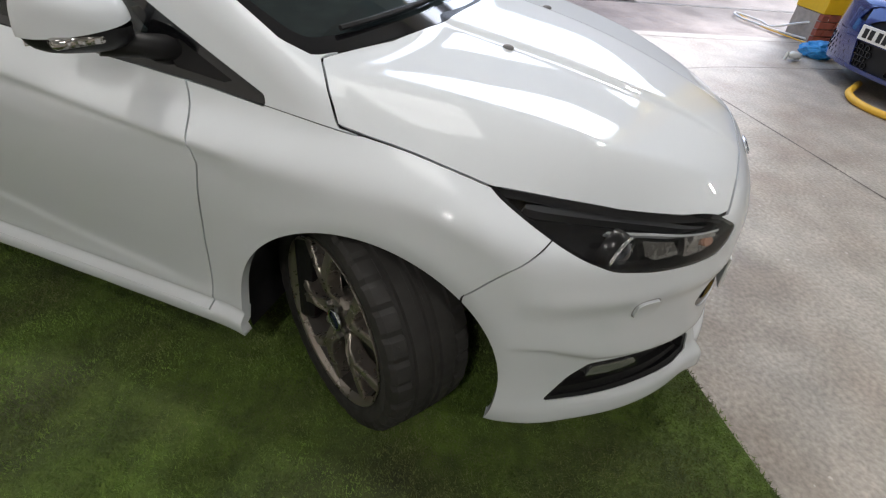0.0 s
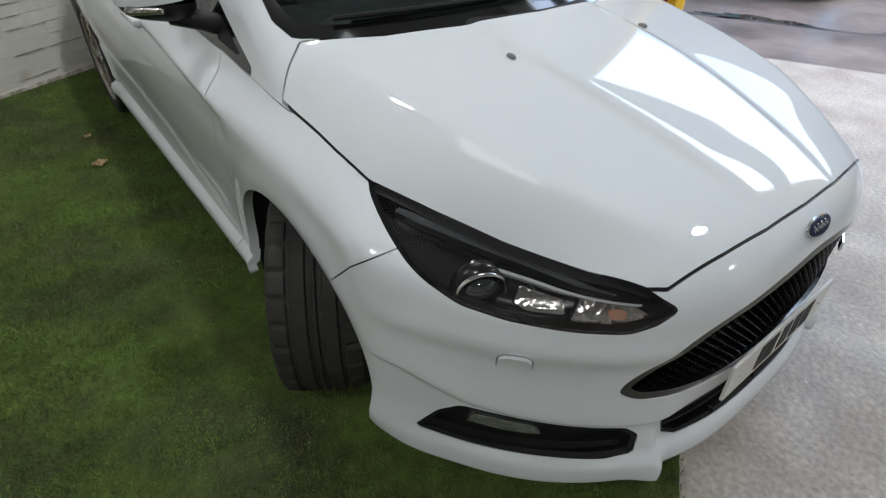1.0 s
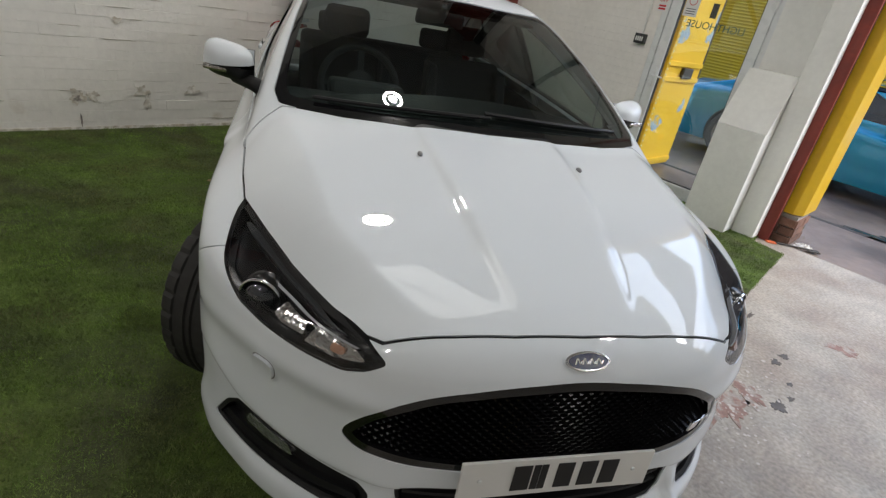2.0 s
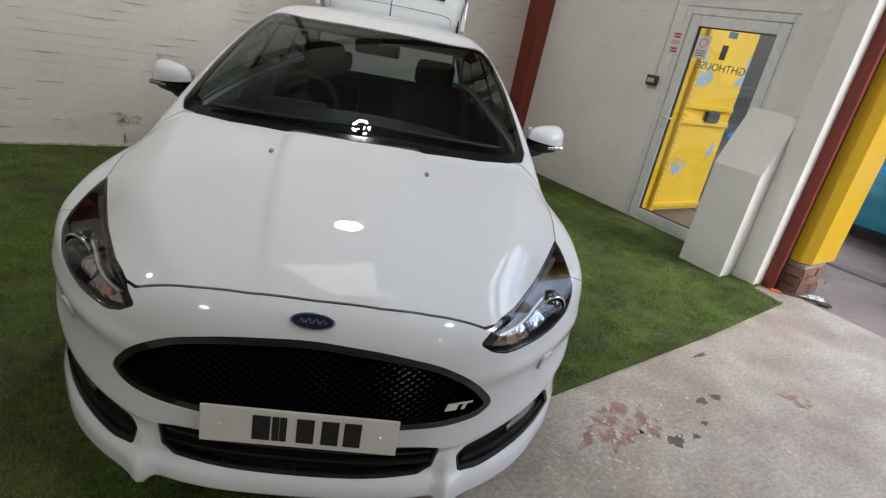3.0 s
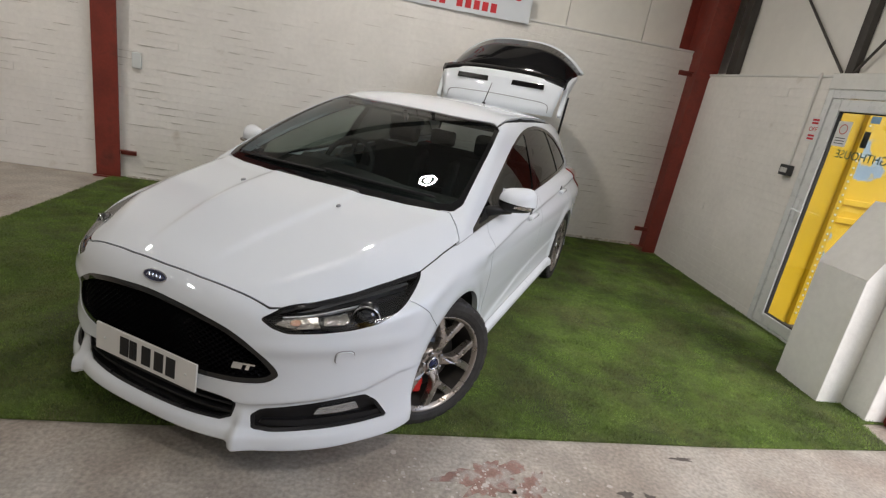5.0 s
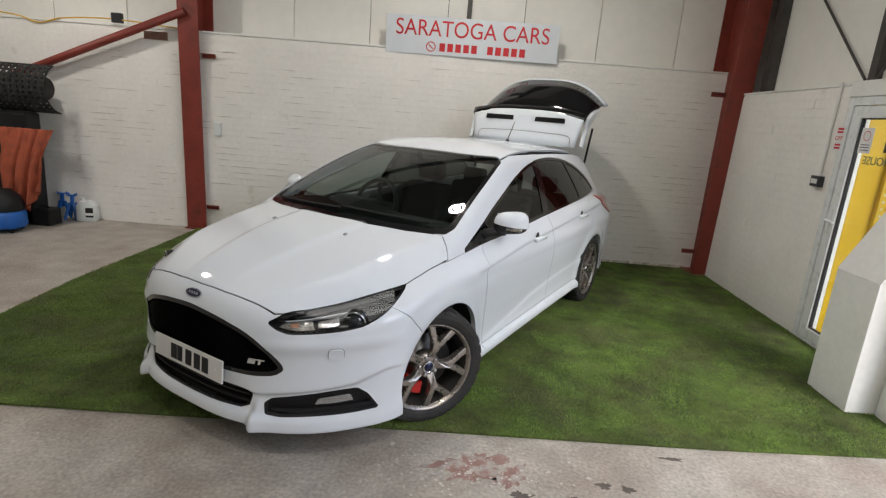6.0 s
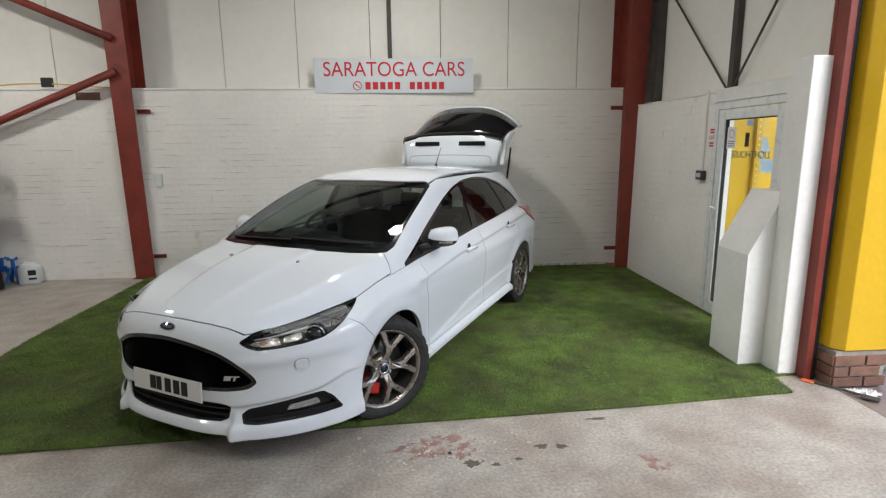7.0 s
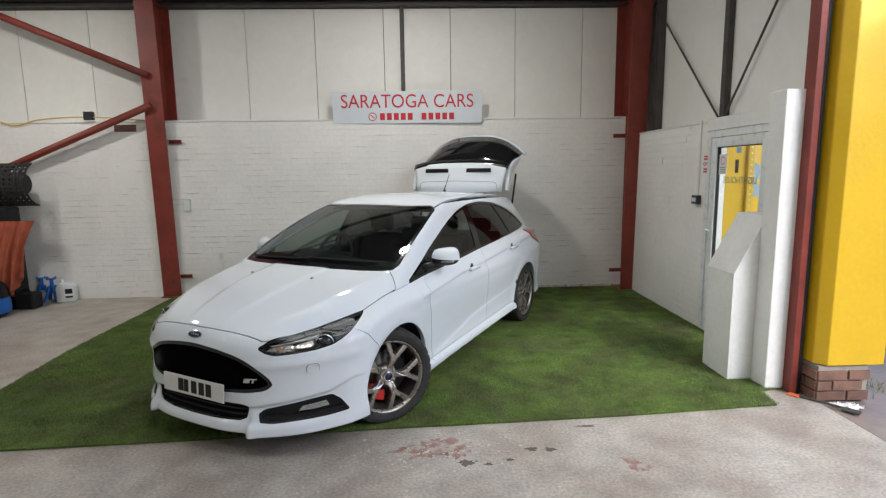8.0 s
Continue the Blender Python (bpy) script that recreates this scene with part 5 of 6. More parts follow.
# glazed door
door = tagged(new("door_1"), "white plastic-framed glazed door, shut", "door", kind="structure")
door.matrix_world = pose(RIGHT_X, 0.46, 0)     # y along the wall, +x outwards
fr = bmesh.new()
for lo, hi in (((0.0, 0.47, 0.0), (0.07, 0.53, 2.02)), ((0.0, -0.49, 0.0), (0.07, -0.43, 2.02)), ((0.0, -0.43, 1.955), (0.07, 0.47, 2.02)), ((0.0, -0.43, 0.0), (0.07, 0.47, 0.03))):
    box(lo, hi, 0.004, fr)
part("door_frame", fr, UPVC, door)
lf = bmesh.new()
for lo, hi in (((0.006, 0.37, 0.035), (0.06, 0.465, 1.95)), ((0.006, -0.425, 0.035), (0.06, -0.335, 1.95)), ((0.006, -0.335, 1.86), (0.06, 0.37, 1.95)), ((0.006, -0.335, 0.035), (0.06, 0.37, 0.13))):
    box(lo, hi, 0.006, lf)
part("door_leaf", lf, UPVC, door)
sl = bmesh.new()
for lo, hi in (((0.02, 0.362, 0.13), (0.05, 0.37, 1.86)), ((0.02, -0.335, 0.13), (0.05, -0.327, 1.86)), ((0.02, -0.327, 1.852), (0.05, 0.362, 1.86)), ((0.02, -0.327, 0.13), (0.05, 0.362, 0.138))):
    box(lo, hi, 0, sl)
part("glazing_seal", sl, RUBBER, door)
pane = part("pane", box((0.032, -0.327, 0.138), (0.038, 0.362, 1.852)), DOOR_GLASS, door, "clear door pane with lettering on its outer side")
pane.visible_shadow = False
hd = part("door_handle", box((-0.006, 0.405, 0.93), (0.006, 0.432, 1.13), 0.004), UPVC, door)
part("lever", tube(smooth_line([(-0.006, 0.418, 1.05), (-0.04, 0.418, 1.05), (-0.05, 0.40, 1.05), (-0.05, 0.30, 1.045)], 16), 0.008, 8), UPVC, hd, smooth=True)
for z in (0.35, 1.75):
    part("hinge", tube([(-0.006, -0.43, z), (-0.006, -0.43, z + 0.1)], 0.009, 8), UPVC, door)
turn = pose(0, 0, 0, 90, 0, -90)
text_part("lettering", "LIGHTHOUSE", 0.088, GREEN_INK, door, Matrix.Translation((0.041, 0.02, 1.545)) @ turn, True, 0.0008)
part("unit_mark", prism([(-0.028, -0.06), (0.028, -0.06), (0.028, 0.06), (-0.028, 0.06)], 0, 0.001, bevel=0), PLATE_BLACK, door, "dark bar lettering on the pane", m=Matrix.Translation((0.041, 0.07, 1.675)) @ turn)
nt = part("notice", box((0.028, 0.215, 1.60), (0.0285, 0.345, 1.79)), PAPER, door, "white paper notice taped to the pane")
part("notice_ring", lathe([(0.0276, 0.032), (0.0276, 0.038)], 32), SIGN_RED, nt, m=pose(0, 0.28, 1.73))
for z in (1.66, 1.64, 1.62):
    part("notice_line", box((0.0272, 0.235, z), (0.0278, 0.325, z + 0.006)), LAMP_GREY, nt)
part("sticker", box((0.028, -0.01, 1.795), (0.0285, 0.07, 1.845)), material("blue_sticker", (0.25, 0.45, 0.68), 0.4), door)

off = thing("warning_sign", pose(RIGHT_X - 0.004, 1.0, 1.70), "small red and white switch-off warning sign", "sign")
part("plate", box((0, -0.045, -0.1), (0.003, 0.045, 0.1), 0.001), PAPER, off)
text_part("lettering", "OFF", 0.05, SIGN_RED, off, Matrix.Translation((-0.0015, 0, 0.0)) @ turn, False, 0.0006)
for z in (0.075, 0.05, -0.05, -0.075):
    part("text_bar", box((-0.001, -0.034, z - 0.008), (0.0005, 0.034, z + 0.008)), SIGN_RED, off)
sw = thing("isolator_switch", pose(RIGHT_X - 0.002, 1.105, 1.34), "grey wall switch box with a conduit", "switch")
part("switch_box", box((-0.05, -0.055, -0.045), (0.0, 0.055, 0.045), 0.006), LAMP_GREY, sw)
for y in (-0.03, -0.01, 0.01, 0.03):
    part("rocker", box((-0.055, y - 0.007, -0.02), (-0.049, y + 0.007, 0.02), 0.001), PLATE, sw)
part("conduit", tube([(-0.014, 0.0, 0.045), (-0.014, 0.0, 0.80)], 0.01, 8), WHITE_PAINT, sw)

# name board
board = thing("name_board", pose(2.80, 3.02, 2.523), "pale grey name board with red lettering on the wall", "sign")
part("panel", box((-1.0, 0, -0.21), (1.0, 0.012, 0.21), 0.003), SIGN_GREY, board)
flat = pose(0, 0, 0, 90, 0, 0)
text_part("lettering", "SARATOGA CARS", 0.25, SIGN_RED, board, Matrix.Translation((0.0, -0.002, 0.072)) @ flat @ Matrix.Diagonal((0.90, 1, 1, 1)))
for k in range(11):
    if k != 5:
        part("number_bar", box((-0.37 + k * 0.093, -0.002, -0.165), (-0.305 + k * 0.093, 0.001, -0.075), 0.0), SIGN_RED, board)
part("ring_mark", lathe([(-0.0025, 0.045), (-0.0025, 0.056), (0.0, 0.056)], 32, "y"), SIGN_RED, board, m=pose(-0.47, 0, -0.12))
part("ring_stroke", box((-0.035, -0.0025, -0.006), (0.035, 0.0, 0.006)), SIGN_RED, board, m=pose(-0.47, 0, -0.12, 0, 40, 0))

# lamps under the roof
def high_bay(x, y, z):
    lampo = thing("high_bay_lamp", pose(x, y, z), "round white LED high bay lamp hanging from the roof", "lamp", "high bay lamps")
    part("housing", lathe([(0.0, 0.14), (0.03, 0.15), (0.06, 0.14), (0.12, 0.10), (0.16, 0.05), (0.16, 0.0)], 32, "z"), DARK_STEEL, lampo, smooth=True)
    part("lamp_ring", lathe([(-0.004, 0.106), (-0.004, 0.14), (0.004, 0.14)], 40, "z"), LED, lampo, "glowing LED ring")
    part("lamp_core", lathe([(-0.03, 0.0), (-0.03, 0.05), (-0.02, 0.056), (0.004, 0.056)], 32, "z"), LED, lampo, "glowing LED core")
    part("reflector_plate", lathe([(0.0, 0.05), (0.0, 0.106)], 32, "z"), LAMP_GREY, lampo)
    part("chain", tube([(0, 0, 0.15), (0, 0, ROOF_Z - z)], 0.006, 6), STEEL, lampo)


for x, y in ((2.72, 1.08), (3.3, -3.5), (-1.9, 1.1), (-2.3, -2.3), (2.72, -7.9)):
    high_bay(x, y, 4.0)

# turf sheet
TURF_EDGE = [(-0.45, 2.98), (-0.43, 2.28), (-0.42, 0.66), (-0.34, -0.26), (-0.29, -1.24), (0.39, -1.195), (1.4, -1.14), (2.8, -1.05), (4.33, -0.963), (5.47, -0.862), (5.5, -0.62), (5.62, -0.60), (5.845, -0.60), (5.845, 3.05)]
structure("turf", prism(TURF_EDGE, 0.002, 0.014), TURF, "laid sheet of green artificial turf", "turf")


# ---------------------------------------------------------------- loose things
mats = thing("rubber_mat", pose(-2.47, 2.50, 1.58), "black perforated rubber mats slung on the brace", "mat")
bm = bmesh.new()
for i in range(16):
    for j in range(12):
        a = -1.25 + 2.5 * j / 12
        r = 0.27
        x = -0.55 + i * 0.072
        c = Vector((x, -r * math.cos(a) + 0.2, r * math.sin(a)))
        t = Vector((0, math.sin(a), math.cos(a)))
        n = Vector((0, -math.cos(a), math.sin(a)))
        w = 0.034
        for (u0, u1, v0, v1) in ((-w, w, -w, -w + 0.018), (-w, w, w - 0.018, w), (-w, -w + 0.018, -w + 0.018, w - 0.018), (w - 0.018, w, -w + 0.018, w - 0.018)):
            q = [bm.verts.new(c + Vector((u, 0, 0)) + t * v + n * d) for d in (0.0, 0.012) for u, v in ((u0, v0), (u1, v0), (u1, v1), (u0, v1))]
            for f in ((0, 1, 2, 3), (7, 6, 5, 4), (0, 4, 5, 1), (1, 5, 6, 2), (2, 6, 7, 3), (3, 7, 4, 0)):
                bm.faces.new([q[k] for k in f])
bmesh.ops.recalc_face_normals(bm, faces=bm.faces)
part("mat_grid", bm, RUBBER, mats)
part("mat_roll", lathe([(-0.55, 0.0), (-0.55, 0.13), (0.36, 0.13), (0.36, 0.0)], 24, "x"), RUBBER, mats, smooth=False, m=pose(0, 0.2, 0))
tagged(part("black_cabinet", box((-3.2, 2.40, 0.0), (-2.16, 2.64, 1.30), 0.03), PLASTIC), "black cabinet under the slung mats", "cabinet")


def draped(name, w, h, mat, m, label, category):
    bm = bmesh.new()
    bmesh.ops.create_grid(bm, x_segments=36, y_segments=44, size=0.5)
    for v in bm.verts:
        u, t = v.co.x, v.co.y + 0.5
        fold = 0.045 * math.sin(u * 21 + 3 * t) * (0.3 + t) + 0.03 * math.sin(u * 47 + t * 9)
        v.co = Vector((u * w * (1 - 0.25 * t), -0.16 * math.sin(min(t * 2.2, 1.57)) - fold, -t * h * (1 + 0.16 * math.sin(u * 7 + 1))))
    bmesh.ops.solidify(bm, geom=bm.faces[:], thickness=0.006)
    ob = tagged(part(name, bm, mat, smooth=True), label, category)
    ob.matrix_world = m
    return ob


draped("orange_sheet", 0.56, 0.80, ORANGE_CLOTH, pose(-2.13, 2.38, 1.13), "crumpled orange-red cloth hanging over the cabinet", "cloth")
vac = thing("tub_vacuum", pose(-2.24, 2.06, 0.0, 0, 0, 20), "blue and black workshop tub vacuum on the floor", "vacuum cleaner")
part("tub", lathe([(0.05, 0.0), (0.05, 0.2), (0.09, 0.22), (0.2, 0.215), (0.24, 0.2), (0.24, 0.0)], 32, "z"), BLUE_TOOL, vac, smooth=True)
part("motor_head", lathe([(0.24, 0.205), (0.3, 0.21), (0.40, 0.17), (0.47, 0.10), (0.48, 0.0)], 32, "z"), PLASTIC, vac, smooth=True)
for k in range(4):
    a = math.pi / 4 + math.pi / 2 * k
    part("castor", lathe([(-0.012, 0.0), (-0.012, 0.03), (0.012, 0.03), (0.012, 0.0)], 16, "y"), PLASTIC, vac, m=pose(0.17 * math.cos(a), 0.17 * math.sin(a), 0.03))
part("hose", tube(smooth_line([(-0.2, 0, 0.16), (-0.34, 0.06, 0.2), (-0.36, 0.2, 0.08), (-0.2, 0.3, 0.03)], 30), 0.02, 10), PLASTIC, vac, smooth=True)
bag = thing("tool_case", pose(-2.13, 2.50, 0.0), "black plastic tool case on the floor", "case")
part("shell", box((-0.15, -0.10, 0.0), (0.15, 0.10, 0.20), 0.02), PLASTIC, bag)
part("handle", tube(smooth_line([(-0.06, 0, 0.195), (-0.05, 0, 0.23), (0.05, 0, 0.23), (0.06, 0, 0.195)], 16), 0.009, 8), PLASTIC, bag)


def axle_stand(x, y, turn_by):
    st = thing("axle_stand", pose(x, y, 0, 0, 0, turn_by), "blue steel axle stand on the floor", "axle stand", "axle stands")
    for a in range(4):
        c, s = math.cos(math.pi / 4 + a * math.pi / 2), math.sin(math.pi / 4 + a * math.pi / 2)
        part("leg", tube([(0.10 * c, 0.10 * s, 0.0), (0.03 * c, 0.03 * s, 0.21)], (0.016, 0.022), 6), BLUE_TOOL, st)
    part("column", tube([(0, 0, 0.14), (0, 0, 0.30)], 0.022, 10), BLUE_TOOL, st)
    part("saddle", prism([(-0.05, 0.30), (-0.05, 0.34), (-0.03, 0.315), (0.03, 0.315), (0.05, 0.34), (0.05, 0.30)], -0.025, 0.025, "y"), BLUE_TOOL, st)


axle_stand(-2.03, 2.85, 10)
axle_stand(-2.22, 2.93, 40)
can = thing("plastic_canister", pose(-1.83, 2.84, 0, 0, 0, 15), "white plastic canister with a dark label on the floor", "canister")
part("body", prism([(-0.11, 0.0), (-0.11, 0.2), (-0.07, 0.26), (0.03, 0.26), (0.11, 0.21), (0.11, 0.0)], -0.075, 0.075, "y", bevel=0.016), HDPE, can, smooth=True)
part("cap", lathe([(0.255, 0.0), (0.255, 0.028), (0.295, 0.026), (0.295, 0.0)], 20, "z"), HDPE, can, m=pose(-0.05, 0, 0))
part("label", box((0.0, -0.079, 0.06), (0.085, -0.076, 0.18)), PLATE_BLACK, can)
part("label_band", box((0.0, -0.0795, 0.085), (0.085, -0.0765, 0.115)), PAPER, can)

# wall fittings
tagged(part("wall_plate", box((-0.245, 2.955, 1.18), (-0.155, 2.99, 1.34), 0.008), HDPE), "small white box fixed on the brick wall", "fitting")
tagged(part("junction_box", box((-1.42, 2.92, 2.39), (-1.30, 2.975, 2.50), 0.006), LAMP_GREY), "grey junction box on the brick wall", "junction box")
tagged(part("wall_cable", tube(smooth_line([(-4.6, 2.87, 2.42), (-3.4, 2.90, 2.44), (-2.6, 2.92, 2.40), (-2.3, 2.925, 2.33), (-2.0, 2.93, 2.40), (-1.4, 2.94, 2.43), (-0.6, 2.96, 2.38)], 60), 0.008, 6), HOSE), "thin old cable running along the wall", "cable")
tagged(part("wall_hole", box((-1.06, 2.955, 2.24), (-0.78, 2.98, 2.33), 0.004), BROWN_BRICK), "bare brick patch in the painted wall", "patch")

# gateway bits
bolt = thing("floor_bolt", pose(5.72, -0.74, 0, 0, 0, -52), "rusty steel drop bolt lying at the gateway", "bolt")
part("rod", tube([(0, 0, 0.012), (0.30, 0, 0.012)], 0.008, 8), DARK_STEEL, bolt)
part("staple", box((0.26, -0.03, 0.0), (0.36, 0.03, 0.012), 0.003), DARK_STEEL, bolt)
part("tag", box((-0.08, -0.02, 0.0), (0.0, 0.03, 0.012), 0.004), material("orange_plastic", (0.7, 0.16, 0.06), 0.5), bolt)


def crumpled(name, size, mat, x, y, z, label, category, seed=1, spin=0.0):
    rng = random.Random(seed)
    bm = bmesh.new()
    bmesh.ops.create_grid(bm, x_segments=6, y_segments=6, size=size)
    for v in bm.verts:
        v.co.z = abs(rng.gauss(0, size * 0.22)) + 0.002
        v.co.x += rng.gauss(0, size * 0.08)
        v.co.y += rng.gauss(0, size * 0.08)
    bmesh.ops.solidify(bm, geom=bm.faces[:], thickness=0.001)
    ob = tagged(part(name, bm, mat), label, category)
    ob.matrix_world = pose(x, y, z, 0, 0, spin)
    return ob


crumpled("paper_scrap", 0.055, PAPER, 5.98, -0.90, -0.010, "crumpled white paper scrap by the column", "litter", 3, 30)
crumpled("paper_scrap", 0.035, PAPER, 5.90, -0.87, -0.010, "small white paper scrap by the column", "litter", 5, 80)
crumpled("dry_leaf", 0.03, LEAF, 1.968, 1.728, 0.028, "brown dry leaf lying on the turf", "leaf", 7, 20)
crumpled("dry_leaf", 0.016, LEAF, 2.16, 2.05, 0.028, "small pale leaf lying on the turf", "leaf", 9, 60)


# stains and worn paint on the floor, thin films with ragged outlines
def ragged(name, x, y, rx, ry, mat, label, category, seed, lobes=9, spin=0.0):
    rng = random.Random(seed)
    ph = [rng.uniform(0, 6.28) for _ in range(5)]
    n = 60
    pts = []
    for k in range(n):
        t = 2 * math.pi * k / n
        r = 1 + 0.22 * math.sin(3 * t + ph[0]) + 0.16 * math.sin(5 * t + ph[1]) + 0.14 * math.sin(lobes * t + ph[2]) + 0.10 * math.sin(17 * t + ph[3]) + rng.gauss(0, 0.05)
        pts.append((rx * r * math.cos(t), ry * r * math.sin(t)))
    ob = tagged(part(name, prism(pts, 0.0005, 0.002), mat), label, category, kind="structure")
    ob.matrix_world = pose(x, y, 0, 0, 0, spin)
    return ob


OIL = material("oil_stain", (0.10, 0.085, 0.075), 0.5, vary=0.3, scale=25)
RUST = material("rust_red_floor_paint", (0.29, 0.175, 0.145), 0.6, vary=0.25, scale=18, fine=0.2, second=(0.33, 0.29, 0.262), patch=16, patch_at=0.52, patch_width=0.05)
FLAKE = material("white_paint_flake", (0.52, 0.48, 0.45), 0.5, vary=0.1, scale=30)
for k, (x, y, rx, ry) in enumerate(((3.24, -1.48, 0.045, 0.03), (3.64, -1.35, 0.03, 0.022), (3.75, -1.36, 0.028, 0.02), (3.49, -1.46, 0.02, 0.012), (3.36, -1.50, 0.02, 0.012), (4.05, -1.08, 0.05, 0.012))):
    ragged("floor_stain_%d" % (k + 1), x, y, rx, ry, OIL, "dark oil stain on the concrete", "stain", k + 1)
for k, (x, y, rx, ry, s) in enumerate(((3.02, -1.30, 0.17, 0.09, 20), (3.2, -1.35, 0.10, 0.05, 50), (4.2, -1.55, 0.05, 0.08, 30))):
    ragged("floor_paint_%d" % (k + 1), x, y, rx, ry, RUST, "worn reddish paint patch on the concrete", "paint patch", k + 31, 11, s)
bm = bmesh.new()
rng = random.Random(4)
for k in range(420):
    if k < 160:
        x, y = rng.gauss(3.0, 0.28), rng.gauss(-1.36, 0.12)
    else:
        x, y = rng.uniform(0.2, 5.6), rng.uniform(-5.0, -1.25)
    r = rng.uniform(0.002, 0.009) * (1.6 if rng.random() < 0.08 else 1)
    vs = [bm.verts.new((x + r * rng.uniform(0.5, 1.3) * math.cos(t), y + r * rng.uniform(0.5, 1.3) * math.sin(t), 0.0022)) for t in (0, 1.1, 2.3, 3.4, 4.5, 5.5)]
    bm.faces.new(vs)
tagged(part("floor_flakes", bm, FLAKE), "scattered white paint flakes on the concrete", "paint flakes", kind="stuff")
for k, pts in enumerate((((0.9, -3.12), (2.45, -3.03), (3.6, -2.93), (4.6, -2.85), (5.79, -2.78)), ((5.64, -2.9), (5.62, -3.8), (5.66, -5.1)), ((4.6, -2.86), (4.75, -4.2), (4.9, -9.9)))):
    line = smooth_line([(x, y, 0.001) for x, y in pts], 40)
    bm = bmesh.new()
    rng = random.Random(k)
    prev = None
    for p in line:
        w = rng.uniform(0.004, 0.010)
        row = (bm.verts.new(p + Vector((0.25 * w, w, 0.0005))), bm.verts.new(p + Vector((-0.25 * w, -w, 0.0005))))
        if k:
            row[0].co, row[1].co = p + Vector((w, 0, 0.0005)), p + Vector((-w, 0, 0.0005))
        if prev:
            bm.faces.new((prev[0], row[0], row[1], prev[1]))
        prev = row
    structure("floor_crack_%d" % (k + 1), bm, OIL, "dark crack joint in the concrete", "joint")


# ---------------------------------------------------------------- yard: worn door, parked cars
leaf = thing("steel_door", pose(0, 0, 0), "open yellow steel door with peeling paint outside the glazed door", "door")
part("leaf", box((6.32, 1.00, 0.02), (7.22, 1.04, 2.15), 0.004), YELLOW_WORN, leaf)
for z in (0.06, 0.98, 1.14, 2.05):
    part("rail", box((6.34, 0.975, z), (7.2, 1.0, z + 0.05), 0.004), YELLOW_WORN, leaf)
part("lock_case", box((6.72, 0.955, 1.02), (6.95, 0.99, 1.13), 0.006), DARK_STEEL, leaf)
post = part("hinge_post", box((6.26, 0.955, 0.0), (6.32, 1.06, 2.15), 0.004), YELLOW, leaf)
for k in range(34):
    part("post_rivet", lathe([(-0.006, 0.0), (-0.006, 0.009), (0.0, 0.011)], 8, "y"), PLATE, post, m=pose(6.29, 0.955, 0.12 + 0.058 * k))
structure("outer_reveal", box((6.051, 0.995, 0.0), (6.26, 1.10, 2.2), 0.004), YELLOW, "yellow painted outer door reveal", "wall")
structure("outer_wall", box((6.051, 1.10, 0.0), (6.12, 3.4, 5.2)), YELLOW, "yellow painted outer wall", "wall")
far = structure("wall_yard", box((17.5, -30, 0), (17.9, 30, 5.5)), material("yard_brick", (0.24, 0.17, 0.13), 0.9, vary=0.2, scale=1.5, fine=0.2), "brown brick building across the yard", "wall")
shut = part("yard_shutter", box((17.36, 0.5, 0.0), (17.5, 5.0, 3.6)), YELLOW, far)
for k in range(45):
    part("shutter_slat", tube([(17.36, 0.5, 0.06 + 0.08 * k), (17.36, 5.0, 0.06 + 0.08 * k)], 0.034, 6), YELLOW, shut)


def car_shape(hw, length, bonnet, belt, roof, screen0, screen1, tail0, tail1, nose, boot):
    """A plainer car body: half width, length, heights, where the screen and tail rise."""
    def F(x, y, z):
        x = np.abs(x)
        side_f = x - (hw - 0.05 * np.maximum(0.45 - z, 0) / 0.3 - 0.10 * np.maximum(z - 0.62, 0) ** 1.3 + 0.008 * step(z - 0.66 - 0.02 * y, 0.008) - 0.012 * bump(z - 0.42, 0.09))
        front = nose * (x / hw) ** 3 + 0.10 * np.maximum(z - 0.45, 0) + 0.03 * np.abs(z - 0.4) - y
        rear = y - (length - 0.22 * (x / hw) ** 3 - 0.05 * np.maximum(z - 0.6, 0))
        top = z - (curve(y, ((0.0, bonnet - 0.16), (0.25, bonnet - 0.07), (screen0, bonnet + 0.06), (tail1, boot + 0.02), (length, boot - 0.05))) - 0.14 * (x / hw) ** 2.5)
        f = smax(smax(side_f, front, 0.09), smax(rear, top, 0.06), 0.06)
        f = smax(f, 0.16 - z, 0.02)
        c = smax(x - (hw - 0.10 - 0.42 * np.maximum(z - belt, 0) - 0.10 * np.abs((y - 0.5 * length) / length) ** 2), z - (roof - 0.04 * (y - 0.5 * (screen1 + tail0)) ** 2 - 0.10 * x ** 2), 0.08)
        d0 = (roof - bonnet) / (screen1 - screen0)
        c = smax(c, 0.8 * (z - (bonnet + 0.02 + d0 * (y - screen0 - 0.2 * x ** 2))), 0.05)
        d1 = (roof - boot) / (tail1 - tail0)
        c = smax(c, 0.8 * (z - (boot + d1 * (tail1 - 0.1 * x ** 2 - y))), 0.06)
        return smin(f, smax(c, 0.7 - z, 0.02), 0.02)
    return F


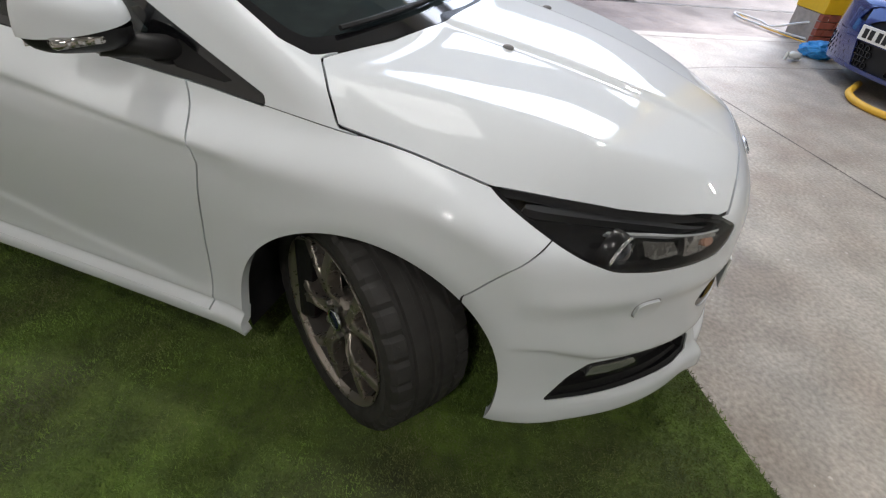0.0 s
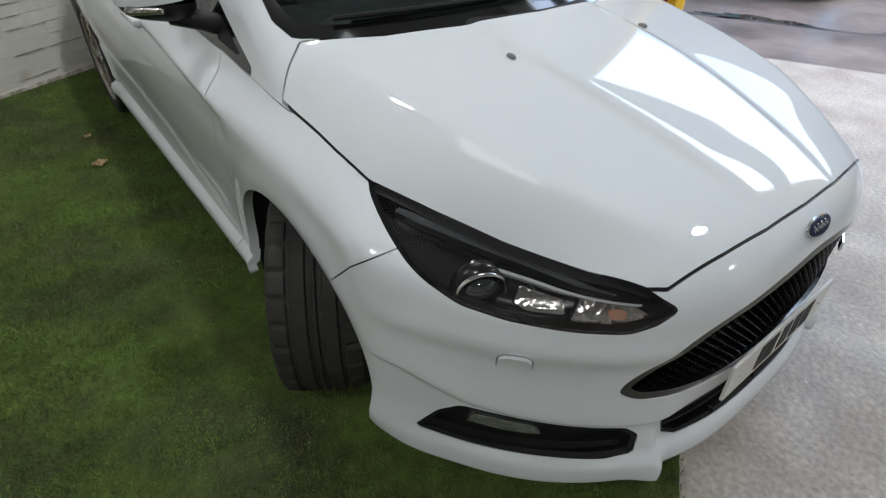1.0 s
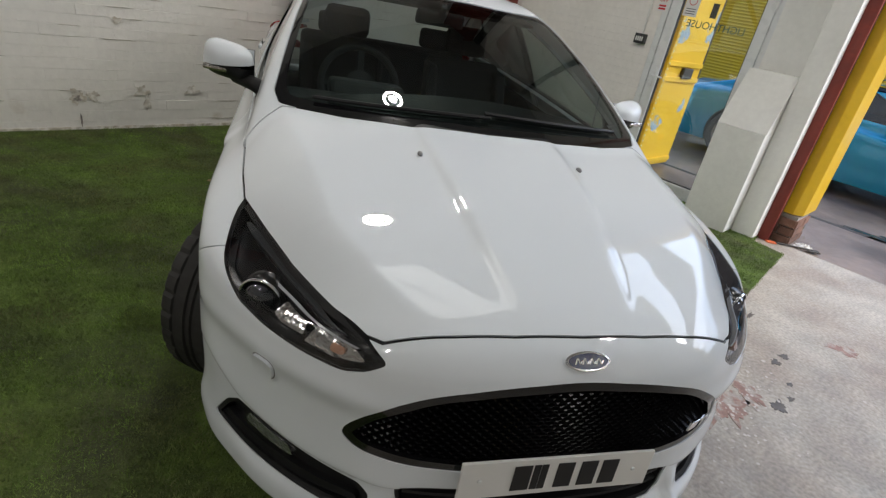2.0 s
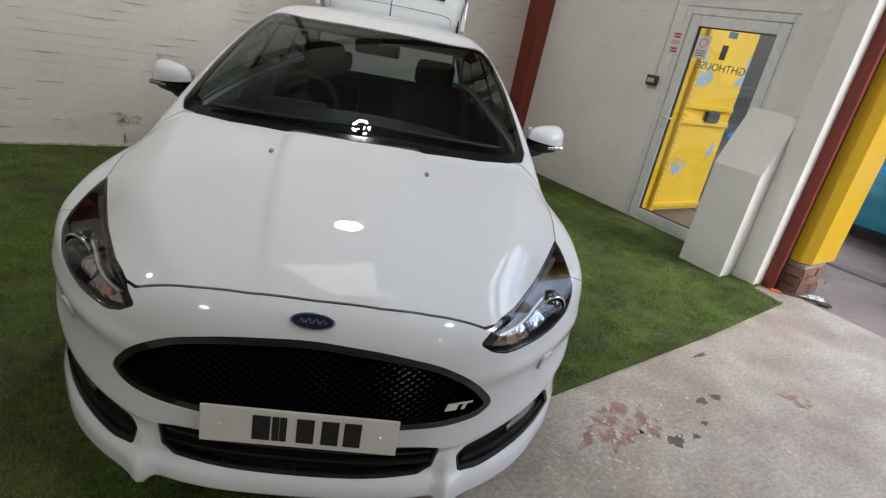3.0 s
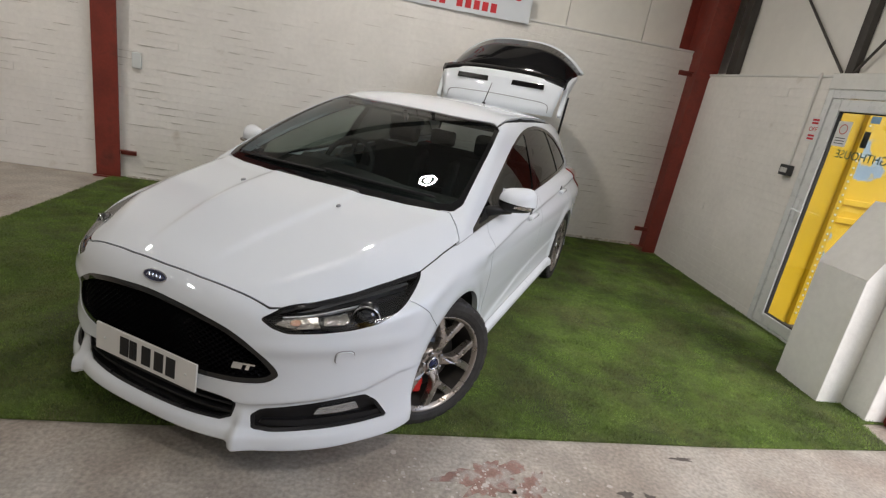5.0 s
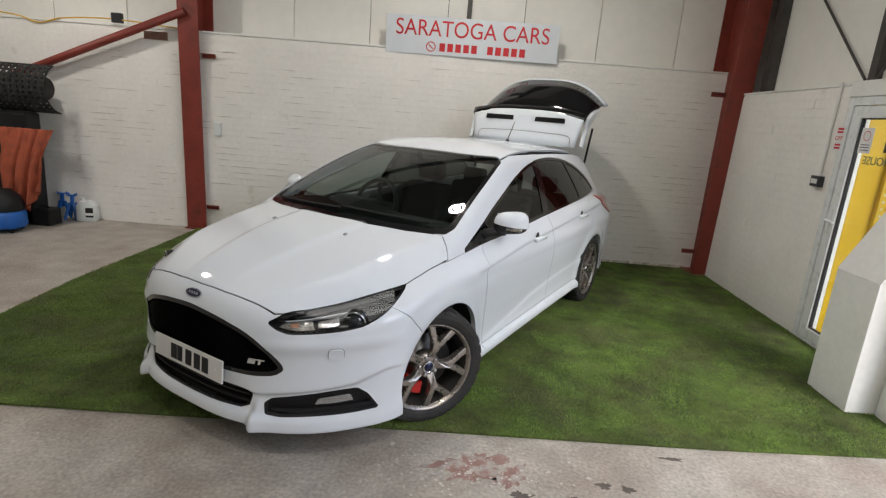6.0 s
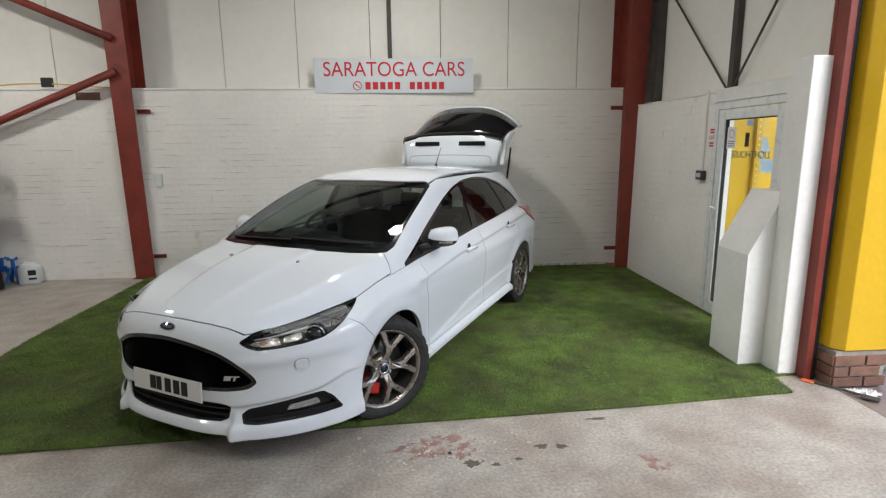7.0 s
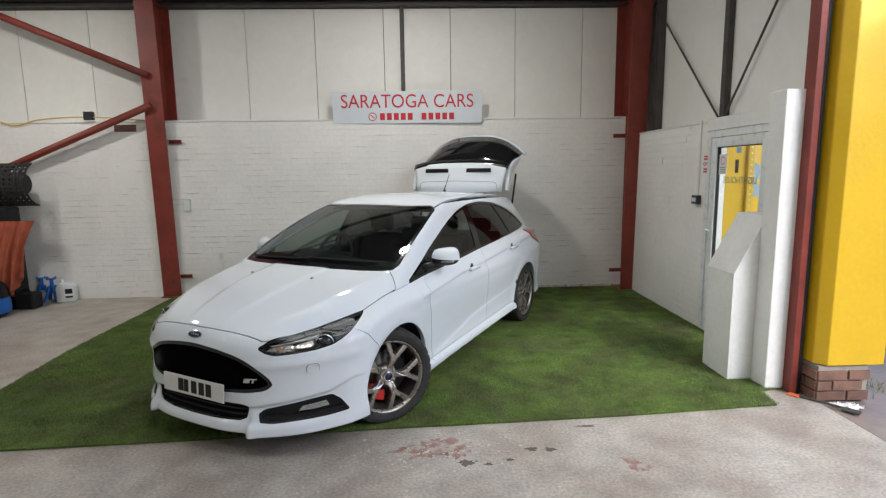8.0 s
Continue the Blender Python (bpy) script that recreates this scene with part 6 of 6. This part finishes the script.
def parked_car(name, m, paint, F, length, axles, dlo, r, label, screen, spoke_count=5, face=None):
    ob = thing(name, m, label, "car", "parked cars")
    win = smooth_poly(dlo, 1)
    d_win = lambda x, y, z: poly_dist(y, z, win)
    archs = lambda x, y, z: np.minimum(np.hypot(y - axles[0], z - r), np.hypot(y - axles[1], z - r)) - (r + 0.045)
    scr = smooth_poly(screen, 1)
    d_scr = lambda x, y, z: poly_dist(x, y, scr)
    sk = skin_side(0.0, length, 0.15, 1.3, 130, 50, 0.3, F)
    tk = skin_top(-0.85, 0.85, 0.02, length - 0.03, 40, 110, F)
    low = skin_side(-0.02, length, 0.14, 1.0, 130, 44, 0.0, F)
    hood = lambda x, y, z: z - 0.80
    for mirror in (False, True):
        panel("body_side", low, [archs, pos(d_win, 0.0), lambda x, y, z: 0.80 - z, lambda x, y, z: 0.28 + y if face is None else y - 0.12], F, paint, ob, 0.02, 0.0, mirror)
        panel("upper_side", sk, [pos(d_win, 0.0), lambda x, y, z: z - 0.80, lambda x, y, z: x - 0.42, pos(d_scr, 0.0)], F, paint, ob, 0.01, 0.0, mirror)
        panel("side_window", sk, [neg(d_win, 0.012)], F, TINTED, ob, 0.0, 0.012, mirror, "dark side window")
        panel("window_trim", sk, [neg(d_win, 0.0), lambda x, y, z: d_win(x, y, z) + 0.014], F, GLOSS_BLACK, ob, 0.006, 0.003, mirror)
        s = -1 if mirror else 1
        bm = bmesh.new()
        bmesh.ops.create_uvsphere(bm, u_segments=20, v_segments=12, radius=1.0)
        bmesh.ops.scale(bm, vec=(0.11, 0.06, 0.07), verts=bm.verts)
        part("door_mirror", bm, paint, ob, smooth=True, m=pose(s * 0.95, dlo[0][0] + 0.30, dlo[0][1] + 0.10))
        hd = box((-0.012, -0.09, -0.012), (0.012, 0.09, 0.012), 0.006)
        part("door_handle", hd, paint, ob, m=pose(s * 0.885, 0.5 * (axles[0] + axles[1]) + 0.45, 0.78))
    panel("top", tk, [lambda x, y, z: 0.43 - x, pos(d_scr, 0.0)], F, paint, ob, 0.01)
    panel("top_side", tk, [lambda x, y, z: x - 0.425, lambda x, y, z: 0.74 - x, lambda x, y, z: z - 0.72, lambda x, y, z: axles[0] + 0.35 - y, pos(d_scr, 0.0)], F, paint, ob, 0.0, 0.001)
    panel("windscreen", tk, [neg(d_scr, 0.0)], F, TINTED, ob, 0.0, 0.004)
    part("underbody", box((-0.72, 0.25, 0.16), (0.72, length - 0.25, 0.62), 0.03), PLASTIC, ob)
    for s in (-1, 1):
        for y in axles:
            w = part("wheel", lathe([(-0.11, r * 0.74), (-0.115, r * 0.9), (-0.10, r), (0.10, r), (0.115, r * 0.9), (0.11, r * 0.76), (0.10, r * 0.74)], 48), RUBBER, ob, smooth=True, m=pose(s * 0.80, y, r, 0, 0, 0 if s > 0 else 180))
            part("rim", lathe([(0.105, r * 0.76), (0.10, r * 0.71), (0.04, r * 0.68), (-0.1, r * 0.66)], 40), ALLOY, w, smooth=True)
            sp = prism([(0.03, -0.012), (r * 0.72, -0.022), (r * 0.72, 0.0), (0.03, 0.008)], 0.07, 0.095, "x", bevel=0.004)
            me = mesh_of(sp, ALLOY, "spoke")
            for k in range(spoke_count):
                for off in (-9, 9):
                    q = new("spoke", me)
                    q.parent = w
                    q.matrix_local = pose(0, 0, 0, 360 / spoke_count * k + off, 0, 0)
            part("hub", lathe([(0.05, 0.055), (0.1, 0.045), (0.104, 0.0)], 24), ALLOY, w, smooth=True)
            part("brake_disc", lathe([(0.02, 0.0), (0.02, r * 0.5), (0.0, r * 0.5)], 32), STEEL, w)
    return ob


coupe_F = car_shape(0.905, 4.64, 0.80, 0.90, 1.37, 1.50, 2.25, 3.05, 4.15, 0.42, 1.0)
teal = parked_car("parked_coupe", pose(9.58, -2.78, -0.012, 0, 0, -2), TEAL, coupe_F, 4.64, (0.86, 3.67),
                  [(1.72, 0.92), (2.25, 1.24), (2.7, 1.32), (3.2, 1.30), (3.85, 1.08), (3.8, 1.0), (2.6, 0.95)], 0.335, "teal blue two-door coupe parked in the yard",
                  [(-0.3, 1.56), (0.3, 1.56), (0.70, 1.70), (0.62, 2.1), (0.52, 2.26), (-0.3, 2.2)])
part("wing_vent", prism([(1.28, 0.60), (1.36, 0.64), (1.40, 0.56), (1.34, 0.50), (1.36, 0.57)], -0.918, -0.895, "x"), GLOSS_BLACK, teal)
part("wing_vent", prism([(1.28, 0.60), (1.36, 0.64), (1.40, 0.56), (1.34, 0.50), (1.36, 0.57)], 0.895, 0.918, "x"), GLOSS_BLACK, teal)
saloon_F = car_shape(0.91, 4.7, 0.86, 0.96, 1.48, 1.30, 2.05, 3.4, 4.35, 0.3, 1.05)
parked_car("parked_estate", pose(13.2, -3.4, -0.012, 0, 0, 4), SILVER, saloon_F, 4.7, (0.9, 3.65),
           [(1.5, 0.98), (2.1, 1.32), (2.7, 1.40), (3.4, 1.38), (4.1, 1.15), (4.05, 1.06), (2.6, 1.0)], 0.33, "silver white estate car parked beyond the coupe",
           [(-0.3, 1.36), (0.3, 1.36), (0.72, 1.52), (0.64, 1.9), (0.54, 2.06), (-0.3, 2.0)])

# blue hatchback nosing into the unit, only its front corner in view
hatch_F = car_shape(0.90, 4.25, 0.84, 0.94, 1.45, 1.15, 1.95, 3.3, 4.0, 0.36, 1.05)
blue = parked_car("parked_hatchback", pose(4.02, -4.24, 0.0, 0, 0, 180), BLUE_PAINT, hatch_F, 4.25, (0.88, 3.5),
                  [(1.4, 0.96), (1.95, 1.28), (2.5, 1.36), (3.1, 1.33), (3.7, 1.1), (3.65, 1.02), (2.4, 0.98)], 0.32, "dark blue hatchback with a black honeycomb grille parked on concrete",
                  [(-0.3, 1.2), (0.3, 1.2), (0.72, 1.36), (0.64, 1.75), (0.54, 1.92), (-0.3, 1.86)])
Xg, Zg = np.meshgrid(np.linspace(-0.86, 0.86, 110), np.linspace(0.17, 0.84, 60), indexing="ij")
front_b = grid_skin(hatch_F, np.stack((Xg, np.full_like(Xg, -0.5), Zg), -1), np.broadcast_to((0.0, 1.0, 0.0), Xg.shape + (3,)), 110, 60, 1.3)
grille_b = smooth_poly([(-0.3, 0.52), (0.3, 0.52), (0.5, 0.56), (0.46, 0.66), (-0.3, 0.68)], 1)
lower_b = smooth_poly([(-0.3, 0.20), (0.72, 0.21), (0.78, 0.34), (0.6, 0.40), (-0.3, 0.40)], 1)
lamp_b = smooth_poly([(0.50, 0.60), (0.55, 0.70), (0.78, 0.74), (0.80, 0.66), (0.62, 0.58)], 1)
xz = lambda poly: (lambda x, y, z: poly_dist(x, z, poly))
panel("front_bumper", front_b, [pos(xz(grille_b), 0.0), pos(xz(lower_b), 0.0), pos(xz(lamp_b), 0.0)], hatch_F, BLUE_PAINT, blue, 0.03)
panel("grille", front_b, [neg(xz(grille_b), -0.004)], hatch_F, PLASTIC, blue, 0.0, 0.02)
panel("lower_grille", front_b, [neg(xz(lower_b), -0.004)], hatch_F, PLASTIC, blue, 0.0, 0.025, label="black honeycomb lower grille")
panel("headlight", front_b, [neg(xz(lamp_b), 0.0), lambda x, y, z: x - 0.3], hatch_F, REFLECTOR, blue, 0.0, 0.012)
for k in range(9):
    for j in range(4):
        x = 0.12 + 0.07 * k + (0.035 if j % 2 else 0)
        for s in (-1, 1):
            p = cast(hatch_F, np.array([[s * x, -0.5, 0.235 + 0.042 * j]]), np.array([[0.0, 1.0, 0.0]]), 1.3)[0]
            part("grille_cell", lathe([(0.008, 0.017), (-0.004, 0.021), (-0.004, 0.025), (0.012, 0.025)], 6, "y"), GLOSS_BLACK, blue, m=Matrix.Translation(Vector(p) + Vector((0, 0.01, 0))))
bp = part("number_plate", box((-0.26, -0.006, -0.055), (0.26, 0.006, 0.055), 0.002), PLATE, blue, "white front number plate", m=pose(0, -0.03, 0.47))
for x in (-0.2, -0.14, -0.06, 0.0, 0.08, 0.14, 0.2):
    part("character_bar", box((x - 0.022, -0.008, -0.036), (x + 0.022, -0.0055, 0.036)), PLATE_BLACK, bp)

hose = tagged(part("air_hose", tube(smooth_line([(4.30, -4.50, 0.03), (4.15, -4.31, 0.05), (4.03, -4.15, 0.04), (3.85, -4.08, 0.03), (3.6, -4.11, 0.028), (3.35, -4.3, 0.028), (3.3, -4.7, 0.028)], 50), 0.028, 12), HOSE, smooth=True), "thick yellow hose lying on the concrete", "hose")
BAG = material("blue_plastic_bag", (0.03, 0.25, 0.60), 0.35, vary=0.1)
rag = tagged(part("blue_bag", bmesh.new(), BAG), "crumpled blue bag with a white bottle", "bag")
bm = bmesh.new()
bmesh.ops.create_icosphere(bm, subdivisions=4, radius=1.0)
for v in bm.verts:
    k = 1 + 0.22 * noise.noise(v.co * 2.6) + 0.1 * noise.noise(v.co * 7)
    v.co = Vector((v.co.x * 0.17 * k, v.co.y * 0.12 * k, max(v.co.z * 0.09 * k + 0.07, 0.0)))
bm.to_mesh(rag.data)
bm.free()
rag.matrix_world = pose(5.13, -4.74, 0.0, 0, 0, 60)
bot = thing("spray_bottle", pose(5.0, -4.42, 0.04, 0, 80, 110), "white plastic spray bottle lying on its side", "bottle")
part("body", lathe([(0.0, 0.0), (0.0, 0.036), (0.13, 0.038), (0.17, 0.016), (0.2, 0.014), (0.2, 0.0)], 20, "z"), HDPE, bot, smooth=True)
part("trigger", box((-0.02, -0.012, 0.2), (0.05, 0.012, 0.235), 0.004), HDPE, bot)
for k, (pts, rad, mat) in enumerate((([(5.75, -5.12, 0.02), (6.1, -4.95, 0.02), (6.6, -4.85, 0.02), (6.85, -4.95, 0.02), (6.5, -5.05, 0.02), (6.2, -5.0, 0.03), (5.9, -5.08, 0.15), (5.66, -5.2, 0.25)], 0.012, PLATE),
                                   ([(5.5, -5.05, 0.012), (5.8, -4.98, 0.012), (6.3, -4.90, 0.012), (6.9, -5.0, 0.012)], 0.007, HOSE))):
    tagged(part("loose_cable", tube(smooth_line(pts, 60), rad, 8), mat, smooth=True), "loose hose coiled by the gateway column", "cable", "loose cables")
# drain channel and puddle across the yard
structure("drain", box((7.2, -8.0, -0.02), (7.28, 2.0, -0.0095)), DARK_STEEL, "dark drain channel in the yard", "drain")
WATER = material("puddle_water", (0.06, 0.055, 0.05), 0.03)
for x, y, rx, ry, s in ((7.35, -1.55, 0.12, 0.55, 4), (7.3, -3.2, 0.10, 0.5, 2), (8.2, -4.6, 0.35, 0.8, 9)):
    ob = ragged("puddle_%d" % s, x, y, rx, ry, WATER, "shallow puddle in the yard", "puddle", s)
    ob.location.z = -0.0115
# weeds at the column's foot
bm = bmesh.new()
rng = random.Random(8)
for k in range(260):
    x, y = rng.gauss(6.35, 0.12), rng.gauss(-0.45, 0.16)
    a, h = rng.uniform(0, 6.28), rng.uniform(0.02, 0.07)
    p, q = Vector((x, y, -0.012)), Vector((math.cos(a), math.sin(a), 0))
    bm.faces.new([bm.verts.new(c) for c in (p - q * 0.003, p + q * 0.003, p + q.cross(Vector((0, 0, 1))) * 0.02 + Vector((0, 0, h)))])
tagged(part("weeds", bm, BLADE), "green weeds growing at the column's foot", "weeds", kind="stuff")


# ---------------------------------------------------------------- turf blades and bricks
def blades(count, seed):
    rng = np.random.default_rng(seed)
    poly = np.array(TURF_EDGE)
    pts = np.stack((rng.uniform(-0.45, 5.85, count * 2), rng.uniform(-1.26, 3.0, count * 2)), 1)
    d = poly_dist(pts[:, 0], pts[:, 1], poly)
    edge = np.abs(d)
    pts = pts[d < 0.012 * rng.random(len(d)) + 0.004][:count]
    n = len(pts)
    a = rng.uniform(0, 2 * math.pi, n)
    h = rng.uniform(0.009, 0.018, n)
    w = rng.uniform(0.0013, 0.0026, n)
    lean = rng.uniform(0.004, 0.013, n)
    nap = 2.2 * np.sin(3.1 * pts[:, 0] + 1.7 * np.sin(2.3 * pts[:, 1])) + 1.9 * np.sin(4.3 * pts[:, 1] + 2.1 * np.sin(5.2 * pts[:, 0]))
    b = 0.25 * nap + rng.uniform(-2.4, 2.4, n)
    h = h * (0.82 + 0.3 * np.sin(9.0 * pts[:, 0] + 3.0 * np.sin(7.0 * pts[:, 1])) * np.sin(11.0 * pts[:, 1] + 2.0 * np.sin(6.0 * pts[:, 0])))
    base = np.column_stack((pts, np.full(n, 0.012)))
    side_v = np.column_stack((np.cos(a) * w, np.sin(a) * w, np.zeros(n)))
    tip = base + np.column_stack((np.cos(b + 1.57) * lean, np.sin(b + 1.57) * lean, h))
    V = np.stack((base - side_v, base + side_v, tip), 1).reshape(-1, 3)
    me = bpy.data.meshes.new("turf_blades")
    me.vertices.add(n * 3)
    me.vertices.foreach_set("co", V.ravel())
    me.loops.add(n * 3)
    me.loops.foreach_set("vertex_index", np.arange(n * 3))
    me.polygons.add(n)
    me.polygons.foreach_set("loop_start", np.arange(n) * 3)
    me.update()
    me.validate()
    me.materials.append(BLADE)
    return tagged(new("turf_blades", me), "short green artificial grass blades", "turf", kind="stuff")


blades(650000, 3)


def brick_data(l, h, d, chamfer):
    c, e = chamfer, chamfer * 0.1
    v = [(0, d, 0), (l, d, 0), (l, d, h), (0, d, h), (0, c, 0), (l, c, 0), (l, c, h), (0, c, h), (e, 0, c), (l - e, 0, c), (l - e, 0, h - c), (e, 0, h - c)]
    f = [(8, 9, 10, 11), (4, 5, 9, 8), (5, 6, 10, 9), (6, 7, 11, 10), (7, 4, 8, 11), (0, 1, 5, 4), (1, 2, 6, 5), (2, 3, 7, 6), (3, 0, 4, 7)]
    return v, f


def brick_wall(parent, x0, x1, z1, seed, stretch, m=None, mat=WHITE_BRICK, deep=0.012, edge=0.0015, rough=0.0007, proud=0.05):
    """Courses in stretcher bond; those of one stretch are pieces of their own, the rest one mesh."""
    rng = random.Random(seed)
    shared = {}
    V, Fc = [], []
    z, row = 0.004, 0
    while z + 0.066 < z1 + 0.012:
        x = x0 + (0.0 if row % 2 else -0.1125)
        while x < x1:
            a, b = max(x, x0), min(x + 0.225, x1)
            if b - a > 0.03:
                v, f = brick_data(round(b - a, 4), 0.0739, deep, edge)
                dy, dx = rng.uniform(-rough, rough), 0.0
                if rng.random() < proud:
                    dy -= 0.0042
                if stretch and stretch[0] < a and b < stretch[1]:
                    key = round(b - a, 4)
                    if key not in shared:
                        me = bpy.data.meshes.new("brick")
                        me.from_pydata(v, [], f)
                        me.materials.append(mat)
                        shared[key] = me
                    ob = new("brick", shared[key])
                    ob.parent = parent
                    ob.matrix_local = (m or Matrix()) @ Matrix.Translation((a + dx, dy, z))
                else:
                    k = len(V)
                    V += [tuple((m or Matrix()) @ Vector((p[0] + a + dx, p[1] + dy, p[2] + z))) for p in v]
                    Fc += [tuple(i + k for i in q) for q in f]
            x += 0.225
        z += 0.0745
        row += 1
    me = bpy.data.meshes.new("brickwork")
    me.from_pydata(V, [], Fc)
    me.materials.append(mat)
    ob = new("brickwork", me)
    ob.parent = parent
    tagged(ob, kind="stuff")


brick_wall(wall, -9.0, 3.93, BRICK_TOP - 0.006, 11, (1.62, 3.9))


def open_joints(parent, x0, x1, z1, count, seed, m=Matrix()):
    """Cracked bed joints: thin ragged slivers along the courses, their shadow lines put into the colour."""
    rng = random.Random(seed)
    bm = bmesh.new()
    for _ in range(count):
        x, z = rng.uniform(x0, x1), 0.0015 + 0.0745 * rng.randint(1, int(z1 / 0.0745) - 1)
        long, n = rng.uniform(0.05, 0.22) * (1.8 if rng.random() < 0.2 else 1), 7
        top, low = [], []
        for k in range(n + 1):
            t = k / n
            w = (0.0005 + rng.uniform(0.0003, 0.0020)) * math.sin(math.pi * min(max(t, 0.04), 0.96)) ** 0.6
            c = z + rng.uniform(-0.0015, 0.0015)
            top.append((x + long * t, c + w))
            low.append((x + long * t, c - w))
        rows = [[bm.verts.new(m @ Vector((px, py, pz))) for px, pz in line] for line, py in ((top, -0.0055), (low, -0.0055), (top, 0.003), (low, 0.003))]
        for k in range(n):
            bm.faces.new((rows[0][k], rows[1][k], rows[1][k + 1], rows[0][k + 1]))
            bm.faces.new((rows[0][k + 1], rows[2][k + 1], rows[2][k], rows[0][k]))
            bm.faces.new((rows[1][k], rows[3][k], rows[3][k + 1], rows[1][k + 1]))
    tagged(part("open_joints", bm, JOINT_SHADE, parent, "cracked mortar joints with their shadow lines painted as dark slivers"), kind="stuff")


JOINT_SHADE = material("cracked_joint_shade", (0.47, 0.43, 0.38), 0.95, vary=0.3, scale=14)
GRIME = material("wall_grime", (0.50, 0.45, 0.38), 0.8, vary=0.2, scale=16, second=(0.80, 0.78, 0.74), patch=24, patch_at=0.52, patch_width=0.12)
GRIME_DARK = material("dark_wall_grime", (0.22, 0.20, 0.18), 0.85, vary=0.2, scale=20, second=(0.62, 0.58, 0.52), patch=40, patch_at=0.54, patch_width=0.10)
open_joints(wall, -4.2, 3.9, 2.3, 300, 21)
for k, (x, z, rx, rz, mat) in enumerate(((-0.50, 0.255, 0.045, 0.05, GRIME), (-0.50, 0.245, 0.022, 0.024, GRIME_DARK), (-0.40, 0.262, 0.036, 0.034, GRIME), (-0.06, 0.30, 0.045, 0.035, GRIME), (-0.03, 0.215, 0.022, 0.06, GRIME),
                                        (0.32, 0.31, 0.05, 0.032, GRIME), (-0.49, 0.075, 0.005, 0.05, GRIME_DARK), (-0.20, 0.81, 0.03, 0.02, GRIME))):
    rng = random.Random(60 + k)
    ph = [rng.uniform(0, 6.28) for _ in range(3)]
    pts = []
    for i in range(40):
        t = 2 * math.pi * i / 40
        q = 1 + 0.25 * math.sin(3 * t + ph[0]) + 0.2 * math.sin(5 * t + ph[1]) + 0.14 * math.sin(11 * t + ph[2])
        pts.append((x + rx * q * math.cos(t), z + rz * q * math.sin(t)))
    structure("wall_stain_%d" % (k + 1), prism(pts, -0.0075 - 0.0006 * k, -0.003, "y"), mat, "dirty scuff on the white painted brick", "stain", back)
structure("wall_foot", box((-2.3, -0.014, 0.0), (3.7, -0.006, 0.034), 0.003), GRIME, "grimy strip along the foot of the brick wall", "trim", back)
brick_wall(side, 0.0, 1.9, 2.10, 12, None, Matrix.Translation((RIGHT_X, 2.89, 0)) @ pose(0, 0, 0, 0, 0, -90), edge=0.0016, rough=0.0006, proud=0.03)


def footing(parent, x0, x1, y0, y1, top, mat):
    """A small brick footing, each brick a piece."""
    rng = random.Random(7)
    z, row = 0.004, 0
    while z + 0.055 < top:
        for axis in (0, 1):
            lo, hi = (x0, x1) if axis == 0 else (y0, y1)
            p = lo - (0.11 if row % 2 else 0.0)
            while p < hi:
                a, b = max(p, lo), min(p + 0.212, hi)
                if b - a > 0.04:
                    j = rng.uniform(-0.003, 0.003)
                    bm = box((a, y0 - 0.012 + j, z), (b, y0 + 0.05, z + 0.066), 0.004) if axis == 0 else box((x0 - 0.012 + j, a, z), (x0 + 0.05, b, z + 0.066), 0.004)
                    part("brick", bm, mat, parent)
                p += 0.224
        z += 0.076
        row += 1


footing(ycol, 5.79, 6.165, -0.80, -0.64, 0.26, BROWN_BRICK)
footing(ycol2, 5.66, 6.09, -5.52, -5.10, 0.30, material("red_brick", (0.26, 0.07, 0.045), 0.85, vary=0.25, scale=12, bump_depth=0.004, per_piece=0.2))
